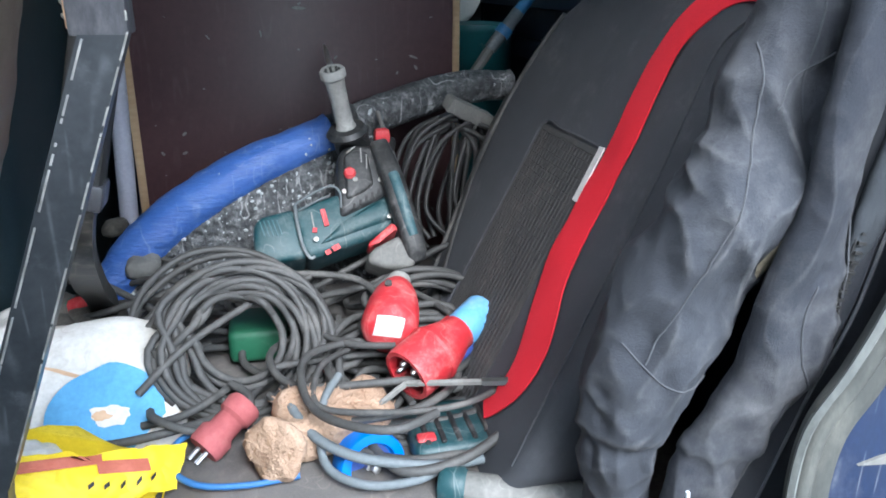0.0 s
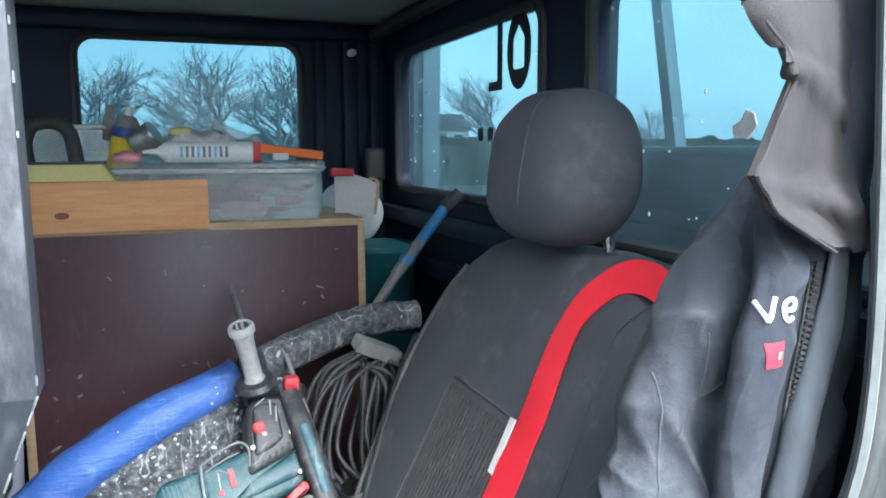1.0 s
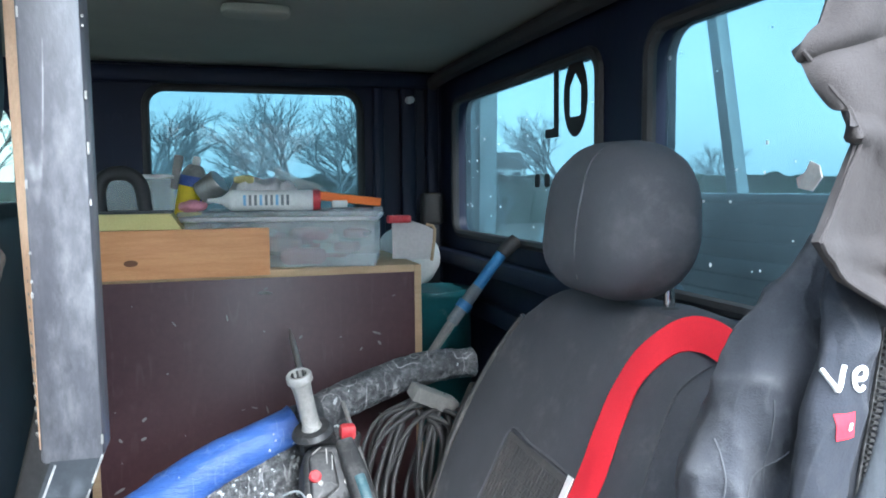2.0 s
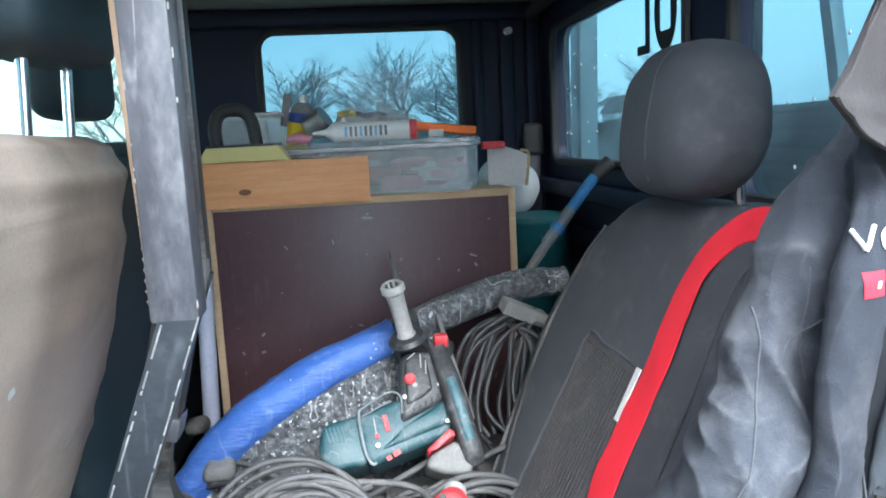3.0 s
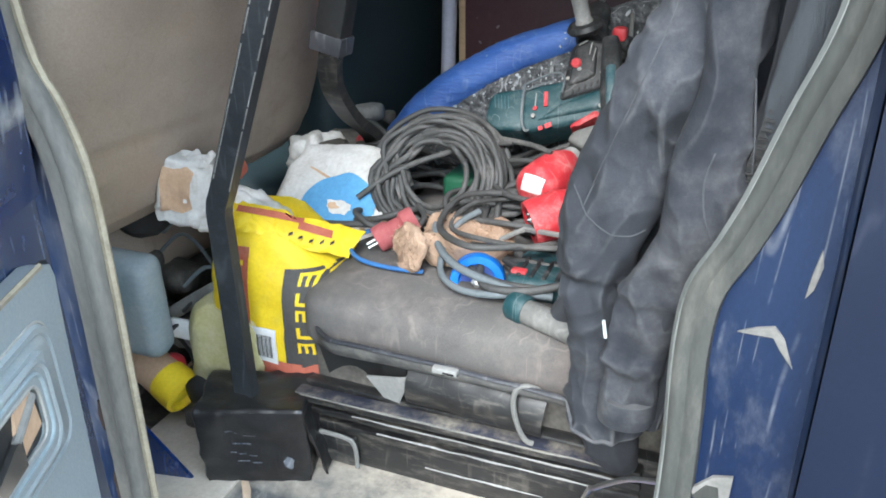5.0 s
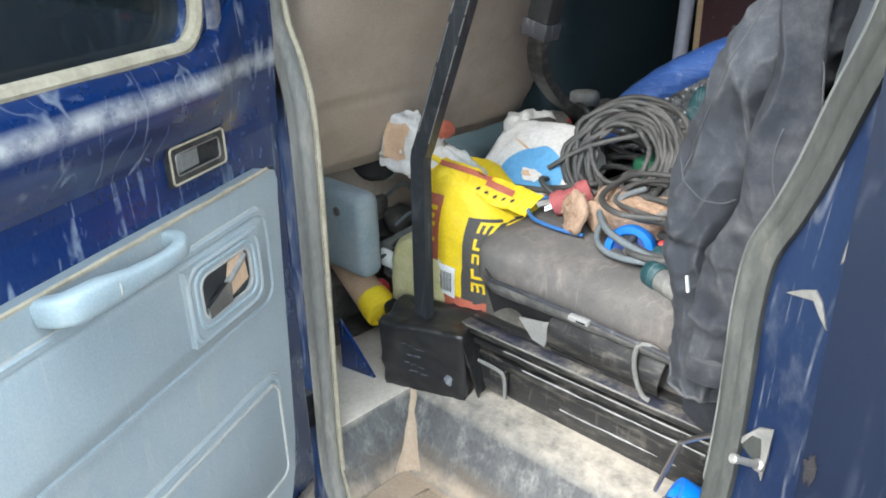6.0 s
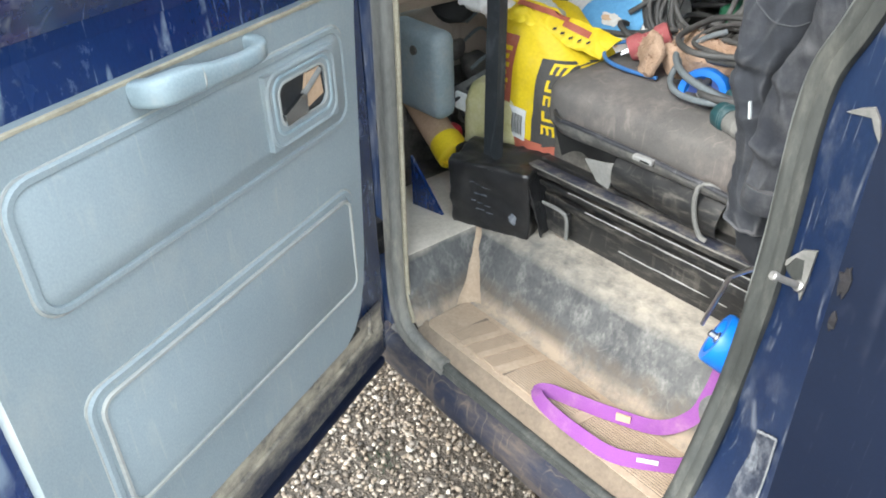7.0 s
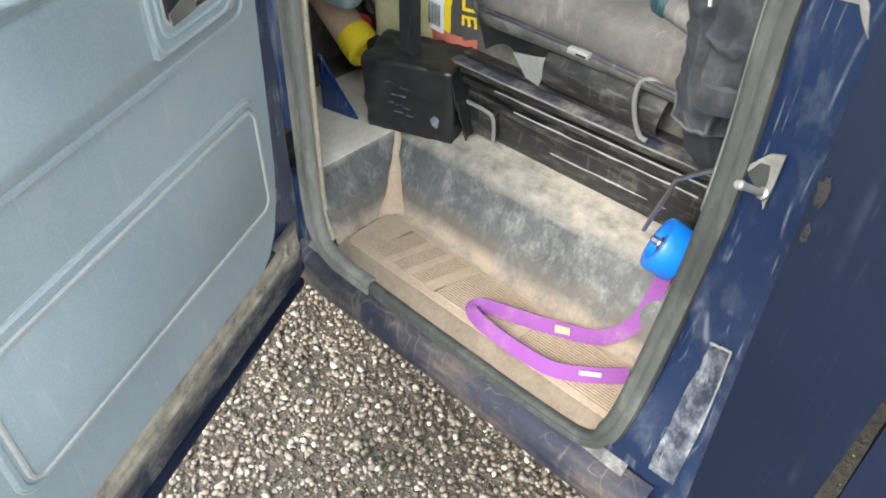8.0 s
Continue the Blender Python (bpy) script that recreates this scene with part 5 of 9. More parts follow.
def build_partition():
    g = thing("partition_frame", (-0.267, 0.74, 0.84), "bent black steel partition frame with wire mesh, scuffed edges", "partition")
    part("upper_post", beam((-0.152, 0.797, 1.565), (-0.155, 0.797, 2.13), 0.045, 0.042, (0, 1, 0), 0.003), M["post"], g, "dusty grey black square post")
    rng = random.Random(3)
    for i in range(18):
        z, h = 1.57 + 0.53 * rng.random(), 0.002 + 0.008 * rng.random() ** 2
        x = (-0.1300, -0.1742)[i % 4 == 0]
        part("worn_edge", beam((x, 0.7765, z), (x, 0.7765, z + h), 0.0016, 0.0016, (0, 1, 0)), M["tool_grey"], g)
    part("woven_strip", surf(lambda u, v: V(-0.176 - 0.016 * u * (0.4 + 0.6 * math.sin(v * 2.2)), 0.800 + 0.03 * u, 1.57 + 0.55 * v), 3, 60, thick=0.004), M["card"], g, "frayed woven edging strip")
    for k in range(52):
        z = 1.575 + 0.0105 * k
        part("cord", beam((-0.176, 0.798, z), (-0.184, 0.812, z + 0.005), 0.0022, 0.0022), M["tool_black"] if k > 26 else M["tool_grey"], g)
    part("lower_post", sweep(resample([V(-0.146, 0.787, 1.575), V(-0.20, 0.783, 1.43), V(-0.285, 0.775, 1.205), V(-0.299, 0.772, 1.165), V(-0.297, 0.768, 1.11), V(-0.274, 0.742, 0.86), V(-0.268, 0.738, 0.80)], 5), [(-0.010, -0.0175), (0.010, -0.0175), (0.010, 0.0175), (-0.010, 0.0175)], up=(0, 1, 0)), M["post_black"], g, "black flat steel post", 30)
    for k in range(150):
        t = rng.random()
        a, b = (V(-0.1285, 0.7765, 1.573), V(-0.267, 0.7645, 1.205)) if k % 5 < 3 else (V(-0.164, 0.7765, 1.565), V(-0.302, 0.7645, 1.200))
        p = a.lerp(b, t)
        part("worn_edge", beam(p, p + (b - a).normalized() * (0.003 + 0.022 * rng.random() ** 2.5), 0.0016, 0.0016, (0, 1, 0)), M["tool_pale"], g)
    # mesh panel edge-on behind the post
    part("mesh_rail", beam((-0.15, 0.815, 1.575), (-0.185, 1.07, 1.575), 0.03, 0.02, (0, 0, 1), 0.003), M["bare"], g, "dusty bare bottom rail")
    part("far_post", beam((-0.185, 1.07, 1.56), (-0.185, 1.07, 2.13), 0.03, 0.03, (0, 1, 0), 0.003), M["black"], g)
    part("far_lower_post", sweep(resample([V(-0.185, 1.07, 1.57), V(-0.235, 1.07, 1.43), V(-0.264, 1.07, 1.31), V(-0.278, 1.15, 1.22), V(-0.295, 1.29, 1.12), V(-0.30, 1.32, 0.95), V(-0.30, 1.32, 0.67)], 5), [(-0.010, -0.019), (0.010, -0.019), (0.010, 0.019), (-0.010, 0.019)], up=(0, 1, 0)), M["black"], g)
    part("foam_sleeve", beam((-0.205, 1.07, 1.56), (-0.252, 1.066, 1.375), 0.054, 0.046, (0, 1, 0), 0.008), M["rubber_black"], g, "black foam sleeve")
    part("grey_band", beam((-0.250, 1.066, 1.384), (-0.258, 1.066, 1.352), 0.062, 0.050, (0, 1, 0), 0.004), M["post"], g, "grey band round the sleeve")
    bm = bmesh.new()
    for i in range(22):
        y = 0.82 + i * 0.0115
        beam((-0.15 - (y - 0.815) * 0.137, y, 1.585), (-0.15 - (y - 0.815) * 0.137, y, 2.12), 0.0022, 0.0022, (0, 1, 0), bm=bm)
    for i in range(46):
        z = 1.59 + i * 0.0115
        beam((-0.1495, 0.815, z), (-0.1835, 1.06, z), 0.0022, 0.0022, bm=bm)
    tagged(part("wire_mesh", bm, M["post"], g, "fine wire mesh", 0), kind="stuff")


build_partition()


# ---- rear seat ----
def build_rear_seat():
    s = thing("rear_seat", (0.2, 1.1, 0.66), "dark grey cloth rear seat, dusty, one headrest", "seat")
    def front_x(z):
        return 0.252 + 0.5 * (z - 1.145) if z < 1.56 else 0.4595 + (z - 1.56) * 0.75

    rows = [(1.03, 0.15, 0.82, 1.30), (1.08, 0.16, 0.79, 1.335), (1.2, 0.165, 0.785, 1.372), (1.30, 0.16, 0.787, 1.392), (1.38, 0.155, 0.79, 1.397), (1.45, 0.15, 0.80, 1.388), (1.51, 0.14, 0.815, 1.366), (1.56, 0.13, 0.835, 1.336), (1.588, 0.115, 0.86, 1.305), (1.606, 0.09, 0.885, 1.268), (1.615, 0.06, 0.92, 1.225)]

    def hull(u, v):
        i = v * (len(rows) - 1)
        k = min(int(i), len(rows) - 2)
        z, d, y0, y1 = (a * (1 - i + k) + b * (i - k) for a, b in zip(rows[k], rows[k + 1]))
        x0 = front_x(z)
        loop = outline(x0, x0 + d, y0, y1, min(0.028, d * 0.45), n=7)
        q = u * len(loop)
        a, b = loop[int(q) % len(loop)], loop[(int(q) + 1) % len(loop)]
        x, y = (m * (1 - q + int(q)) + n * (q - int(q)) for m, n in zip(a, b))
        return V(x, y, z)
    bm = surf(hull, 96, 40, True)
    bmesh.ops.holes_fill(bm, edges=[e for e in bm.edges if e.is_boundary])
    bmesh.ops.subdivide_edges(bm, edges=[e for e in bm.edges if e.calc_length() > 0.06], cuts=5, use_grid_fill=True)
    back = part("backrest", rough_up(bm, 0.003, 9), M["fabric"], s, "", 60)

    def panel(u, v):
        z = 1.02 + 0.385 * v
        y = 0.975 + u * 0.215
        return V(front_x(z) - 0.002 - 0.006 * (math.sin(u * math.pi) * math.sin(v * math.pi)) ** 0.4, y, z)
    part("centre_panel", surf(panel, 24, 30, thick=0.003), M["fabric2"], back, "dusty brownish centre panel", 60)
    bm = bmesh.new()
    for k in range(21):
        tube([panel(0.03 + 0.047 * k, w) + V(-0.001, 0, 0) for w in (0.02, 0.25, 0.5, 0.75, 0.98)], 0.0011, 5, 4, bm=bm)
    for k in range(36):
        tube([panel(w, 0.02 + 0.0275 * k) + V(-0.001, 0, 0) for w in (0.02, 0.35, 0.65, 0.98)], 0.0011, 5, 4, bm=bm)
    part("woven_rib", bm, M["fabric2"], back, "coarse woven squares")
    part("piping", tube([(front_x(z) - 0.001, y, z) for y, z in ((0.972, 1.408), (1.05, 1.409), (1.12, 1.408), (1.192, 1.406), (1.196, 1.33), (1.20, 1.22), (1.205, 1.10))], 0.0028, 6, 6), M["fabric"], back)
    part("side_welt", tube([(front_x(z) + 0.006, y - 0.002, z) for z, y in ((1.12, 1.345), (1.2, 1.370), (1.30, 1.390), (1.38, 1.395), (1.45, 1.386), (1.51, 1.364), (1.555, 1.336))], 0.006, 8, 6), M["cable"], back, "dusty welt along the edge")
    part("side_seam", tube([(front_x(z) - 0.001, y, z) for z, y in ((1.08, 0.815), (1.2, 0.826), (1.3, 0.833), (1.407, 0.842), (1.477, 0.854), (1.532, 0.862), (1.56, 0.85), (1.584, 0.827))], 0.0014, 6, 6), M["stitch"], back, "pale stitched seam")
    hr = part("headrest", rough_up(pillow((0.428, 0.930, 1.622), (0.566, 1.238, 1.838), 60, 40, 0.76, e2=0.68), 0.004, 9), M["fabric"], s, "dark cloth headrest", 70)
    for v in hr.data.vertices:
        k = (v.co.z - 1.73) / 0.11
        v.co.y = 1.084 + (v.co.y - 1.084) * (1 - 0.07 * k - 0.05 * k * k)
        v.co.x += 0.012 * k
    t = tree_of(hr)
    seam = [t.ray_cast(V(0.2, y, z), V(1, 0.0, 0), 0.6)[0] for y, z in ((1.075, 1.65), (1.068, 1.70), (1.064, 1.75), (1.064, 1.79), (1.066, 1.815), (1.068, 1.83))]
    part("headrest_seam", tube([p + V(-0.0006, 0, 0) for p in seam], 0.0018, 6, 5), M["fabric"], hr)
    for y in (0.994, 1.160):
        part("headrest_post", tube([(0.529, y, 1.58), (0.524, y, 1.66)], 0.0075, 12, 1), M["chrome"], s, "chrome headrest post")
        part("post_collar", lathe([(0.014, 0), (0.014, 0.008), (0.009, 0.011)], Matrix.Translation((0.529, y, 1.607)), 14), M["rubber_black"], s)
    cush = part("cushion", rough_up(pillow((-0.215, 0.79, 0.905), (0.42, 1.78, 1.04), 72, 36, 0.42, e2=0.16), 0.007, 7), M["cushion"], s, "dusty grey bench cushion", 60)
    part("cushion_piping", tube([(-0.20, 0.86, 0.955), (-0.17, 0.805, 0.955), (0.0, 0.797, 0.95), (0.2, 0.797, 0.945), (0.38, 0.80, 0.94)], 0.003, 8, 6), M["cushion"], cush)
    def apron(u, v):
        x = -0.205 + 0.455 * u
        k = max(0.0, 1 - u * 5)
        return V(x, 0.772 + 0.10 * k * k + 0.012 * v * v + 0.002 * noise.noise((u * 9, v, 1)), 0.969 - 0.004 * k - 0.016 * u * u - 0.032 * v * (1 - 0.5 * u))
    part("apron", surf(apron, 60, 8, thick=0.004), M["shield"], s, "dusty grey plastic apron under the cushion", 60)
    part("apron_lip", tube([apron(u / 12, 0.0) + V(0, -0.001, 0.001) for u in range(13)], 0.0045, 8, 4), M["post"], s, "pale rubbed lip")

    def drum(u, v):
        a = -0.75 + 2.9 * v
        x = -0.004 + 0.216 * u
        r = 0.046 + 0.002 * noise.noise((u * 5, v * 4, 0))
        return V(x + 0.012 * v, 0.822 - r * math.cos(a), 0.905 - 0.010 * u + r * math.sin(a))
    part("base_shield", surf(drum, 40, 24, thick=0.003), M["black"], s, "black rounded seat base cover", 60)
    part("torn_flap", surf(lambda u, v: V(-0.165 + 0.16 * u, 0.80 + 0.03 * v + 0.01 * math.sin(u * 5), 0.945 - 0.085 * v - 0.015 * u * v), 12, 8, thick=0.003), M["rubber_black"], s, "torn dark underside cloth")
    part("pale_tab", rough_up(flat(lambda u, v, o: V(u, 0.779 + 0.30 * (0.93 - v) + o, v), [(-0.072, 0.905), (-0.015, 0.918), (0.004, 0.925), (-0.010, 0.885), (-0.024, 0.856), (-0.050, 0.862)], 0, 0.004), 0.002, 40), M["tool_pale"], s, "pale bent plastic tab")
    part("clip", box((0.052, 0.758, 0.958), (0.092, 0.772, 0.968), 0.003), M["tool_pale"], s, "pale plastic clip")
    # black sliver paints a slot's shade onto the solid clip
    part("clip_slot", box((0.070, 0.7565, 0.961), (0.088, 0.760, 0.964), 0.0005), M["gap"], s)
    part("seat_frame", box((-0.19, 0.825, 0.66), (0.62, 1.75, 0.92), 0.01), M["junk"], s)
    for z, y0, h in ((0.845, 0.772, 0.014), (0.818, 0.782, 0.012), (0.785, 0.79, 0.02)):
        part("rail", beam((-0.20, y0 + 0.012, z), (0.36, y0 + 0.018, z), 0.028, h, (0, 0, 1), 0.003), M["black"], s, "black ribbed steel rail")
    part("rail_dirt", beam((-0.20, 0.783, 0.8535), (0.33, 0.789, 0.8535), 0.024, 0.004, (0, 0, 1), 0.001), M["flange"], s, "sand lying on the rail")
    for y, z, x0, x1 in ((0.7695, 0.8525, -0.19, 0.34), (0.7795, 0.8245, -0.10, 0.33), (0.7865, 0.7955, -0.06, 0.30), (0.797, 0.742, 0.02, 0.26)):
        path = [V(x0 + (x1 - x0) * i / 14, y + 0.005 * i / 14 + 0.001 * noise.noise((i * 0.7, z * 9, 0)), z + 0.0012 * noise.noise((i * 0.9, z * 30, 4))) for i in range(15)]
        part("dusty_edge", sweep(path, ring(0.0024, 6), radii=[0.5 + 0.9 * abs(noise.noise((i * 0.8, z * 50, 2))) for i in range(15)]), M["tool_pale"] if z < 0.84 else M["seal_tan"], s, "dust caught on a rail edge", 60)
    part("front_plate", box((-0.20, 0.80, 0.705), (0.42, 0.826, 0.86), 0.006), M["black"], s, "black steel bench front")
    part("bracket", box((-0.185, 0.782, 0.715), (-0.10, 0.80, 0.775), 0.008), M["black"], s)
    part("bracket_edge", tube([(-0.185, 0.780, 0.777), (-0.12, 0.780, 0.777), (-0.10, 0.780, 0.765), (-0.098, 0.781, 0.72)], 0.004, 6, 4), M["tool_grey"], s)
    part("hook", tube([(0.210, 0.778, 0.955), (0.192, 0.772, 0.961), (0.178, 0.770, 0.951), (0.175, 0.769, 0.925), (0.182, 0.769, 0.892), (0.194, 0.771, 0.868), (0.204, 0.775, 0.862)], 0.0042, 8, 6), M["tool_grey"], s, "worn pale hook")
    # red webbing over the back
    b = thing("red_belt", (0.25, 0.91, 1.1), "bright red webbing belt over the seat back", "belt")
    line = [(0.800, 1.598, 0.036), (0.85, 1.607, 0.040), (0.892, 1.604, 0.044), (0.922, 1.588, 0.046), (0.944, 1.555, 0.048), (0.951, 1.505, 0.050), (0.943, 1.44, 0.056), (0.941, 1.38, 0.059), (0.939, 1.31, 0.062), (0.924, 1.245, 0.064), (0.893, 1.187, 0.064), (0.890, 1.150, 0.050), (0.905, 1.118, 0.036), (0.93, 1.09, 0.030)]
    mid = resample([V(front_x(z) - 0.007, y, z) for y, z, _ in line], 8)
    nrm = V(-0.894, 0, 0.447)
    rows_ = []
    bm = bmesh.new()
    for i, p in enumerate(mid):
        t = (mid[min(i + 1, len(mid) - 1)] - mid[max(i - 1, 0)]).normalized()
        k = min(i // 8, len(line) - 2)
        w = line[k][2] + (line[k + 1][2] - line[k][2]) * (i / 8 - k)
        across = nrm.cross(t).normalized()
        rip = 0.0025 * noise.noise((p.z * 16, 3, 1))
        rows_.append([bm.verts.new(p + across * w * q + nrm * (o + rip + 0.003 * noise.noise((q * 1.5, p.z * 22, 7)))) for q, o in ((-0.5, 0), (-0.25, 0.001), (0, 0.0015), (0.25, 0.001), (0.5, 0), (0.5, -0.002), (0, -0.0015), (-0.5, -0.002))])
    for a, c in zip(rows_, rows_[1:]):
        for q in range(8):
            bm.faces.new((a[q], a[(q + 1) % 8], c[(q + 1) % 8], c[q]))
    bm.faces.new(rows_[0][::-1])
    bm.faces.new(rows_[-1])
    part("webbing", bm, M["red"], b, "", 60)
    part("label_tag", beam((0.379, 0.979, 1.412), (0.345, 0.976, 1.345), 0.014, 0.002, (1, 0, 0.3)), M["white"], b, "white sewn tag")


build_rear_seat()


# ---- plywood box and what stands on it ----
def build_box():
    b = thing("plywood_box", (0.05, 1.95, 0.66), "brown film-faced plywood box with raw edges", "box")
    part("front_board", box((-0.292, 1.818, 0.68), (0.392, 1.836, 1.584), 0.001), M["ply"], b, "dark brown scuffed plywood face")
    part("edge_left", box((-0.309, 1.816, 0.68), (-0.292, 2.40, 1.60), 0.001), M["ply_edge"], b, "raw plywood edge")
    part("edge_right", box((0.392, 1.816, 0.68), (0.408, 2.40, 1.60), 0.001), M["ply_edge"], b, "raw plywood edge")
    part("top_board", box((-0.292, 1.8165, 1.584), (0.392, 2.40, 1.601), 0.001), M["ply_edge"], b, "pale plywood top")
    part("back_board", box((-0.292, 2.385, 0.68), (0.392, 2.40, 1.58)), M["ply_edge"], b)
    rng = random.Random(2)
    for i in range(46):
        x, z = -0.27 + 0.64 * rng.random(), 1.0 + 0.56 * rng.random()
        w, a = 0.002 + 0.006 * rng.random() ** 2, rng.random() * 3.1
        c = [(x + w * (2.2 if i % 3 == 0 else 1) * math.cos(t) * math.cos(a) - w * 0.5 * math.sin(t) * math.sin(a), z + w * (2.2 if i % 3 == 0 else 1) * math.cos(t) * math.sin(a) + w * 0.5 * math.sin(t) * math.cos(a)) for t in [k * 1.047 for k in range(6)]]
        part("plaster_fleck", flat(on_y(1.8165), c, 0, 0.0015), M["tool_grey"], b)
    p = thing("pine_board", (-0.13, 1.80, 1.595), "orange pine board with a knot, resting on the box rim", "board")
    part("board", box((-0.335, 1.797, 1.592), (0.066, 1.8155, 1.694), 0.0015), M["plank"], p)
    part("knot", flat(on_y(1.7955), [(-0.213 + 0.014 * math.cos(t), 1.627 + 0.007 * math.sin(t)) for t in [k * 0.628 for k in range(10)]], 0, 0.002), M["knot"], p)


build_box()


# ---- mortar tub leaning behind the tools ----
RIM = [(-0.335, 1.43, 1.06), (-0.32, 1.46, 1.10), (-0.262, 1.49, 1.165), (-0.18, 1.51, 1.228), (-0.055, 1.53, 1.295), (0.09, 1.56, 1.345), (0.19, 1.60, 1.375), (0.312, 1.64, 1.405), (0.40, 1.655, 1.416), (0.478, 1.662, 1.415)]
RIM = [(x, y, z - 0.016) for x, y, z in RIM]


def build_tub():
    t = thing("mortar_tub", (0.0, 1.6, 1.04), "flexible blue mortar tub crusted with dried cement", "tub")
    def wall(u, v):
        i = u * 6
        j = min(int(i), 5)
        p = Vector(RIM[j]).lerp(Vector(RIM[j + 1]), i - j)
        q = p + V(0.01 * v, -0.025 - 0.02 * v, -0.01 - 0.34 * v)
        return V(q.x, q.y, max(q.z, 1.035))
    part("body", rough_up(surf(wall, 60, 30, thick=0.006), 0.006, 40), M["tub"], t, "grey flaky cement crust", 80)
    part("blue_rim", rough_up(tube(RIM[:6], 0.044, 18, 8, radii=[0.75, 0.85, 1.0, 1.0, 0.95, 0.85]), 0.003, 40), M["tub_blue"], t, "blue rubbery rim with white crust", 80)
    part("grey_rim", rough_up(tube([RIM[5], RIM[6], RIM[7], RIM[8], RIM[9]], 0.037, 16, 8, radii=[1.0, 0.98, 0.95, 0.9, 0.8]), 0.003, 40), M["tub"], t, "grey cement coated rim end", 80)
    fl = bmesh.new()
    rng = random.Random(19)
    trees = [tree_of(o) for key in ("body", "grey", "blue") for o in t.children if o.name.startswith(key)]
    for i in range(1500):
        hit = trees[0 if i % 5 else (1 if i % 4 else 2)].ray_cast(V(rng.uniform(-0.36, 0.48), 1.0, rng.uniform(1.03, 1.46)), V(0, 0.98, -0.2 * rng.random()), 1.0)
        if hit[0] is None:
            continue
        r = 0.0012 + 0.0035 * rng.random() ** 3
        nrm = hit[1] if hit[1].y < 0 else -hit[1]
        x = nrm.orthogonal().normalized()
        y = nrm.cross(x)
        ang = rng.uniform(0, 6.28)
        x, y = x * math.cos(ang) + y * math.sin(ang), y * math.cos(ang) - x * math.sin(ang)
        k = rng.uniform(0.8, 2.4)
        vs = [fl.verts.new(hit[0] + nrm * 0.0005 + x * r * k * math.cos(q * 1.2566) * rng.uniform(0.6, 1.2) + y * r * math.sin(q * 1.2566)) for q in range(5)]
        top = fl.verts.new(hit[0] + nrm * r * 0.7)
        for q in range(5):
            fl.faces.new((vs[q], vs[(q + 1) % 5], top))
    tagged(part("dried_cement", fl, M["plate_grey"], t, "white dried cement flecks", 20), kind="stuff")


build_tub()




# ---- hanging work jacket ----
def cloth_tube(rows, seed, amp=0.010, flat_y=0.6, n=64, creases=16, deep=0.007, rolls=()):
    """Sleeve: rows are (x, y, z, half width). Long soft folds, sharp slanting creases and, at the heights in rolls, a fold across."""
    path = resample([V(*r[:3]) for r in rows], 14)
    lean = (path[-1] - path[0]).normalized()
    side = V(lean.z, 0, -lean.x)
    bm = bmesh.new()
    g = []
    for i, p in enumerate(path):
        k = i / 14
        j = min(int(k), len(rows) - 2)
        w = rows[j][3] * (1 - (k - j)) + rows[j + 1][3] * (k - j)
        soft = min(1.0, w / 0.03)
        ringv = []
        for q in range(n):
            a = 2 * math.pi * q / n
            c, s = math.cos(a), math.sin(a)
            skin = p + V(w * c, w * flat_y * s, 0)
            al, ac = skin.dot(lean), skin.dot(side)
            fold = amp * 1.1 * noise.noise((al * 5 + seed, ac * 11, skin.y * 11))
            if creases:
                warp = 0.020 * noise.noise((al * 8, ac * 8, seed + 4))
                r1 = 1 - 3.2 * abs(noise.noise((al * 9 - ac * 10 + seed, (ac + warp) * 24 + al * 5, skin.y * 16)))
                r2 = 1 - 3.4 * abs(noise.noise((al * 24 + ac * 22 + seed * 2, ac * 20 - al * 10 + warp * 30, skin.y * 18 + 7)))
                r3 = 1 - 3.0 * abs(noise.noise((al * 40 - ac * 12, ac * 46 + seed, skin.y * 30)))
                mask = max(0.0, min(1.0, 0.55 + 1.8 * noise.noise((al * 7, ac * 9, seed + 9))))
                fold += deep * (max(-0.7, r1) * 0.9 + max(-0.6, r2) * 0.65 * mask + max(-0.5, r3) * 0.18)
            for z0, high in rolls:
                dz = p.z + 0.10 * (p.x + w * c - rows[len(rows) // 2][0]) + 0.006 * noise.noise((a * 2, seed, 3)) - z0
                fold += high * (math.exp(-(max(0.0, dz) / 0.022) ** 2) if dz > 0 else math.exp(-(dz / 0.0035) ** 2)) - high * 0.55 * math.exp(-((dz + 0.012) / 0.010) ** 2)
            fold = max(-0.4 * w, fold * soft)
            ringv.append(bm.verts.new(p + V((w + fold) * c, (w * flat_y + fold) * s, 0.2 * fold)))
        g.append(ringv)
    for a, b in zip(g, g[1:]):
        for q in range(n):
            bm.faces.new((a[q], a[(q + 1) % n], b[(q + 1) % n], b[q]))
    bmesh.ops.holes_fill(bm, edges=[e for e in bm.edges if e.is_boundary])
    return bm


def seam_on(tree, pts, r=0.0008):
    """A sewn line lying on the cloth, seen from the door side."""
    out = []
    for x, z in resample([V(x, 0, z) for x, z in pts], 8) and [(p.x, p.z) for p in resample([V(x, 0, z) for x, z in pts], 8)]:
        hit = tree.ray_cast(V(x, 0.3, z), V(0, 1, 0), 0.8)
        if hit[0] is not None:
            out.append(hit[0] + V(0, -0.0006, 0))
    return sweep(out, ring(r, 5))


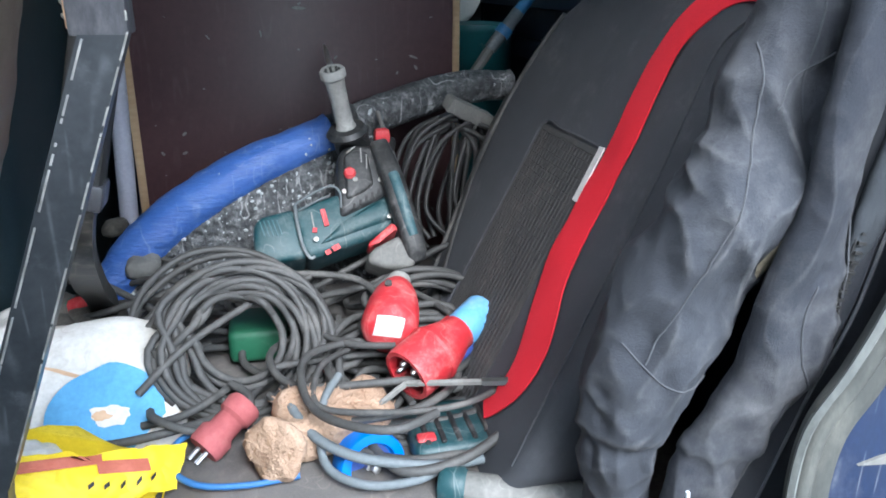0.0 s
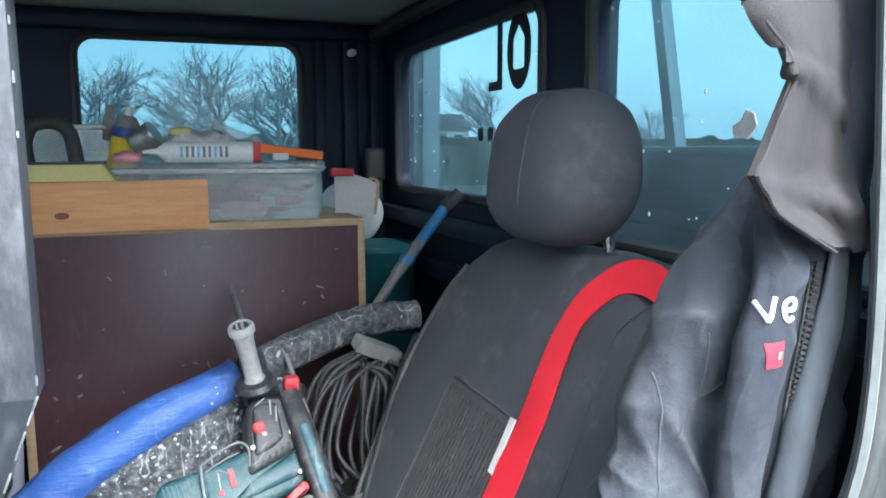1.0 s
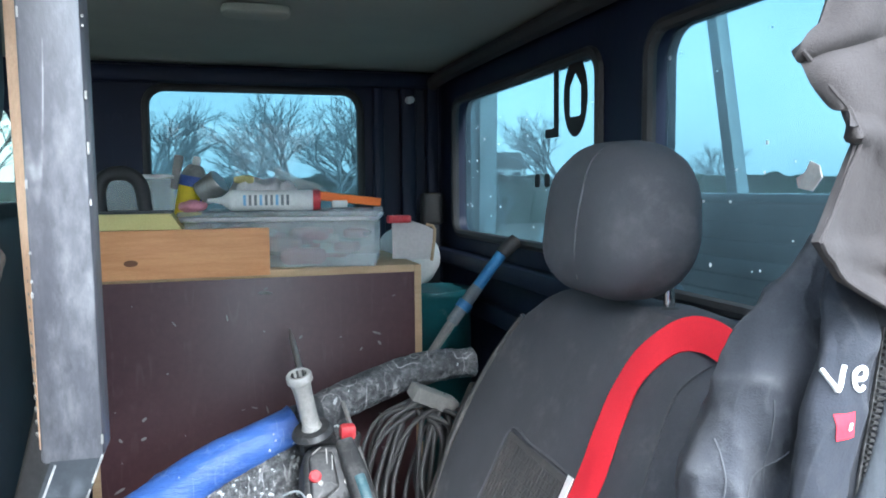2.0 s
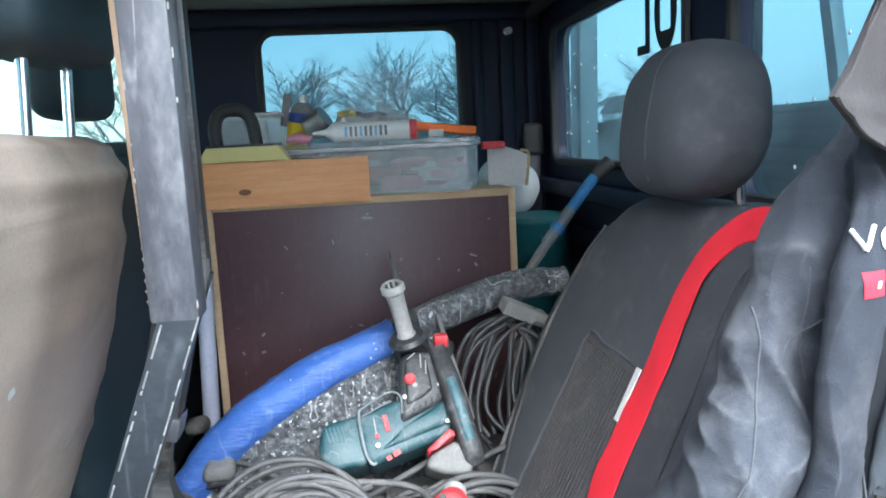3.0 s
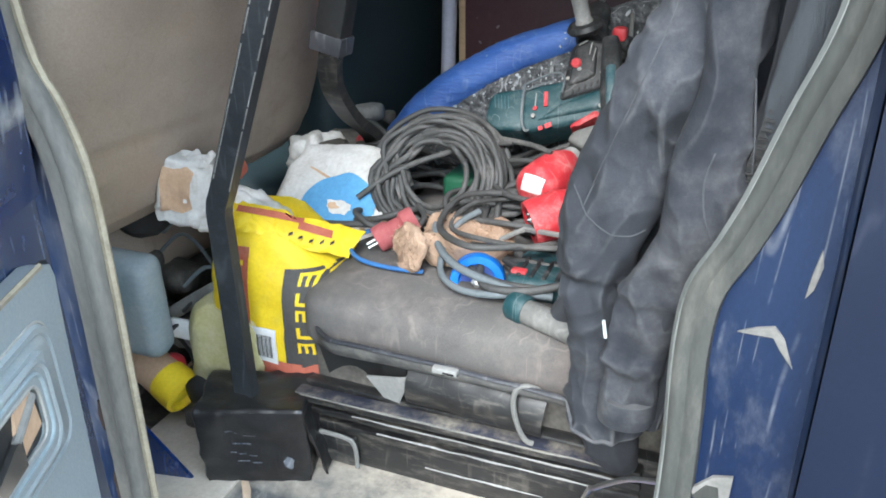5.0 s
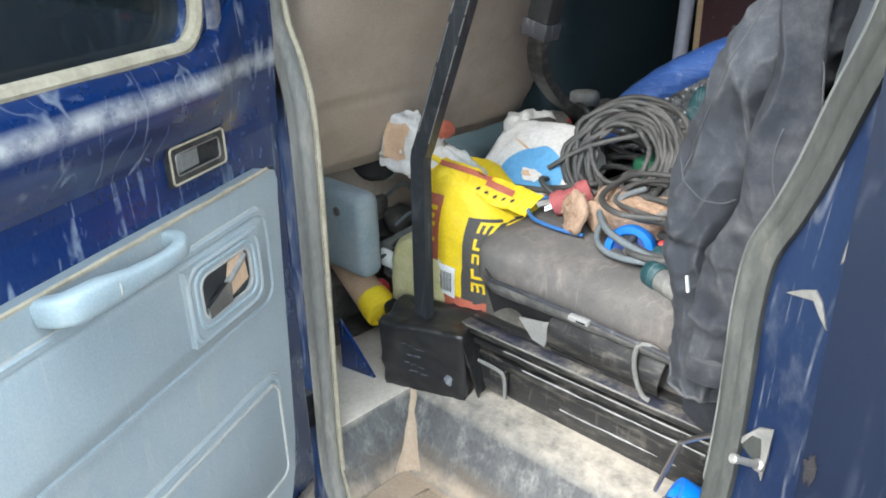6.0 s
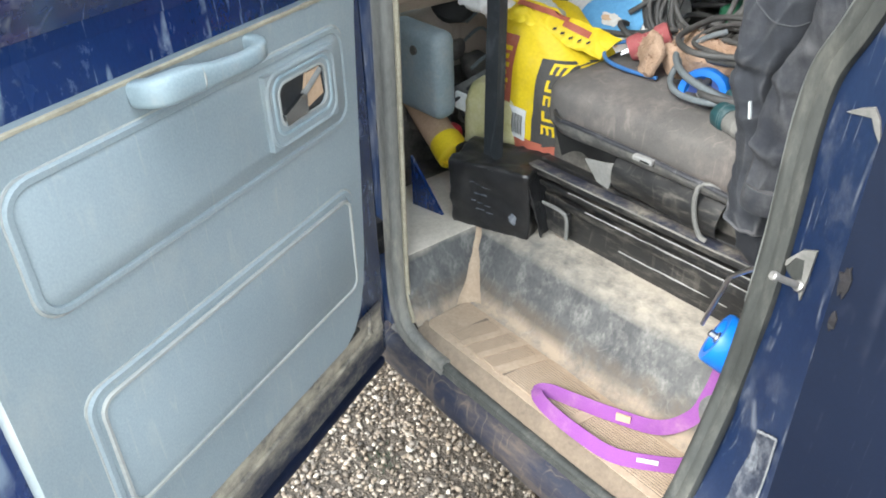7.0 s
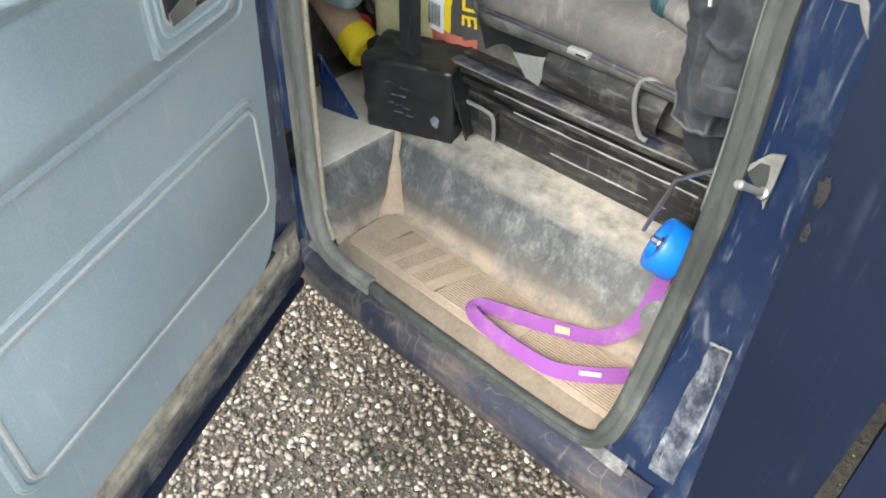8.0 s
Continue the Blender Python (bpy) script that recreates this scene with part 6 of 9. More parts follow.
def build_jacket():
    j = thing("work_jacket", (0.36, 0.66, 0.9), "worn blue grey work jacket with brown collar, hanging", "jacket")
    sl = part("sleeve", cloth_tube([(0.464, 0.668, 1.735, 0.012), (0.448, 0.672, 1.69, 0.024), (0.431, 0.676, 1.65, 0.032), (0.411, 0.682, 1.59, 0.040), (0.392, 0.686, 1.54, 0.041), (0.384, 0.684, 1.49, 0.048), (0.378, 0.679, 1.455, 0.058), (0.361, 0.682, 1.41, 0.063), (0.336, 0.69, 1.365, 0.058), (0.319, 0.692, 1.31, 0.055), (0.300, 0.692, 1.255, 0.049), (0.287, 0.696, 1.20, 0.040), (0.286, 0.70, 1.15, 0.035), (0.294, 0.706, 1.10, 0.030), (0.300, 0.714, 1.05, 0.032), (0.304, 0.72, 1.01, 0.040), (0.312, 0.724, 0.968, 0.046)], 1.0, 0.007, 0.9, n=190, creases=1, deep=0.0064, rolls=((1.196, 0.0045),)), M["jacket"], j, "creased dusty grey blue sleeve", 80)
    t = tree_of(sl)
    part("cuff_hem", seam_on(t, [(0.262, 0.992), (0.276, 0.976), (0.30, 0.969), (0.33, 0.973)], 0.003), M["jacket"], j, "thick hem of the sleeve")
    part("inner_cuff", cloth_tube([(0.306, 0.722, 1.00, 0.034), (0.312, 0.724, 0.96, 0.038), (0.322, 0.728, 0.925, 0.034), (0.332, 0.73, 0.90, 0.022)], 6.0, 0.004, 0.9, 60, 1, 0.004), M["jacket_dk"], j, "dark lining showing below the cuff", 80)
    for pts in ([(0.366, 1.59), (0.360, 1.54), (0.350, 1.48), (0.325, 1.41), (0.298, 1.34), (0.280, 1.29)], [(0.412, 1.556), (0.396, 1.545), (0.380, 1.532), (0.368, 1.512)], [(0.265, 1.305), (0.282, 1.285), (0.302, 1.268), (0.330, 1.262), (0.345, 1.268)], [(0.398, 1.60), (0.396, 1.56), (0.392, 1.53), (0.398, 1.50)]):
        part("seam", seam_on(t, pts, 0.0009), M["stitch"], j, "pale worn crease")
    part("grime", decal(t, (0.394, 0.55, 1.418), (0.45, 0, 1), (-1, 0, 0.45), [(0.055 * math.cos(k * 0.314) * (1 + 0.5 * noise.noise((k, 1, 0))), 0.0095 * math.sin(k * 0.314) * (1 + 0.9 * noise.noise((k * 1.7, 5, 0)))) for k in range(20)], 0.001, 6), M["stain"], j, "brown cement grime on the sleeve")
    slv = part("second_sleeve", cloth_tube([(0.445, 0.630, 1.72, 0.008), (0.437, 0.615, 1.685, 0.019), (0.429, 0.606, 1.65, 0.026), (0.4185, 0.605, 1.595, 0.025), (0.410, 0.606, 1.545, 0.023), (0.406, 0.608, 1.495, 0.022), (0.407, 0.612, 1.45, 0.024), (0.405, 0.616, 1.41, 0.026), (0.402, 0.622, 1.355, 0.033), (0.402, 0.628, 1.30, 0.038), (0.390, 0.642, 1.25, 0.039), (0.368, 0.648, 1.20, 0.038), (0.352, 0.652, 1.14, 0.032), (0.346, 0.655, 1.085, 0.029), (0.343, 0.657, 1.035, 0.030)], 4.0, 0.005, 0.6, 150, 1, 0.0050, rolls=((1.192, 0.003), (1.098, 0.003))), M["jacket_shaded"], j, "shade-darkened grey front falling to a loose cuff", 80)
    chest = tree_of(slv)
    for pts in ([(0.404, 1.372), (0.398, 1.34), (0.405, 1.30), (0.425, 1.265)], [(0.428, 1.44), (0.436, 1.38), (0.438, 1.33)]):
        part("seam", seam_on(chest, pts, 0.0010), M["stitch"], j)
    part("cuff_hem", cloth_tube([(0.3445, 0.657, 1.062, 0.0315), (0.3435, 0.658, 1.045, 0.033), (0.3425, 0.659, 1.028, 0.0315)], 4.0, 0.003, 0.9, 48, 0), M["jacket_shaded"], j, "stitched cuff hem", 80)
    part("zip_tag", beam((0.3195, 0.618, 1.155), (0.316, 0.617, 1.176), 0.003, 0.003, (0, 1, 0)), M["plate_grey"], j, "pale zip tag")

    # front panel with the zip
    edge_l = resample([V(0.446, 0.636, 1.72), V(0.446, 0.634, 1.54), V(0.432, 0.632, 1.38), V(0.386, 0.632, 1.24), V(0.356, 0.655, 1.10), V(0.345, 0.662, 1.02)], 10)
    edge_r = resample([V(0.512, 0.618, 1.72), V(0.488, 0.612, 1.54), V(0.458, 0.612, 1.38), V(0.428, 0.630, 1.24), V(0.396, 0.655, 1.10), V(0.380, 0.662, 1.02)], 10)

    def panel(u, v):
        k = v * (len(edge_l) - 1)
        i = min(int(k), len(edge_l) - 2)
        p = edge_l[i].lerp(edge_l[i + 1], k - i).lerp(edge_r[i].lerp(edge_r[i + 1], k - i), u)
        return p + V(0, 0.005 * math.sin(u * 7 + v * 5) + 0.008 * noise.noise((u * 2.5, v * 6, 2)), 0)
    part("front_panel", surf(panel, 30, 70, thick=0.004), M["jacket_dk"], j, "charcoal jacket front", 80)
    t = chest
    ax, ay = (1, 0.0, 0), (0.08, 0, 1)
    for pts in ([(-0.0072, 0.0100), (-0.0036, 0.0), (0.0, -0.0095)], [(0.0072, 0.0100), (0.0036, 0.0), (0.0, -0.0095)], [(0.0128, -0.0002), (0.0170, 0.0), (0.0212, 0.0008), (0.0208, 0.0055), (0.0170, 0.0088), (0.0124, 0.0052), (0.0114, -0.0008), (0.0132, -0.0064), (0.0172, -0.0088), (0.0208, -0.0066)]):
        part("white_print", seam_on(t, [(0.4095 + a, 1.630 + b) for a, b in pts], 0.0020), M["white"], j, "white printed letter stroke")
    part("red_patch", decal(t, (0.4145, 0.55, 1.594), (1, 0, 0.12), (-0.12, 0, 1), quad(-0.0080, 0.0080, -0.0105, 0.0105), rings=3), M["red"], j, "red square patch")
    part("patch_mark", decal(t, (0.4175, 0.55, 1.594), ax, ay, quad(-0.0015, 0.0015, -0.003, 0.003, 2), 0.0022, 1), M["white"], j)
    zp = [panel(u, v) + V(0, -0.004, 0) for u, v in ((0.66, 0.08), (0.55, 0.14), (0.40, 0.20), (0.36, 0.27), (0.36, 0.34), (0.42, 0.46))]
    part("piping", tube([panel(0.985, v / 16) + V(0, -0.005, 0) for v in range(1, 17)], 0.0016, 6, 2), M["jacket"], j, "grey piped edge")
    part("zip", strap(zp, 0.010, 0.002, (1, 0, 0.3), 6), M["tool_black"], j, "black plastic zip")
    bm = bmesh.new()
    zz = resample(zp, 12)
    for i, p in enumerate(zz):
        d = (zz[min(i + 1, len(zz) - 1)] - zz[max(i - 1, 0)]).normalized()
        s = d.cross(V(0, 1, 0)).normalized()
        beam(p - s * 0.004 + V(0, -0.003, 0), p + s * 0.004 + V(0, -0.003, 0), 0.0025, 0.0025, bm=bm)
    part("zip_teeth", bm, M["rubber_black"], j, smooth=0)
    part("mesh_lining", cloth_tube([(0.506, 0.612, 1.70, 0.006), (0.498, 0.612, 1.62, 0.014), (0.474, 0.612, 1.52, 0.017), (0.458, 0.618, 1.43, 0.015), (0.446, 0.625, 1.36, 0.008)], 8.0, 0.004, 0.5, 40, 6, 0.003), M["mesh_gr"], j, "grey ribbed mesh lining", 80)
    part("dark_lining", cloth_tube([(0.535, 0.64, 2.0, 0.03), (0.53, 0.645, 1.8, 0.035), (0.515, 0.65, 1.6, 0.04), (0.49, 0.66, 1.4, 0.04), (0.46, 0.67, 1.2, 0.035), (0.43, 0.68, 1.02, 0.03)], 2.0, 0.006, 0.8), M["jacket_dk"], j, "dark lining side", 80)

    # collar: a folded sheet, rows of (left x, right x, z)
    rows = [(0.425, 0.49, 2.02), (0.405, 0.488, 1.94), (0.388, 0.486, 1.892), (0.366, 0.484, 1.872), (0.388, 0.485, 1.853), (0.412, 0.486, 1.832), (0.424, 0.484, 1.811), (0.405, 0.485, 1.771), (0.389, 0.494, 1.733), (0.412, 0.506, 1.706), (0.476, 0.52, 1.672)]

    def collar(u, v):
        i = v * (len(rows) - 1)
        k = min(int(i), len(rows) - 2)
        x0, x1, z = (a * (1 - (i - k)) + b * (i - k) for a, b in zip(rows[k], rows[k + 1]))
        x = x0 + (x1 - x0) * u
        y = 0.588 + 0.012 * math.cos(u * 5.0 + v * 4) + 0.008 * noise.noise((u * 2.2, v * 5, 5)) + 0.03 * u * u - 0.012 * math.exp(-((v - 0.55 - 0.12 * u) / 0.03) ** 2) + 0.012 * math.exp(-((v - 0.34 + 0.2 * u) / 0.04) ** 2) - 0.010 * math.exp(-((v - 0.80 - 0.1 * u) / 0.04) ** 2)
        q = (y - 0.142) / (0.60 - 0.142)
        return V(-0.037 + (x + 0.037) * q, y, 1.766 + (z - 1.766) * q + 0.003 * noise.noise((u * 5, v * 8, 1)))
    part("collar", surf(collar, 36, 60, thick=0.006), M["collar"], j, "brown grey collar hanging open", 80)
    part("collar_seam", tube([collar(0.03, v / 20) + V(0, -0.007, 0) for v in range(6, 21)], 0.002, 6, 2), M["collar"], j)


build_jacket()


# ---- cables ----
def coil(centre, normal, radii, r, turns, seed, squash=0.85, lift=0.004, ragged=0.012, k=14):
    rng = random.Random(seed)
    n = Vector(normal).normalized()
    u = n.cross(V(0, 0, 1)).normalized()
    v = n.cross(u)
    pts = []
    steps = k * turns
    for i in range(steps + 1):
        a = 2 * math.pi * i / k
        if i % k == 0:
            off = V(rng.uniform(-1, 1), rng.uniform(-1, 1), rng.uniform(-1, 1)) * ragged
            rad = rng.uniform(*radii)
            ph = rng.uniform(-1, 1)
        rr = rad * (1 + 0.06 * math.sin(2 * a + ph * 3))
        pts.append(Vector(centre) + off + (u * math.cos(a) + v * math.sin(a) * squash) * rr + n * lift * rng.uniform(0, turns * 0.5))
    return tube(pts, r, 8, 3)


def cable_thing(name, label, bms, at, material):
    t = thing(name, at, label, "cable", "cables on the rear seat")
    for nm, bm in bms:
        part(nm, bm, material, t, "", 80)
    return t


cable_thing("extension_cable", "dusty black rubber cable in a neat coil", [
    ("coil", coil((-0.082, 1.122, 1.118), (0.06, -0.86, 0.50), (0.050, 0.118), 0.0056, 16, 5, 0.98, 0.003, 0.009)),
    ("outer_loop", coil((-0.10, 1.16, 1.11), (0.08, -0.70, 0.70), (0.105, 0.15), 0.0056, 5, 15, 0.9, 0.003, 0.022)),
    ("trailing_end", tube([(-0.36, 1.33, 1.09), (-0.30, 1.26, 1.125), (-0.16, 1.24, 1.165), (-0.02, 1.25, 1.17), (0.09, 1.22, 1.165), (0.13, 1.14, 1.15), (0.125, 1.11, 1.20)], 0.0055, 8, 8)),
    ("left_loop", tube([(-0.20, 1.22, 1.13), (-0.30, 1.30, 1.16), (-0.37, 1.36, 1.14), (-0.39, 1.35, 1.09), (-0.34, 1.28, 1.06), (-0.24, 1.22, 1.07)], 0.0055, 8, 8)),
    ("cross_strand", tube([(-0.22, 1.06, 1.09), (-0.15, 1.10, 1.14), (-0.05, 1.17, 1.17), (0.02, 1.23, 1.17)], 0.0055, 8, 8)),
], (-0.08, 1.17, 1.045), M["cable"])
cable_thing("extension_cable", "black rubber cable tangled under the plugs", [
    ("coil", coil((0.165, 1.06, 1.075), (0.0, -0.28, 0.96), (0.10, 0.15), 0.006, 9, 8, 0.85, 0.004, 0.016)),
    ("upper_coil", coil((0.20, 1.16, 1.10), (-0.05, -0.55, 0.83), (0.09, 0.125), 0.006, 6, 21, 0.9, 0.004, 0.014)),
    ("strand", tube([(0.02, 0.95, 1.06), (0.08, 0.90, 1.055), (0.15, 0.885, 1.055), (0.24, 0.91, 1.06), (0.30, 0.98, 1.10), (0.34, 1.06, 1.16)], 0.0065, 8, 8)),
    ("strand", tube([(0.28, 0.93, 1.12), (0.24, 0.89, 1.085), (0.17, 0.86, 1.065), (0.10, 0.86, 1.06), (0.07, 0.92, 1.06)], 0.0065, 8, 8)),
    ("strand", tube([(-0.02, 1.00, 1.05), (0.0, 1.08, 1.07), (0.06, 1.14, 1.09), (0.14, 1.17, 1.10), (0.24, 1.16, 1.11)], 0.006, 8, 8)),
], (0.16, 1.05, 1.045), M["cable"])
cable_thing("grey_cable", "pale grey cable looped round a blue wheel", [
    ("strand", tube([(-0.03, 1.02, 1.09), (-0.025, 0.97, 1.10), (0.0, 0.92, 1.085), (0.04, 0.885, 1.075), (0.09, 0.868, 1.068), (0.15, 0.862, 1.06), (0.20, 0.87, 1.055)], 0.0065, 8, 8)),
    ("loop", tube([(0.04, 1.0, 1.12), (0.015, 0.955, 1.105), (0.01, 0.90, 1.06), (0.05, 0.86, 1.05), (0.11, 0.85, 1.052), (0.16, 0.87, 1.055)], 0.0055, 8, 8)),
], (0.05, 0.9, 1.045), M["cable_gy"])
rng = random.Random(31)
strands = []
for i in range(30):
    a = V(0.36 + rng.uniform(-0.05, 0.04), 1.53 + rng.uniform(-0.03, 0.05), 1.355 + rng.uniform(-0.02, 0.02))
    b = V(0.19 + 0.0075 * i + rng.uniform(-0.02, 0.02), 1.50 + rng.uniform(-0.04, 0.05), 1.14 + rng.uniform(-0.06, 0.06) + 0.003 * i)
    m = a.lerp(b, 0.45) + V(-0.035 + 0.0024 * i, rng.uniform(-0.02, 0.02), 0.055 - 0.0012 * i)
    strands.append(("strand", tube([a, m, b, b + V(rng.uniform(-0.02, 0.05), -0.05, -0.06)], 0.0048, 6, 8)))
strands.append(("strand", tube([(0.42, 1.48, 1.40), (0.37, 1.42, 1.35), (0.31, 1.36, 1.25), (0.26, 1.30, 1.15), (0.22, 1.24, 1.10)], 0.009, 8, 8)))
strands.append(("strand", tube([(0.33, 1.30, 1.16), (0.27, 1.33, 1.17), (0.20, 1.33, 1.14), (0.14, 1.30, 1.11)], 0.006, 8, 8)))
cable_thing("cable_bundle", "bundle of thin black cables fanning out behind the tool", strands, (0.3, 1.5, 1.045), M["cable_dk"])
cable_thing("thin_cable", "thin blue cable lying in a loop", [("loop", tube([(-0.02, 0.90, 1.045), (-0.08, 0.895, 1.045), (-0.14, 0.905, 1.048), (-0.175, 0.945, 1.055), (-0.16, 0.99, 1.06), (-0.11, 1.01, 1.06), (-0.08, 1.0, 1.06)], 0.004, 8, 8))], (-0.1, 0.95, 1.045), M["cable_bl"])
# dark heap under the coils
heap = thing("cable_heap", (0.0, 1.25, 1.045), "heap of dusty dark cables on the seat", "cable")
rng = random.Random(77)
for i in range(26):
    c = V(rng.uniform(-0.22, 0.27), rng.uniform(1.02, 1.38), 1.055 + rng.uniform(0, 0.02))
    if c.x > 0.12 and c.y > 1.2:
        c.z += 0.01
    r = rng.uniform(0.05, 0.11)
    a0 = rng.uniform(0, 6)
    part("strand", tube([c + V(r * math.cos(a0 + 0.7 * k), r * 0.8 * math.sin(a0 + 0.7 * k), 0.012 * math.sin(k * 1.3 + i)) for k in range(7)], 0.006, 6, 5), M["cable"] if i % 3 else M["cable_dk"], heap, "", 80)


# ---- plugs and small tools on the seat ----
def build_tangle():
    rng = random.Random(53)
    bms = []
    for k in range(9):
        cx, cy, rx, ry = rng.uniform(0.06, 0.24), rng.uniform(0.97, 1.16), rng.uniform(0.09, 0.17), rng.uniform(0.08, 0.15)
        a0, z0 = rng.uniform(0, 6.28), 1.052 + 0.010 * k
        pts = [V(cx + rx * math.cos(a0 + i * 0.7) * rng.uniform(0.85, 1.12), cy + ry * math.sin(a0 + i * 0.7) * rng.uniform(0.85, 1.12), z0 + rng.uniform(-0.006, 0.012)) for i in range(8)]
        for p in pts:
            p.x = min(p.x, 0.17 + 0.55 * (p.z - 0.98) + (0.12 if p.y < 0.84 else 0.0))
        bms.append(("loop", tube(pts, 0.0055 if k % 3 else 0.0042, 8, 7)))
    for k in range(4):
        y = 1.28 + 0.06 * k
        bms.append(("strand", tube([(-0.36 + 0.03 * k, y + 0.06, 1.07 + 0.01 * k), (-0.22, y, 1.09 + 0.015 * k), (-0.05, y - 0.04, 1.075), (0.10, y - 0.06, 1.10 + 0.02 * k), (0.22, y, 1.12 + 0.03 * k)], 0.0055, 8, 8)))
    cable_thing("extension_cable", "loose dusty black cable strewn over the seat", bms, (0.15, 1.06, 1.045), M["cable"])


build_tangle()


def build_plugs():
    p = thing("power_plug", (0.118, 1.06, 1.10), "dusty red industrial power plug with a white label", "plug", "red plugs")
    m = axis((0.152, 1.175, 1.175), (0.108, 1.035, 1.138)) @ Matrix.Diagonal((0.94, 0.94, 0.80, 1))
    b = part("body", lathe([(0.020, 0.018), (0.026, 0.03), (0.035, 0.055), (0.040, 0.085), (0.043, 0.12), (0.0435, 0.14), (0.041, 0.152), (0.034, 0.163), (0.02, 0.170)], m, 28), M["plug_red"], p)
    part("collar", lathe([(0.013, -0.004), (0.019, 0.0), (0.021, 0.012), (0.02, 0.022)], m, 20), M["tool_pale"], p, "dusty clear cable gland")
    t = tree_of(b)
    w = Vector((0.0, -0.97, 0.25)).normalized()
    part("label_patch", decal(t, (0.116, 1.04, 1.166), (1, -0.1, -0.25), (0.25, 0.62, 0.75), quad(-0.019, 0.019, -0.012, 0.012), 0.001), M["white"], p, "white sticker")
    p = thing("power_plug", (0.17, 1.04, 1.09), "red industrial plug with open pin socket and blue coupler", "plug", "red plugs")
    m = axis((0.128, 0.992, 1.112), (0.262, 1.078, 1.158)) @ Matrix.Diagonal((0.88, 0.88, 0.88, 1))
    part("shell", lathe([(0.034, 0.03), (0.036, 0.0), (0.043, 0.0), (0.045, 0.01), (0.045, 0.06), (0.042, 0.075), (0.036, 0.095), (0.030, 0.11), (0.028, 0.13)], m, 28, cap=False), M["plug_red"], p)
    part("pin_base", lathe([(0.0345, 0.028), (0.0345, 0.034)], m, 24), M["tool_black"], p)
    for a in range(5):
        q = m @ V(0.019 * math.cos(a * 1.2566), 0.019 * math.sin(a * 1.2566), 0.028)
        part("pin", lathe([(0.0045, 0), (0.0045, 0.022), (0.002, 0.025)], axis(q, m @ V(0.019 * math.cos(a * 1.2566), 0.019 * math.sin(a * 1.2566), -0.1)), 10), M["steel"], p, "metal pin")
    part("grip_rib", lathe([(0.046, 0.055), (0.048, 0.060), (0.046, 0.066)], m, 28), M["plug_red"], p)
    part("hinge_lid", box((-0.022, -0.036, 0.075), (0.022, -0.022, 0.145), 0.004, 2, m), M["plug_dkblue"], p, "dark blue hinged lid")
    part("coupler", lathe([(0.024, 0.118), (0.029, 0.124), (0.031, 0.15), (0.033, 0.178), (0.030, 0.184)], m, 24), M["plug_blue"], p, "light blue dusty coupler")
    part("lug", box((0.02, -0.008, 0.085), (0.042, 0.008, 0.14), 0.004, 2, m), M["plug_red"], p)
    s = thing("rubber_plug", (-0.11, 0.99, 1.05), "small faded red rubber plug", "plug")
    m = axis((-0.135, 0.965, 1.055), (-0.07, 1.015, 1.095))
    part("body", lathe([(0.022, 0), (0.024, 0.006), (0.024, 0.024), (0.019, 0.03), (0.018, 0.05), (0.023, 0.055), (0.024, 0.072), (0.021, 0.078)], m, 20), M["plug_pink"], s)
    for a in (-0.008, 0.008):
        part("pin", lathe([(0.003, -0.018), (0.003, 0.002)], m @ Matrix.Translation((a, 0, 0)), 8), M["steel"], s)
    g = thing("cable_connector", (-0.335, 1.33, 1.10), "small red and green cable connector", "plug")
    m = axis((-0.37, 1.33, 1.105), (-0.29, 1.31, 1.125))
    part("red_half", lathe([(0.016, 0.02), (0.018, 0.03), (0.018, 0.06), (0.012, 0.075)], m, 18), M["plug_red"], g)
    part("green_half", lathe([(0.019, 0.0), (0.0175, 0.019)], m, 18), M["green"], g, "green ring")


build_plugs()


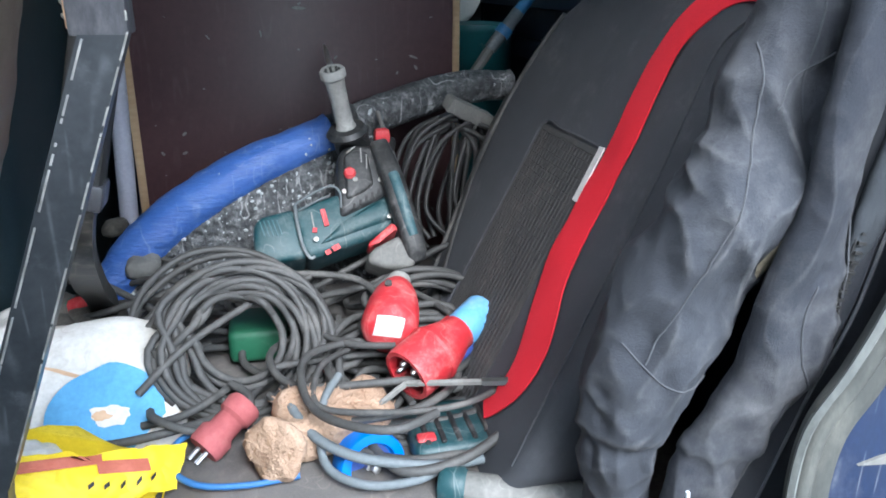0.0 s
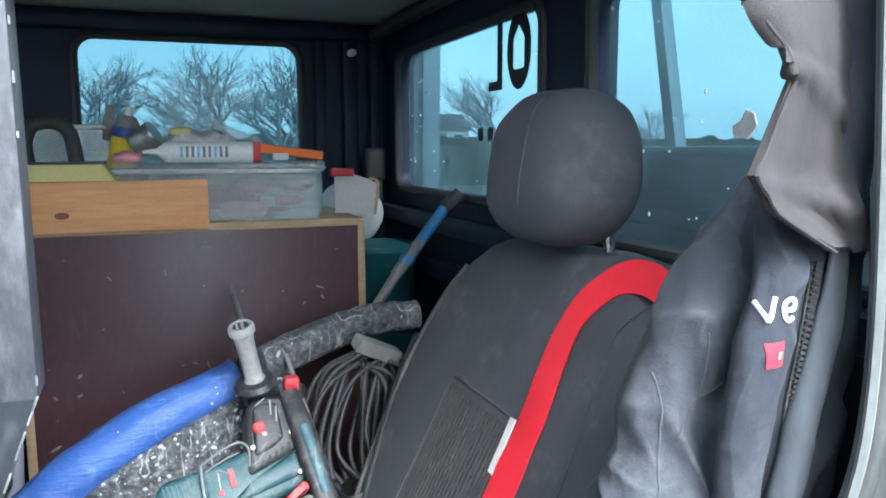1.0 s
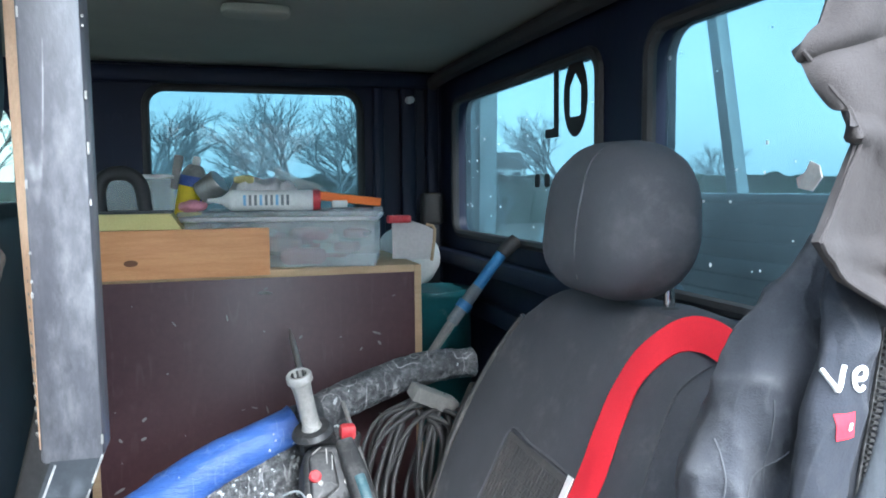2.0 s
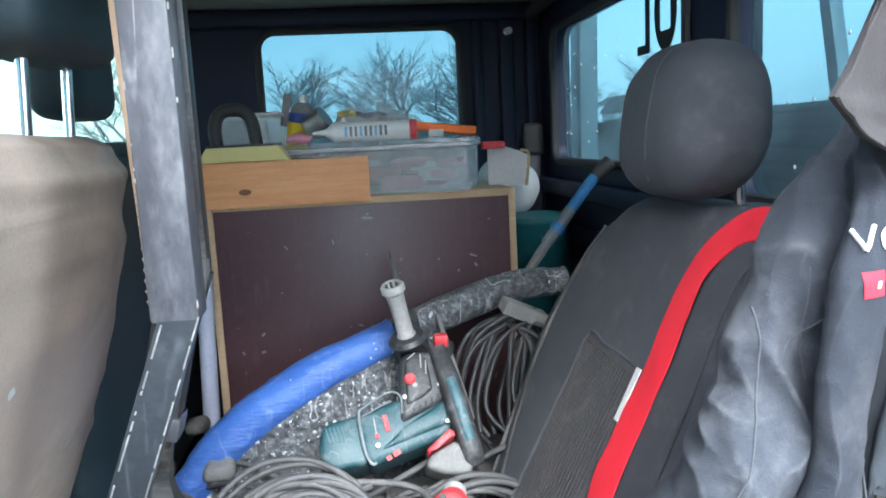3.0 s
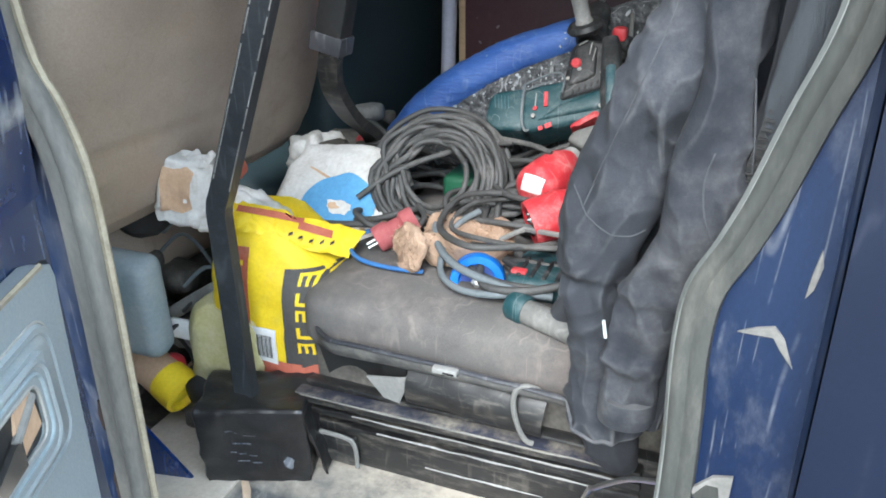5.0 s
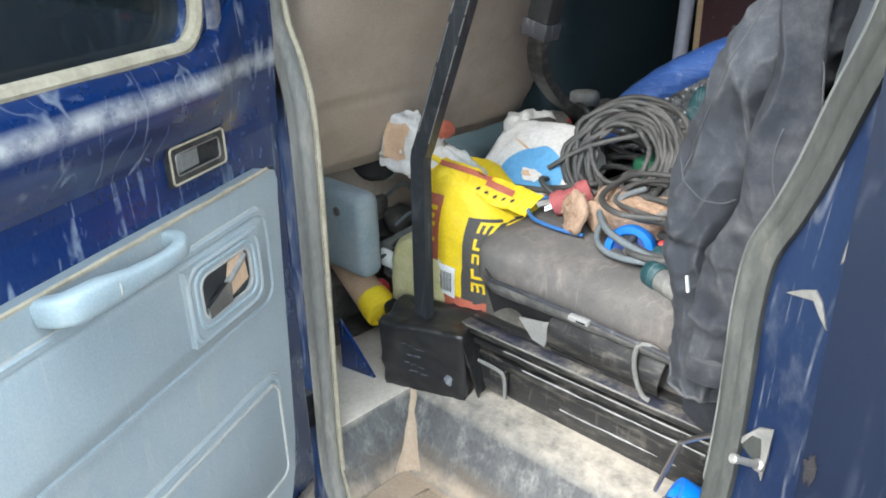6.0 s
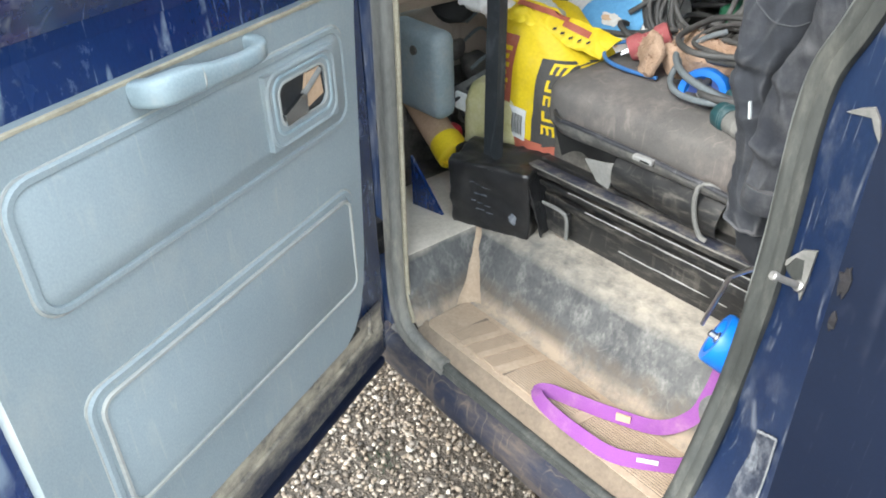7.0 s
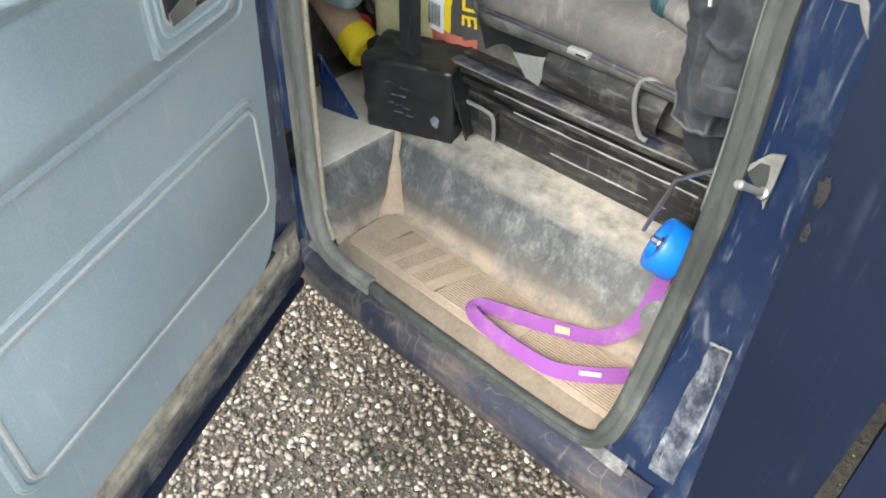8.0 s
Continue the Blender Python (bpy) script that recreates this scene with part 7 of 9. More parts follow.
def build_hammer():
    h = thing("rotary_hammer", (0.08, 1.43, 1.05), "dusty teal and black rotary hammer drill with side handle", "power drill")
    m = axis((0.108, 1.425, 1.355), (0.081, 1.392, 1.475))
    part("side_handle", lathe([(0.019, 0.012), (0.0155, 0.02), (0.015, 0.05), (0.016, 0.09), (0.0175, 0.104), (0.022, 0.108), (0.022, 0.118), (0.019, 0.122), (0.014, 0.121), (0.013, 0.10)], m, 24), M["tool_pale"], h, "grey dusty auxiliary handle")
    # black disc stands for the darkness down the hollow handle
    part("handle_socket", lathe([(0.0133, 0.100), (0.0133, 0.1045)], m, 16), M["gap"], h, "black disc for the shade in the hollow handle end")
    for k in range(8):
        part("handle_notch", beam(m @ V(0.0128 * math.cos(k * 0.785), 0.0128 * math.sin(k * 0.785), 0.1050), m @ V(0.0128 * math.cos(k * 0.785), 0.0128 * math.sin(k * 0.785), 0.1205), 0.003, 0.003), M["tool_black"], h)
    part("handle_flange", lathe([(0.012, -0.006), (0.034, -0.002), (0.037, 0.004), (0.031, 0.012), (0.018, 0.014)], m, 28), M["tool_black"], h, "black disc flange")
    part("clamp_ring", lathe([(0.026, -0.018), (0.032, -0.012), (0.032, 0.012), (0.026, 0.018)], axis((0.118, 1.45, 1.335), (0.112, 1.60, 1.42)), 24), M["tool_black"], h)
    ch = axis((0.118, 1.45, 1.335), (0.099, 1.741, 1.482))
    part("chuck", lathe([(0.026, 0.0), (0.025, 0.03), (0.022, 0.05), (0.024, 0.06), (0.023, 0.09), (0.014, 0.105)], ch, 24), M["tool_black"], h, "black chuck")
    part("drill_bit", lathe([(0.0062, 0.10), (0.0062, 0.27), (0.0055, 0.29), (0.001, 0.326)], ch, 12), M["bare"], h, "bare steel chisel bit")
    # the body lies on a slanting face: across, up the slope, out of it
    C, R, U, N = V(0.104, 1.392, 1.285), V(1, 0, 0), V(0, 0.6, 0.8), V(0, -0.8, 0.6)

    def on(a, b, o):
        return C + R * a + U * b + N * o

    def slab(pts, o0, o1, bev=0.008):
        bm = flat(on, pts, o0, o1)
        rim = [e for e in bm.edges if all((v.co - C).dot(N) > (o0 + o1) / 2 for v in e.verts)]
        up = [e for e in bm.edges if abs((e.verts[0].co - e.verts[1].co).dot(N)) > 0.8 * abs(o1 - o0)]
        bmesh.ops.bevel(bm, geom=rim + up, offset=bev, segments=3, affect="EDGES", profile=0.5)
        return bm
    part("battery", slab([(-0.166, -0.074), (-0.152, -0.061), (-0.098, -0.050), (-0.081, -0.138), (-0.150, -0.145), (-0.168, -0.120)], -0.075, 0.002, 0.010), M["teal"], h, "dark teal battery block")
    for k in range(5):
        part("battery_rib", slab([(-0.157 + 0.007 * k, -0.070), (-0.1545 + 0.007 * k, -0.070), (-0.1475 + 0.007 * k, -0.098), (-0.150 + 0.007 * k, -0.098)], 0.0, 0.0035, 0.0008), M["teal_worn"], h)
    part("motor_housing", slab([(-0.100, -0.052), (-0.030, -0.030), (0.068, -0.026), (0.077, -0.088), (0.060, -0.104), (-0.079, -0.143), (-0.094, -0.120)], -0.075, 0.004, 0.012), M["teal"], h, "dark teal motor housing")
    part("motor_shoulder", slab([(-0.022, -0.086), (0.066, -0.034), (0.074, -0.070), (0.062, -0.084), (-0.066, -0.122)], -0.02, 0.012, 0.010), M["teal"], h, "rounded teal shoulder")
    part("gear_housing", slab([(-0.018, 0.040), (0.000, 0.058), (0.056, 0.056), (0.072, -0.030), (0.060, -0.042), (-0.024, -0.078)], -0.07, 0.012, 0.012), M["tool_black"], h, "black gear housing under grime")
    part("gear_cover", slab([(-0.008, 0.034), (0.004, 0.044), (0.034, 0.042), (0.040, -0.020), (0.020, -0.034), (-0.010, -0.046)], 0.0, 0.018, 0.006), M["tool_black"], h, "worn black cover plate")
    for a, b, c, d in ((-0.002, 0.038, 0.014, 0.050), (0.022, 0.020, 0.023, 0.046), (0.030, 0.008, 0.032, 0.034)):
        part("worn_edge", beam(on(a, b, 0.0185), on(c, d, 0.0185), 0.0022, 0.0012, N), M["tool_pale"], h)
    part("selector", lathe([(0.010, 0), (0.0105, 0.006), (0.007, 0.010)], axis(on(0.0, 0.0, 0.016), on(0.0, 0.0, 0.1)), 18), M["plug_red"], h, "red selector knob")
    part("selector_dot", lathe([(0.0045, 0), (0.0045, 0.004)], axis(on(0.008, -0.012, 0.017), on(0.008, -0.012, 0.1)), 12), M["tool_pale"], h)
    for a, b in ((-0.012, -0.03), (0.05, 0.045), (0.052, -0.012), (-0.066, -0.112), (0.06, -0.08)):
        part("housing_screw", lathe([(0.0042, 0.0), (0.0042, 0.003), (0.002, 0.0032)], axis(on(a, b, 0.012), on(a, b, 0.1)), 10), M["bare"], h)
    # dusty clear frame over the battery joint
    part("clear_cover", tube([on(a, b, 0.008) for a, b in ((-0.096, -0.047), (-0.060, -0.026), (-0.033, -0.017), (-0.019, -0.030), (-0.020, -0.058))], 0.0022, 8, 3), M["cable_gy"], h, "dusty clear rim")
    part("clear_cover", tube([on(a, b, 0.008) for a, b in ((-0.096, -0.047), (-0.094, -0.085), (-0.088, -0.122), (-0.078, -0.142), (-0.070, -0.140))], 0.0028, 8, 4), M["cable_gy"], h)
    part("clear_cover", tube([on(a, b, 0.008) for a, b in ((-0.090, -0.058), (-0.058, -0.042), (-0.036, -0.034))], 0.0015, 8, 3), M["cable_gy"], h)
    for a, b, c, d, w in ((-0.051, -0.058, -0.046, -0.088, 0.008), (-0.067, -0.098, -0.066, -0.090, 0.007), (-0.040, -0.130, -0.028, -0.124, 0.009), (-0.052, -0.136, -0.044, -0.132, 0.008)):
        part("red_mark", beam(on(a, b, 0.0065), on(c, d, 0.0065), w, 0.003, N), M["plug_red"], h, "red printed mark")
    part("slot_line", beam(on(-0.070, -0.062, 0.006), on(-0.067, -0.094, 0.006), 0.002, 0.002, N), M["tool_pale"], h)
    for k in range(5):
        part("print_bar", beam(on(0.002 + 0.011 * k, -0.062 + 0.006 * k, 0.0135), on(0.003 + 0.011 * k, -0.053 + 0.006 * k, 0.0135), 0.0045, 0.0012, N), M["ink"], h)
    # bail down the side to the grip
    part("rear_grip", sweep(resample([on(0.056, 0.056, 0.010), on(0.066, 0.010, 0.020), on(0.074, -0.035, 0.026), on(0.084, -0.090, 0.028), on(0.094, -0.138, 0.026), on(0.096, -0.160, 0.015)], 8), [(0.017 * math.copysign(abs(math.cos(a)) ** 0.6, math.cos(a)), 0.020 * math.copysign(abs(math.sin(a)) ** 0.6, math.sin(a))) for a in [k * math.pi / 8 for k in range(16)]], up=N, radii=[0.8 + 0.2 * math.sin(k / 40 * 3.14) for k in range(41)]), M["tool_black"], h, "black and teal grip", 60)
    part("grip_pad", tube([on(0.071, -0.012, 0.036), on(0.078, -0.050, 0.041), on(0.086, -0.095, 0.041), on(0.092, -0.125, 0.037)], 0.010, 10, 6), M["teal_worn"], h, "scuffed teal grip side")
    part("trigger", slab([(0.015, -0.134), (0.058, -0.101), (0.066, -0.106), (0.067, -0.116), (0.030, -0.132), (0.018, -0.142)], 0.0, 0.040, 0.004), M["plug_red"], h, "red trigger")
    part("foot", slab([(0.022, -0.140), (0.070, -0.118), (0.096, -0.165), (0.085, -0.180), (0.040, -0.175), (0.010, -0.160)], -0.03, 0.030, 0.010), M["tool_grey"], h, "dusty grey foot")
    part("red_screw", lathe([(0.007, 0), (0.007, 0.006)], axis(on(0.096, -0.116, 0.030), on(0.1, -0.116, 0.1)), 12), M["plug_red"], h)
    part("red_button", box((0.157, 1.435, 1.330), (0.186, 1.462, 1.358), 0.008), M["plug_red"], h, "red clamp button")
    part("clamp_knob", lathe([(0.013, 0), (0.016, 0.004), (0.016, 0.022), (0.012, 0.026)], axis((0.170, 1.462, 1.328), (0.215, 1.44, 1.318)), 18), M["tool_black"], h)
    part("depth_rod", tube([(0.178, 1.54, 1.372), (0.211, 1.345, 1.222)], 0.0042, 10, 1), M["bare"], h, "bright steel depth rod")


build_hammer()


def build_seat_clutter():
    f = thing("felt_pad", (0.0, 0.92, 1.045), "tan fuzzy felt pads, rough edged", "pad")
    part("front_pad", rough_up(lathe([(0.004, 0), (0.030, 0.001), (0.037, 0.006), (0.038, 0.016), (0.031, 0.022), (0.004, 0.020)], axis((-0.040, 0.918, 1.078), (-0.085, 0.845, 1.095)) @ Matrix.Diagonal((1.0, 1.1, 1, 1)), 40), 0.006, 40), M["felt"], f, "", 80)
    part("back_pad", rough_up(pillow((-0.050, 0.925, 1.045), (0.105, 1.015, 1.107), 56, 28, 0.55, m=Matrix.Translation((0.02, 0.98, 1.08)) @ Euler((0.25, 0.05, 0.22)).to_matrix().to_4x4() @ Matrix.Translation((-0.02, -0.98, -1.08))), 0.009, 26, 3), M["felt"], f, "", 80)
    fz = bmesh.new()
    rng = random.Random(31)
    pads = [tree_of(o) for o in f.children]
    for q in range(900):
        px, py = rng.uniform(-0.10, 0.11), rng.uniform(0.85, 1.03)
        hit = pads[q % len(pads)].ray_cast(V(px, py - 0.12, 1.3), V(0, 0.42, -0.9), 0.5)
        if hit[0] is not None:
            n_ = (hit[1] if hit[1].z > -0.2 else -hit[1]) + V(rng.uniform(-1, 1), rng.uniform(-1, 1), rng.uniform(-0.6, 0.8)) * 0.8
            sweep([hit[0], hit[0] + n_.normalized() * rng.uniform(0.003, 0.008)], ring(1.0, 3), bm=fz, radii=[0.0008, 0.0003])
    tagged(part("fuzz", fz, M["felt"], f), kind="stuff")

    def roller(at, to, name, label, r=0.042, h=0.034):
        w = thing(name, at, label, "wheel", "blue wheels")
        m = axis(at, to)
        part("tyre", lathe([(r * 0.62, 0.0), (r * 0.96, 0.0), (r, 0.004), (r, h - 0.004), (r * 0.96, h), (r * 0.70, h), (r * 0.66, h * 0.75), (r * 0.60, h * 0.7)], m, 32), M["roll_blue"], w)
        # darker blue disc paints in the shadow of the hollow wheel centre
        part("recess", lathe([(r * 0.66, h * 0.68), (r * 0.66, h * 0.72)], m, 28), M["plug_dkblue"], w)
        part("bolt", lathe([(0.010, h * 0.7), (0.010, h * 0.95), (0.006, h * 0.96), (0.006, h * 1.25), (0.003, h * 1.28)], m, 6), M["steel"], w, "zinc bolt")
        return w
    roller((0.062, 0.936, 1.032), (0.115, 0.745, 1.075), "castor_wheel", "bright blue plastic wheel with a zinc bolt", 0.044, 0.034)
    roller((0.325, 0.722, 0.735), (0.10, 0.63, 0.85), "castor_wheel", "bright blue plastic wheel hanging on a bent rod", 0.044, 0.042)
    k = thing("hex_key", (0.15, 1.0, 1.10), "long grey steel hex key with a bent end", "tool")
    part("shaft", tube([(0.064, 0.955, 1.078), (0.095, 0.966, 1.095), (0.122, 0.976, 1.108), (0.132, 0.975, 1.110), (0.19, 0.94, 1.124), (0.215, 0.925, 1.13)], 0.0045, 6, 3), M["tool_grey"], k)
    part("tip", tube([(0.215, 0.925, 1.13), (0.25, 0.902, 1.139)], 0.0058, 6, 1), M["steel"], k)
    d = thing("drill_driver", (0.22, 0.87, 1.045), "dark teal cordless tool lying under the cables", "power drill")
    part("barrel", tube([(0.168, 0.842, 1.040), (0.205, 0.826, 1.040), (0.255, 0.808, 1.038), (0.30, 0.80, 1.036)], 0.019, 16, 6), M["tool_grey"], d, "grey dusty barrel")
    part("nose", lathe([(0.010, -0.002), (0.019, 0.0), (0.0225, 0.006), (0.0225, 0.028), (0.020, 0.032)], axis((0.142, 0.853, 1.042), (0.20, 0.828, 1.040)), 20), M["teal"], d, "teal collar")
    part("red_trigger", box((0.125, 0.90, 1.066), (0.150, 0.916, 1.074), 0.004), M["plug_red"], d)
    part("case", rough_up(box((0.12, 0.885, 1.03), (0.255, 1.00, 1.068), 0.012, 3), 0.001, 30), M["teal"], d, "dark teal body under the cables")
    for k in range(5):
        part("body_rib", box((0.135 + 0.02 * k, 0.895, 1.066), (0.142 + 0.02 * k, 0.96, 1.0715), 0.002), M["tool_black"], d)
    single("green_case", box((-0.11, 1.20, 1.045), (-0.02, 1.30, 1.10), 0.012, 3), M["green"], "green plastic case under the coil", "case")


build_seat_clutter()


# ---- sacks and scrap between the seats ----
def build_sacks():
    y = thing("cement_sack", (-0.29, 0.92, 0.80), "yellow, red and dark printed sack, dusty, slumped", "sack")

    def face(u, v):
        a = u * 2 * math.pi
        c, s = math.cos(a), math.sin(a)
        k = (v - 0.5) * 2
        hw = 0.128 * (1 - 0.10 * k ** 6) * (1 - 0.20 * max(0, k) ** 3)
        d = 0.085 * (1 - 0.40 * abs(k) ** 4)
        x = -0.280 + hw * math.copysign(abs(c) ** 0.42, c) + 0.008 * k
        yy = 0.902 + d * math.copysign(abs(s) ** 0.55, s) + 0.012 * k + 0.25 * max(0.0, x + 0.23)
        z = 0.792 + 0.325 * v
        z -= 0.085 * v ** 3 * max(0.0, (x + 0.285) / 0.1)
        w = 0.007 * noise.noise((x * 18, yy * 18, z * 14)) + 0.004 * math.sin(40 * z + 12 * x) * max(0, k)
        return V(x, yy + w, z + 0.01 * noise.noise((x * 12, yy * 12, 1)) * v)
    bm = surf(face, 84, 60, True)
    bmesh.ops.holes_fill(bm, edges=[e for e in bm.edges if e.is_boundary])
    b = part("sack", crumple(bm, 0.0028, 26, 3), M["paper_yellow"], y, "yellow printed paper", 50)
    t = tree_of(b)
    U, W = (1, 0.0, 0), (0.0, 0.12, 1)

    def dec(nm, material, x0, x1, z0, z1, off=0.0015, lab=""):
        off += 0.0022
        return part(nm, decal(t, ((x0 + x1) / 2, 0.75, (z0 + z1) / 2), U, W, quad(-(x1 - x0) / 2, (x1 - x0) / 2, -(z1 - z0) / 2, (z1 - z0) / 2, 10), off, 10), material, y, lab, 80)
    dec("red_stripe", M["paper_red"], -0.342, -0.304, 0.80, 1.080, lab="brick red printed stripe")
    dec("dark_stripe", M["paper_dark"], -0.238, -0.166, 0.880, 1.052, lab="dark grey printed stripe")
    dec("red_base", M["paper_red"], -0.392, -0.168, 0.796, 0.884, 0.0022, "brick red printed base")
    def flap(u, v):
        x = -0.352 + 0.190 * u
        return V(x + 0.010 * v, 0.838 + 0.075 * u * u + 0.045 * v - 0.010 * math.sin(v * 3.1), 1.098 - 0.020 * u - 0.040 * u * u + 0.034 * v + 0.008 * noise.noise((u * 5, v * 2, 4)))
    fl = part("folded_flap", crumple(surf(flap, 60, 16, thick=0.004), 0.0032, 34, 6), M["paper_yellow"], y, "yellow printed top folded over", 50)
    ft = tree_of(fl)
    def strip(c0, c1, w, material, nm, off=0.003):
        a, b = flap(*c0), flap(*c1)
        part(nm, decal(ft, (a + b) / 2 + V(0, -0.01, 0.01), b - a, (0.0, 0.55, 0.83), quad(-(b - a).length / 2, (b - a).length / 2, -w / 2, w / 2, 8), off, 6), material, y)
    strip((0.05, 0.75), (0.60, 0.85), 0.012, M["paper_red"], "red_slash")
    strip((0.60, 0.70), (0.86, 0.62), 0.014, M["paper_red"], "red_slash")
    for k in range(5):
        strip((0.58 + 0.075 * k, 0.30), (0.60 + 0.075 * k, 0.42), 0.005, M["ink"], "print_bar", 0.0045)
    # brand name as plain yellow bars up the dark stripe
    for k in range(5):
        z = 0.905 + 0.030 * k
        for a0, a1, b0, b1 in (((-0.214, -0.209, 0.002, 0.021), (-0.203, -0.198, 0.002, 0.021), (-0.192, -0.187, 0.000, 0.021), (-0.214, -0.187, 0.017, 0.022)), ((-0.214, -0.208, 0.000, 0.021), (-0.194, -0.188, 0.000, 0.021), (-0.214, -0.188, 0.000, 0.006)))[k % 2]:
            dec("print_bar", M["paper_yellow"], a0, a1, z + b0, z + b1, 0.003)
    dec("barcode_label", M["white"], -0.302, -0.254, 0.878, 0.943, 0.003, "white barcode label")
    for k in range(11):
        x = -0.292 + 0.0028 * k
        dec("bar", M["ink"], x, x + (0.0012 if k % 3 else 0.0019), 0.888, 0.930, 0.0042)
    for k in range(6):
        z = 1.0 + 0.016 * k
        dec("print_bar", M["paper_yellow"], -0.334, -0.318 + 0.005 * (k % 2), z - 0.03, z - 0.021, 0.003)
    # folded pale mouth of the sack, lying back over its top
    def mouth(u, v):
        x = -0.385 + 0.135 * u
        return V(x + 0.01 * math.sin(v * 5), 0.845 + 0.115 * v + 0.02 * u, 1.105 + 0.040 * math.sin(math.pi * v * 0.9) * (1 - 0.5 * u) - 0.055 * u * u - 0.018 * (1 - v) * u + 0.010 * noise.noise((u * 4, v * 4, 3)))
    top = part("folded_top", crumple(surf(mouth, 40, 30, thick=0.004), 0.004, 38, 5), M["paper_white"], y, "crumpled pale folded top", 50)
    t2 = tree_of(top)
    part("yellow_band", decal(t2, (-0.315, 0.80, 1.20), (1, 0.2, -0.35), (0.0, 0.7, 0.7), [(-0.065, 0.004), (-0.03, -0.004), (0.01, -0.008), (0.055, -0.022), (0.062, -0.006), (0.02, 0.010), (-0.03, 0.014), (-0.062, 0.014)], 0.002, 5), M["paper_yellow"], y, "yellow printed band")

    w = thing("plaster_sack", (-0.28, 1.1, 0.95), "white paper sack with blue print, crumpled open", "sack")
    ms = Matrix.Translation((-0.281, 1.088, 1.012)) @ Euler((-0.80, 0.06, 0.05)).to_matrix().to_4x4()
    bm = pillow((-0.132, -0.066, -0.115), (0.118, 0.066, 0.165), 96, 64, 0.5, m=ms)
    bm = crumple(rough_up(bm, 0.008, 11, 2), 0.0042, 20, 4)
    b = part("sack", bm, M["paper_white"], w, "", 50)
    t = tree_of(b)
    U, W = ms.to_3x3() @ V(1, 0, 0), ms.to_3x3() @ V(0, 0, 1)

    def lay(nm, material, a, bb, outl, off, rings, lab="", turn=0.0):
        u2, w2 = U * math.cos(turn) + W * math.sin(turn), W * math.cos(turn) - U * math.sin(turn)
        part(nm, decal(t, ms @ V(a, -0.1, bb), u2, w2, outl, off, rings), material, w, lab)
    lay("blue_print", M["paper_blue"], 0.018, 0.000, blob(0.077, 0.082, 48, 0.10, 4), 0.005, 16, "light blue printed disc")
    lay("white_hole", M["paper_white"], 0.022, 0.012, blob(0.026, 0.014, 24, 0.7, 7), 0.0075, 5)
    lay("white_hole", M["card"], 0.010, 0.010, blob(0.012, 0.006, 18, 0.8, 2), 0.009, 4)
    lay("white_band", M["paper_white"], 0.078, -0.030, quad(-0.075, 0.055, -0.020, 0.018, 10), 0.0075, 8, "", 0.85)
    lay("blue_print_low", M["paper_blue"], 0.098, -0.062, blob(0.030, 0.022, 26, 0.3, 1), 0.0085, 5)
    for k in range(5):
        lay("print_bar", M["card"], 0.052 + 0.014 * k, -0.052 + 0.015 * k, quad(-0.004, 0.004, -0.004, 0.004, 3), 0.0095, 2, "", 0.85)
    lay("crease", M["card"], -0.035, 0.075, blob(0.040, 0.0025, 20, 0.8, 3), 0.003, 3, "", -0.35)
    part("torn_mouth", crumple(rough_up(pillow((-0.455, 1.17, 1.06), (-0.355, 1.275, 1.150), 44, 30, 0.8), 0.010, 30, 9), 0.010, 36, 2), M["paper_white"], w, "crumpled torn mouth", 50)

    k = thing("torn_bag", (-0.42, 0.85, 1.09), "torn white paper bag with a tan card inside", "bag")
    mb = Matrix.Translation((-0.425, 0.865, 1.15)) @ Euler((-0.22, 0.12, 0.1)).to_matrix().to_4x4() @ Matrix.Translation((0.425, -0.865, -1.15))
    bm = pillow((-0.478, 0.825, 1.088), (-0.372, 0.905, 1.206), 56, 40, 0.35, m=mb)
    b = part("bag", crumple(rough_up(bm, 0.006, 24, 3), 0.006, 40, 8), M["paper_white"], k, "", 50)
    t = tree_of(b)
    cardbm = decal(t, (-0.414, 0.72, 1.186), (1, 0.1, 0.05), (0, 0.25, 0.97), [(-0.034, -0.036), (-0.012, -0.032), (0.010, -0.037), (0.026, -0.030), (0.030, -0.008), (0.027, 0.012), (0.031, 0.030), (0.018, 0.040), (-0.006, 0.036), (-0.028, 0.040), (-0.031, 0.015), (-0.029, -0.010)], 0.004, 8)
    part("tan_card", cardbm, M["card"], k, "tan cardboard patch")
    part("torn_flap", crumple(surf(lambda u, v: V(-0.472 + 0.10 * u, 0.842 + 0.03 * v, 1.198 + 0.016 * v + 0.010 * noise.noise((u * 6, 4, 0)) * v), 24, 8, thick=0.002), 0.004, 50, 1), M["paper_white"], k, "ragged torn edge", 50)
    part("red_corner", crumple(pillow((-0.385, 0.88, 1.165), (-0.345, 0.92, 1.198), 24, 14, 0.6), 0.006, 50, 3), M["paper_red"], k, "red and yellow torn corner", 50)

    s = single("sand_bag", rough_up(pillow((-0.455, 0.79, 0.705), (-0.295, 0.93, 0.965), 44, 28, 0.6, m=Matrix.Translation((-0.38, 0.86, 0.8)) @ Euler((0.05, 0.12, 0.0)).to_matrix().to_4x4() @ Matrix.Translation((0.38, -0.86, -0.8))), 0.010, 20, 4), M["sand"], "yellowish woven sack slumped on the floor", "sack", smooth=80)

    r = thing("cloth_roll", (-0.42, 0.73, 0.71), "rolled beige cloth with a yellow end", "roll")
    m = axis((-0.660, 0.825, 0.858), (-0.452, 0.786, 0.775)) @ Matrix.Diagonal((1.12, 1.12, 0.98, 1))
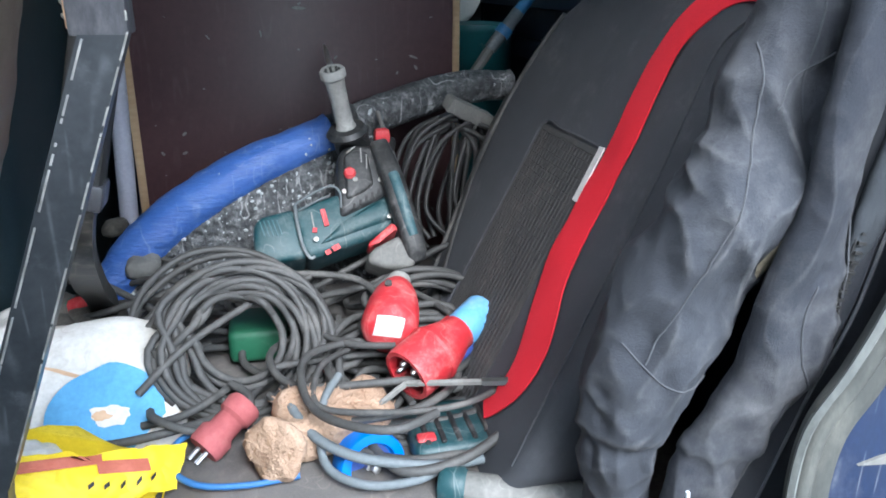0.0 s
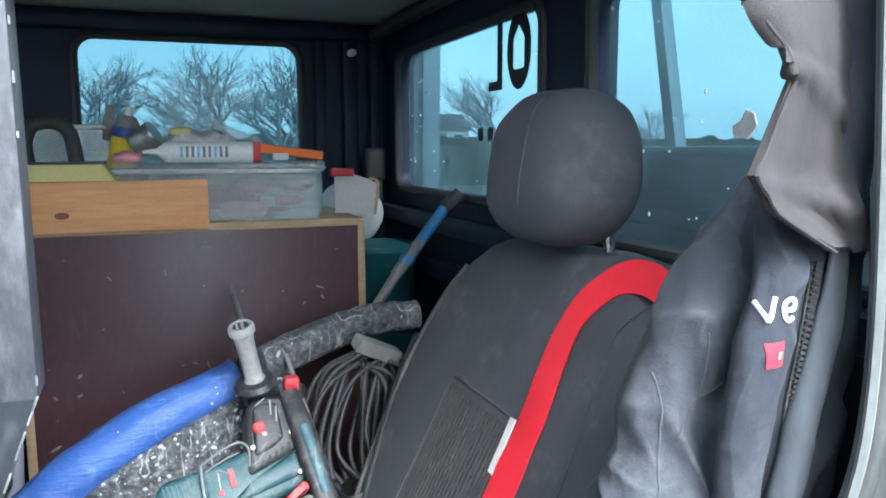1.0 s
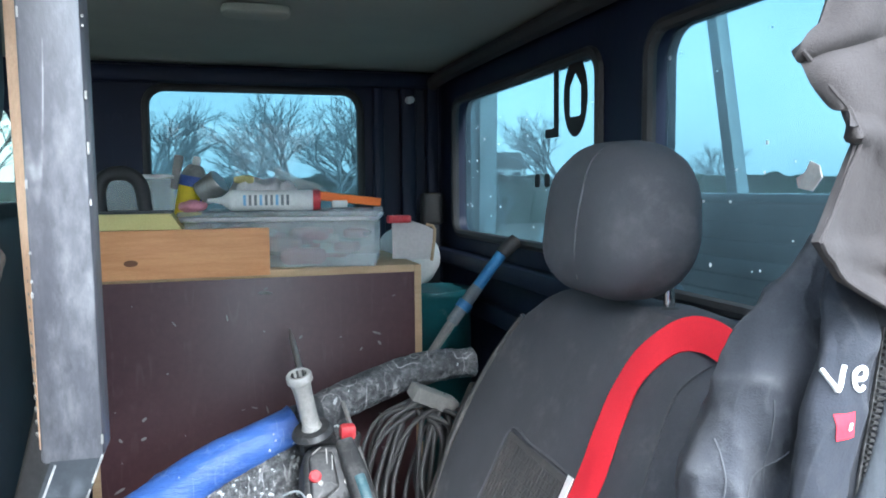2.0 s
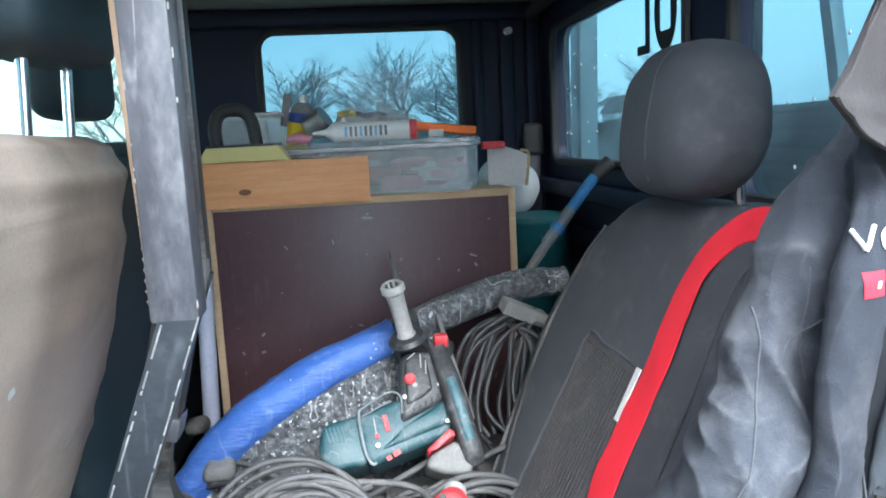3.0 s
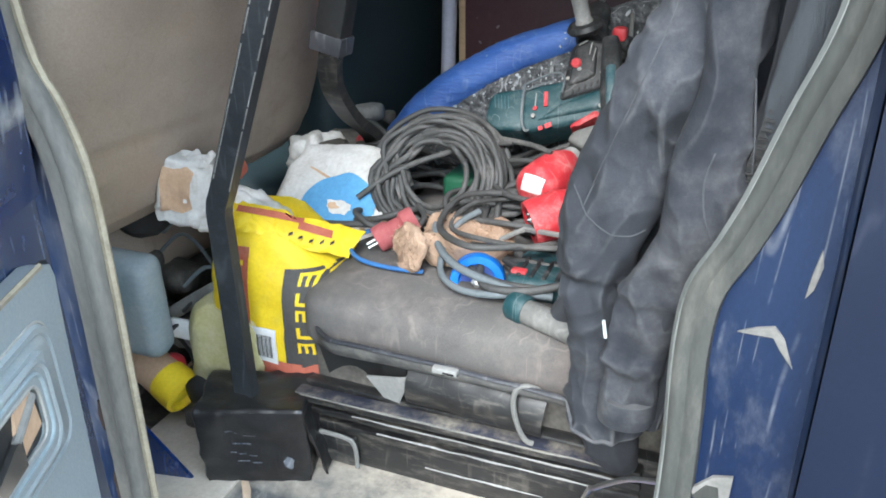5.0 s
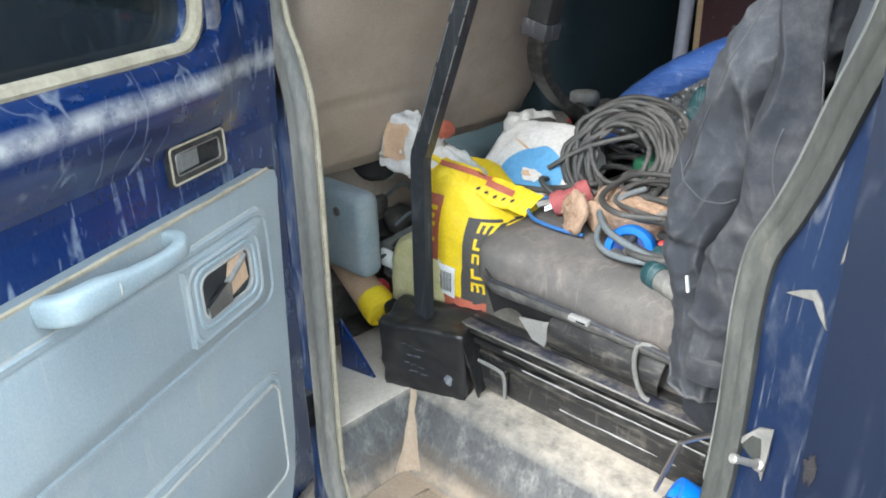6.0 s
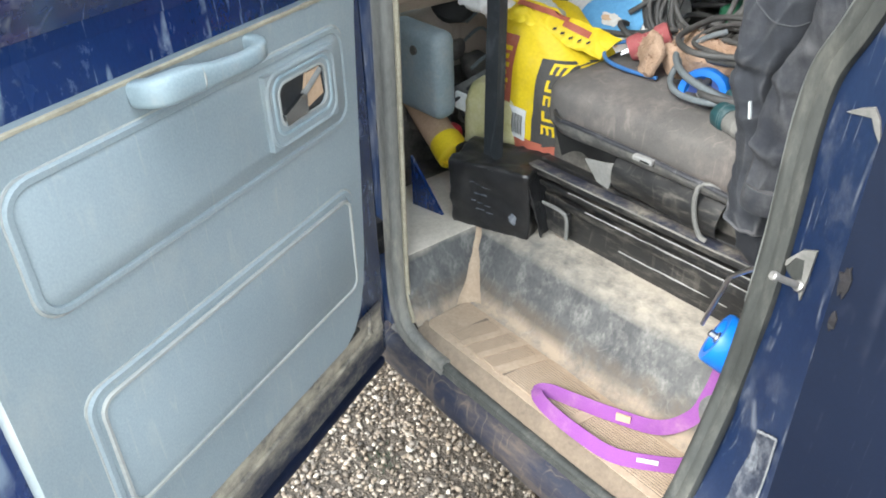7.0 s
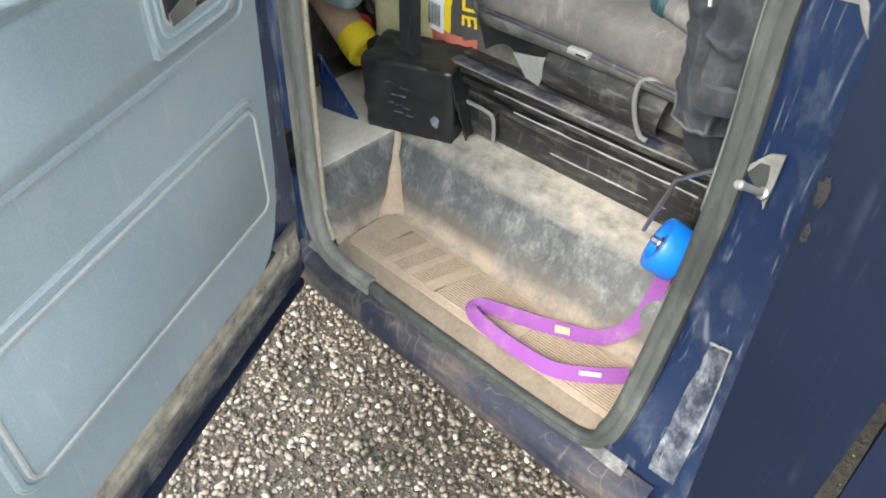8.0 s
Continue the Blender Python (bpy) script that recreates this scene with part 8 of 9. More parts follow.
    part("roll", rough_up(lathe([(0.026, 0), (0.029, 0.02), (0.031, 0.10), (0.034, 0.182), (0.0345, 0.184)], m, 26), 0.002, 40), M["card"], r, "beige dusty roll")
    part("yellow_end", lathe([(0.0345, 0.183), (0.036, 0.21), (0.0355, 0.232), (0.030, 0.236), (0.027, 0.228), (0.021, 0.234), (0.019, 0.226), (0.008, 0.232)], m, 28), M["paper_yellow"], r, "yellow rolled end")

    j = thing("plastic_housing", (-0.5, 0.77, 0.86), "grey blue plastic trim housing, dusty", "housing")
    part("shell", box((-0.615, 0.738, 0.862), (-0.452, 0.80, 1.060), 0.024, 4, Matrix.Translation((-0.5, 0.76, 0.95)) @ Euler((0.08, 0.06, 0.1)).to_matrix().to_4x4() @ Matrix.Translation((0.5, -0.76, -0.95))), M["grey_box"], j)
    part("screw_boss", lathe([(0.010, 0), (0.010, 0.004), (0.004, 0.005)], axis((-0.515, 0.731, 1.015), (-0.515, 0.6, 1.02)), 14), M["junk"], j)

    n = thing("bottle_cap", (-0.5, 0.82, 0.80), "small red plastic bottle cap", "cap")
    part("knob", lathe([(0.022, 0), (0.024, 0.008), (0.020, 0.022), (0.012, 0.026)], axis((-0.505, 0.83, 0.80), (-0.47, 0.70, 0.86)), 18), M["plug_red"], n)
    c = single("paper_scrap", rough_up(box((-0.485, 0.815, 0.872), (-0.438, 0.825, 0.912), 0.003), 0.002, 40), M["white"], "small white paper scrap", "paper")
    c = single("dark_strap_reel", rough_up(lathe([(0.03, 0), (0.055, 0.005), (0.06, 0.02), (0.06, 0.05), (0.05, 0.06), (0.02, 0.062)], axis((-0.60, 0.93, 1.08), (-0.52, 0.80, 1.11)), 26), 0.004, 40), M["rubber_black"], "black ribbed reel, dusty", "reel")
    # scrap underneath
    heap = thing("scrap_heap", (-0.4, 0.95, 0.70), "dark dusty scrap and rubble on the floor", "scrap")
    rng = random.Random(12)
    for i in range(64):
        x, yy = rng.uniform(-0.72, -0.16), rng.uniform(0.80, 1.15)
        top = 0.82 if x > -0.42 else 0.74 + 0.26 * min(1, (-0.42 - x) * 5)
        z = rng.uniform(0.70, top)
        s = rng.uniform(0.018, 0.045)
        part("lump", rough_up(pillow((x - s, yy - s * 0.8, z - s * 0.7), (x + s, yy + s * 0.8, z + s * 0.7), 12, 8, rng.uniform(0.4, 0.9)), s * 0.3, 20, i), (M["junk"], M["tool_grey"], M["junk"], M["card"], M["junk"], M["rubber_black"])[i % 6], heap, "", 60)
    for i in range(8):
        a = V(rng.uniform(-0.68, -0.42), rng.uniform(0.80, 0.95), rng.uniform(0.80, 1.08))
        part("wire", tube([a, a + V(0.05, 0.02, 0.04), a + V(0.10, 0.03, -0.02), a + V(0.13, 0.0, -0.07)], 0.004, 6, 6), M["cable_dk"] if i % 2 else M["cable_gy"], heap)
    bt_ = thing("wooden_batten", (-0.44, 0.86, 0.86), "grey dusty wooden batten leaning in the scrap", "batten")
    part("batten", rough_up(beam((-0.53, 0.862, 0.885), (-0.36, 0.872, 0.995), 0.026, 0.020, (0, 1, 0), 0.002), 0.001, 40), M["tool_grey"], bt_)
    far = thing("scrap_heap", (-0.38, 1.45, 0.70), "grey rags and scrap behind the seat", "scrap")
    for i in range(30):
        x, yy, z = rng.uniform(-0.42, -0.25), rng.uniform(1.2, 1.75), rng.uniform(0.72, 1.16)
        s = rng.uniform(0.02, 0.05)
        part("lump", rough_up(pillow((x - s, yy - s, z - s * 0.7), (x + s, yy + s, z + s * 0.7), 12, 8, 0.7), s * 0.35, 18, i), M["junk"] if i % 3 else M["tool_grey"], far, "", 60)

    g = thing("wrapped_block", (-0.26, 0.75, 0.705), "block wrapped in crumpled black film with white print", "package")
    m = Matrix.Translation((-0.262, 0.755, 0.78)) @ Euler((0.06, 0.0, 0.36)).to_matrix().to_4x4()
    bm = box((-0.090, -0.055, -0.078), (0.088, 0.055, 0.075), 0.003, 1, m)
    bmesh.ops.subdivide_edges(bm, edges=bm.edges[:], cuts=13, use_grid_fill=True)
    b = part("film", crumple(rough_up(bm, 0.005, 14, 4), 0.0035, 26, 2), M["bag_black"], g, "", 60)
    t = tree_of(b)
    U, W = m.to_3x3() @ V(1, 0, 0), m.to_3x3() @ V(0, 0, 1)
    for a0, b0, ln in ((-0.045, 0.032, 0.012), (-0.030, 0.030, 0.010), (-0.016, 0.027, 0.022), (-0.035, 0.008, 0.030), (-0.040, -0.008, 0.010), (-0.026, -0.011, 0.012), (-0.010, -0.014, 0.014), (-0.03, -0.026, 0.02), (-0.006, -0.030, 0.016)):
        part("print_bar", decal(t, m @ V(a0 + ln / 2, -0.07, b0), U, W, quad(-ln / 2, ln / 2, -0.0014, 0.0014, 4), 0.002, 2), M["tape"], g)
    part("print_mark", decal(t, m @ V(0.055, -0.07, -0.03), U, W, blob(0.009, 0.012, 14, 0.6, 3), 0.002, 2), M["tape"], g)
    part("film_tail", rough_up(surf(lambda u, v: m @ V(0.085 + 0.03 * u, -0.05 + 0.06 * v, 0.06 - 0.12 * u), 8, 8, thick=0.003), 0.006, 40), M["bag_black"], g)


build_sacks()


# ---- step well: rod, latch, strap ----
def build_well_things():
    r = thing("bent_rod", (0.30, 0.69, 0.72), "bent zinc rod hooked on the door post", "rod")
    part("rod", tube([(0.43, 0.60, 1.00), (0.40, 0.625, 0.975), (0.355, 0.66, 0.938), (0.312, 0.68, 0.894), (0.303, 0.685, 0.88), (0.275, 0.695, 0.79), (0.268, 0.70, 0.768)], 0.0036, 8, 5), M["steel"], r)
    l = thing("door_striker", (0.447, 0.56, 1.02), "worn zinc striker bolt in a pale bracket", "latch")
    part("bracket", flat(on_jamb(-0.002), [(0.423, 1.022), (0.446, 1.053), (0.464, 1.063), (0.463, 1.03), (0.461, 0.995), (0.455, 1.005), (0.455, 1.028), (0.452, 1.044), (0.44, 1.040), (0.430, 1.022)], 0, 0.004), M["tool_grey"], l, "pale worn bracket")
    # flat dark patch draws the shaded inside of the bracket
    part("pocket", flat(on_jamb(0.001), [(0.426, 1.018), (0.446, 1.05), (0.460, 1.058), (0.459, 1.0), (0.448, 1.008)], 0, 0.002), M["rubber"], l)
    part("bolt", lathe([(0.007, 0), (0.007, 0.004), (0.0042, 0.006), (0.0042, 0.040), (0.0055, 0.041), (0.0055, 0.047), (0.0035, 0.049)], axis((0.456, 0.553, 1.012), (0.436, 0.508, 1.040)), 18), M["bare"], l, "worn zinc striker bolt")
    s = thing("lashing_strap", (0.2, 0.57, 0.57), "purple webbing strap in a loose loop", "strap")
    pts = [V(0.318, 0.70, 0.715), V(0.313, 0.69, 0.66), V(0.305, 0.665, 0.615), V(0.27, 0.628, 0.588), V(0.20, 0.598, 0.582), V(0.13, 0.572, 0.582), V(0.085, 0.555, 0.582), V(0.078, 0.535, 0.582), V(0.12, 0.523, 0.581), V(0.20, 0.522, 0.580), V(0.26, 0.532, 0.580), V(0.32, 0.575, 0.581), V(0.345, 0.60, 0.582)]
    part("webbing", sweep(resample(pts, 6), [(-0.0012, -0.0125), (0.0012, -0.0125), (0.0012, 0.0125), (-0.0012, 0.0125)], up=(0.15, -0.85, 0.55)), M["purple"], s)
    part("stitching", beam((0.288, 0.5485, 0.583), (0.315, 0.5685, 0.583), 0.002, 0.009, (0, 0, 1)), M["white"], s, "pale stitched mark")
    part("worn_patch", beam((0.205, 0.5965, 0.583), (0.228, 0.606, 0.584), 0.003, 0.018, (0, 0, 1)), M["card"], s)
    k = thing("side_plate", (-0.39, 0.66, 0.705), "dark blue painted metal corner piece", "panel")
    part("plate", flat(lambda u, v, o: V(-0.44 + u, 0.655 + 0.2 * u + o, 0.70 + v), [(0, 0), (0.085, 0), (0.06, 0.035), (0.0, 0.12)], 0, 0.006), M["blue"], k)


build_well_things()


# ---- things on the plywood box ----
def build_box_top():
    f = thing("sponge_float", (-0.21, 1.86, 1.694), "yellow sponge float with a black arched handle", "trowel")
    bm = box((-0.312, 1.80, 1.6945), (-0.112, 1.925, 1.728), 0.002)
    for v in bm.verts:
        if v.co.z > 1.71:
            v.co.x = -0.212 + (v.co.x + 0.212) * 0.80
    part("sponge", rough_up(bm, 0.001, 50), M["sponge"], f, "pale yellow sponge", 30)
    part("backing", box((-0.292, 1.815, 1.7275), (-0.132, 1.915, 1.733), 0.001), M["tool_black"], f)
    part("handle", tube([(-0.275, 1.865, 1.73), (-0.278, 1.865, 1.775), (-0.26, 1.865, 1.808), (-0.22, 1.865, 1.812), (-0.195, 1.865, 1.79), (-0.188, 1.865, 1.745), (-0.186, 1.865, 1.732)], 0.015, 12, 6), M["rubber_black"], f, "black arched handle")

    m = Matrix.Translation((0.125, 1.99, 1.602)) @ Matrix.Rotation(-0.245, 4, "Z")
    b = thing("storage_box", (0.125, 1.99, 1.602), "clear plastic storage box full of red and white bits", "box")
    part("shell", holed(lambda u, v, o: m @ V(u, v, o), (-0.213, 0.213, -0.145, 0.145), (-0.210, 0.210, -0.142, 0.142), 0.012, 0.115), CLEAR, b, "cloudy clear plastic", 0)
    part("base", box((-0.208, -0.14, 0.001), (0.208, 0.14, 0.004), 0, 1, m), M["clear"], b)
    part("lid", box((-0.222, -0.154, 0.112), (0.222, 0.154, 0.126), 0.005, 2, m), CLEAR, b, "dusty translucent lid")
    part("rim", tube([m @ V(u, v, 0.108) for u, v in outline(-0.219, 0.219, -0.151, 0.151, 0.02)], 0.005, 6, 1, True), M["clear"], b)
    rng = random.Random(5)
    for i in range(16):
        x, y, z, s = rng.uniform(-0.17, 0.18), rng.uniform(-0.12, 0.10), rng.uniform(0.02, 0.07), rng.uniform(0.02, 0.04)
        part("packet", rough_up(pillow((x - s * 1.4, y - s, z - s * 0.5), (x + s * 1.4, y + s, z + s * 0.5), 14, 8, 0.5, m=m), 0.004, 40, i), (M["pink"], M["white"], M["pink"], M["plug_pink"])[i % 4], b, "", 60)

    t = thing("sealant_tube", (0.1, 1.91, 1.73), "white sealant cartridge with blurred print", "tube")
    mt = axis((-0.06, 1.935, 1.752), (0.235, 1.90, 1.750))
    tb = part("cartridge", lathe([(0.004, 0), (0.008, 0.03), (0.023, 0.05), (0.0235, 0.052), (0.0235, 0.25), (0.022, 0.252)], mt, 24), M["white"], t)
    tr = tree_of(tb)
    for k in range(9):
        part("print_bar", decal(tr, (0.015 + 0.012 * k, 1.85, 1.752), (1, -0.1, 0), (0, 0, 1), quad(-0.003, 0.003, -0.012, 0.012, 4), 0.001, 2), M["plug_blue"] if k % 3 == 0 else M["cable_gy"], t)
    part("red_end", lathe([(0.0242, 0.236), (0.0242, 0.253)], mt, 24), M["plug_red"], t)

    o = thing("orange_packet", (0.26, 2.0, 1.73), "bright orange card packet lying flat", "packet")
    part("packet", box((0.165, 1.96, 1.742), (0.345, 2.06, 1.762), 0.002, 1, Matrix.Translation((0.26, 2.0, 1.75)) @ Euler((0.0, 0.12, 0.1)).to_matrix().to_4x4() @ Matrix.Translation((-0.26, -2.0, -1.75))), M["orange"], o)
    part("white_patch", box((0.225, 1.950, 1.731), (0.262, 1.962, 1.748), 0.002), M["white"], o)
    single("red_wrapper", rough_up(pillow((-0.118, 1.868, 1.731), (-0.062, 1.93, 1.752), 26, 14, 0.8), 0.007, 40), M["pink"], "crumpled red and white wrapper", "wrapper", smooth=80)

    c = thing("spray_can", (-0.105, 2.2, 1.602), "blue and yellow spray can with a grey cap", "can")
    mc = axis((-0.118, 2.17, 1.690), (-0.085, 2.16, 1.86))
    can = part("body", lathe([(0.031, -0.068), (0.033, -0.06), (0.033, 0.10), (0.0325, 0.118), (0.026, 0.132)], mc, 28), M["paper_yellow"], c, "yellow label")
    part("blue_band", lathe([(0.0334, 0.098), (0.0334, 0.122), (0.032, 0.124)], mc, 28), M["plug_dkblue"], c)
    tr = tree_of(can)
    part("label_patch", decal(tr, mc @ V(0, -0.05, 0.06), (1, 0.1, 0), (0.1, 0, 1), quad(-0.024, 0.022, -0.02, 0.024), 0.001), M["plug_dkblue"], c)
    part("label_mark", decal(tr, mc @ V(-0.002, -0.05, 0.062), (1, 0.1, 0), (0.1, 0, 1), quad(-0.016, 0.014, -0.008, 0.010), 0.002), M["paper_yellow"], c)
    part("shoulder", lathe([(0.030, 0.124), (0.028, 0.136), (0.018, 0.15), (0.012, 0.153)], mc, 24), M["tool_grey"], c)
    part("nozzle", lathe([(0.010, 0.152), (0.011, 0.165), (0.008, 0.174)], mc, 16), M["white"], c)
    part("straw_holder", beam((-0.145, 2.18, 1.78), (-0.128, 2.175, 1.865), 0.022, 0.02, (0, 1, 0), 0.004), M["tool_grey"], c)
    j = thing("tin", (-0.05, 2.12, 1.728), "small grey metal tin lying tilted", "tin")
    part("tin", lathe([(0.030, 0), (0.032, 0.003), (0.032, 0.055), (0.030, 0.058)], axis((-0.075, 2.12, 1.765), (-0.03, 2.10, 1.80)), 22), M["bare"], j)
    k = thing("clear_tub", (-0.22, 2.2, 1.602), "clear plastic tub behind the float", "tub")
    part("shell", holed(lambda u, v, o: V(u, v, 1.602 + o), (-0.318, -0.147, 2.08, 2.303), (-0.315, -0.150, 2.083, 2.30), 0.01, 0.208), CLEAR, k, "", 0)
    part("rim", tube(loop3(lambda u, v, o: V(u, v, 1.81), outline(-0.318, -0.147, 2.078, 2.305, 0.01), 0), 0.005, 6, 1, True), M["clear"], k)

    p = thing("plastic_bag", (0.1, 2.12, 1.73), "crumpled pale plastic bags with blue print", "bag")
    part("bag", crumple(rough_up(pillow((-0.01, 2.06, 1.735), (0.16, 2.18, 1.80), 60, 34, 0.7), 0.010, 14, 6), 0.010, 24, 3), M["clear"], p, "", 50)
    part("film", rough_up(surf(lambda u, v: V(0.10 + 0.14 * u, 2.08 + 0.04 * v, 1.835 - 0.07 * u - 0.09 * v * (1 - u)), 14, 10, thick=0.002), 0.010, 20), CLEAR, p, "clear film")
    part("blue_fold", rough_up(pillow((0.0, 2.05, 1.738), (0.12, 2.12, 1.765), 26, 12, 0.8), 0.006, 30), M["plug_dkblue"], p)
    part("yellow_label", rough_up(pillow((0.0, 2.055, 1.79), (0.05, 2.07, 1.81), 14, 8, 0.5), 0.003, 40), M["sponge"], p)

    a = thing("acrylic_sheet", (0.41, 1.95, 1.59), "smoky clear plastic sheet standing by the box edge", "sheet")
    part("sheet", flat(lambda u, v, o: V(u, 1.90 + 0.5 * (0.46 - u) + o, v), [(0.37, 1.603), (0.455, 1.603), (0.462, 1.675), (0.445, 1.685), (0.37, 1.712)], 0, 0.004), M["clear"], a)
    part("edge", tube([(0.456, 1.897, 1.60), (0.464, 1.895, 1.676), (0.445, 1.903, 1.687)], 0.004, 6, 3), M["ply_edge"], a)
    part("red_strip", box((0.345, 1.87, 1.694), (0.40, 1.90, 1.712), 0.004), M["plug_red"], a)
    single("safety_helmet", rough_up(lathe([(0.085, -0.06), (0.095, -0.055), (0.09, -0.02), (0.08, 0.02), (0.055, 0.055), (0.02, 0.072), (0.003, 0.075)], axis((0.50, 2.25, 1.575), (0.62, 2.05, 1.62)), 32), 0.001, 20), M["white"], "white plastic safety helmet", "helmet", smooth=70)
    q = thing("bucket", (0.535, 2.12, 0.66), "dark teal plastic drum beside the box", "bucket")
    part("drum", lathe([(0.095, 0), (0.10, 0.01), (0.10, 0.82), (0.104, 0.825), (0.104, 0.84), (0.096, 0.84), (0.094, 0.70)], Matrix.Translation((0.525, 2.12, 0.66)), 32), M["bucket"], q)
    part("rim", lathe([(0.097, 0.0), (0.107, 0.0), (0.109, 0.008), (0.107, 0.018), (0.097, 0.018)], Matrix.Translation((0.525, 2.12, 1.484)), 32), M["bucket"], q, "thick rolled rim")
    s = thing("loppers", (0.45, 1.82, 1.42), "blue-gripped loppers with black handle end", "loppers")
    part("blade_arm", tube([(0.40, 1.80, 1.36), (0.43, 1.80, 1.40), (0.475, 1.80, 1.462)], 0.012, 8, 4, radii=[0.5, 0.9, 1.1]), M["tool_grey"], s, "crusted grey arm")
    part("grip", tube([(0.475, 1.80, 1.462), (0.505, 1.80, 1.50), (0.54, 1.80, 1.543)], 0.015, 12, 5), M["cable_gy"], s)
    part("blue_band", lathe([(0.0185, 0), (0.0185, 0.02)], axis((0.500, 1.80, 1.493), (0.54, 1.80, 1.543)), 16), M["lopper_blue"], s, "blue band")
    part("blue_grip", tube([(0.54, 1.80, 1.543), (0.575, 1.80, 1.588), (0.60, 1.80, 1.618)], 0.014, 12, 5), M["lopper_blue"], s, "blue grip")
    part("end_grip", tube([(0.60, 1.80, 1.618), (0.62, 1.80, 1.636), (0.638, 1.80, 1.65)], 0.018, 12, 5), M["rubber_black"], s)
    z = thing("conduit_pipe", (-0.345, 1.78, 0.70), "pale lilac plastic pipe leaning by the box", "pipe")
    part("pipe", tube([(-0.345, 1.78, 0.70), (-0.318, 1.785, 1.45)], 0.019, 16, 1), M["lilac"], z)
    bt = thing("seat_belt", (0.61, 2.44, 1.2), "black seat belt hanging from its reel", "seat belt")
    part("reel_cover", box((0.575, 2.415, 1.66), (0.645, 2.465, 1.76), 0.012, 3), M["rubber_black"], bt)
    part("webbing", strap([(0.61, 2.43, 1.66), (0.612, 2.44, 1.5), (0.60, 2.45, 1.3), (0.60, 2.44, 1.0)], 0.045, 0.003, (1, 0.2, 0), 4), M["fabric"], bt)
    single("clamp_bracket", rough_up(box((0.30, 1.50, 1.355), (0.40, 1.54, 1.385), 0.006, 2, Matrix.Translation((0.35, 1.52, 1.37)) @ Euler((0.2, 0.45, 0.2)).to_matrix().to_4x4() @ Matrix.Translation((-0.35, -1.52, -1.37))), 0.003, 30), M["tool_grey"], "dusty grey clamp bar lying on the cables", "clamp")


build_box_top()


# ---- signs stuck on the rear pane, seen from behind ----
def build_stickers():
    g = thing("window_sign", (0.684, 1.7, 1.95), "dark letter-like shapes stuck on the rear glass", "sign")
    f = on_x(0.684)
    cy, cz = 1.585, 1.962
    bm = bmesh.new()
    outer = [(cy + 0.055 * math.cos(t), cz + 0.082 * math.sin(t)) for t in [2 * math.pi * k / 40 for k in range(40)]]
    house = [(cy + 0.026, cz - 0.04), (cy + 0.026, cz + 0.022), (cy, cz + 0.05), (cy - 0.026, cz + 0.022), (cy - 0.026, cz - 0.04)]
    inner = []
    for k in range(40):
        t = 2 * math.pi * k / 40
        d = (math.cos(t), math.sin(t))
        best = 1e9
        for (ay, az), (by, bz) in zip(house, house[1:] + house[:1]):
            ey, ez = by - ay, bz - az
            den = d[0] * ez - d[1] * ey
            if abs(den) > 1e-9:
                s = ((ay - cy) * ez - (az - cz) * ey) / den
                q = ((ay - cy) * d[1] - (az - cz) * d[0]) / den
                if s > 0 and -1e-6 <= q <= 1 + 1e-6:
                    best = min(best, s)
        inner.append((cy + d[0] * best, cz + d[1] * best))
    rows = [[bm.verts.new(f(u, v, o)) for u, v in lst] for lst, o in ((outer, 0), (inner, 0), (inner, -0.001), (outer, -0.001))]
    for a, b in ((0, 1), (1, 2), (2, 3), (3, 0)):
        for i in range(40):
            bm.faces.new((rows[a][i], rows[a][(i + 1) % 40], rows[b][(i + 1) % 40], rows[b][i]))
    part("ring_shape", bm, M["ink"], g, smooth=0)
    part("bar_shape", flat(f, [(1.665, 1.885), (1.735, 1.885), (1.735, 1.905), (1.690, 1.905), (1.690, 2.03), (1.665, 2.03)], 0, -0.001), M["ink"], g, smooth=0)
    for k in range(4):
        part("small_bar", flat(f, outline(1.60 + 0.055 * k, 1.63 + 0.055 * k, 1.775, 1.805, 0.008), 0, -0.001), M["ink"], g, smooth=0)
    d = thing("glass_chip", (0.684, 0.92, 1.78), "pale greenish chip stuck on the rear glass", "mark")
    part("chip", flat(f, [(0.945, 1.772), (0.92, 1.768), (0.905, 1.785), (0.910, 1.800), (0.925, 1.806), (0.933, 1.792), (0.948, 1.785)], 0, -0.002), M["paper_white"], d, smooth=0)
    rng = random.Random(8)
    sp = thing("window_spots", (0.66, 1.5, 1.8), "dried white drops on the cab glass", "marks")
    for i in range(70):
        y, z, r = rng.uniform(0.62, 2.3), rng.uniform(1.65, 2.0), 0.0012 + 0.003 * rng.random() ** 3
        part("spot", flat(f, [(y + r * math.cos(t), z + r * (1.4 if i % 3 else 0.8) * math.sin(t)) for t in [k * 1.047 for k in range(6)]], 0, -0.001), M["white"], sp, smooth=0)


build_stickers()


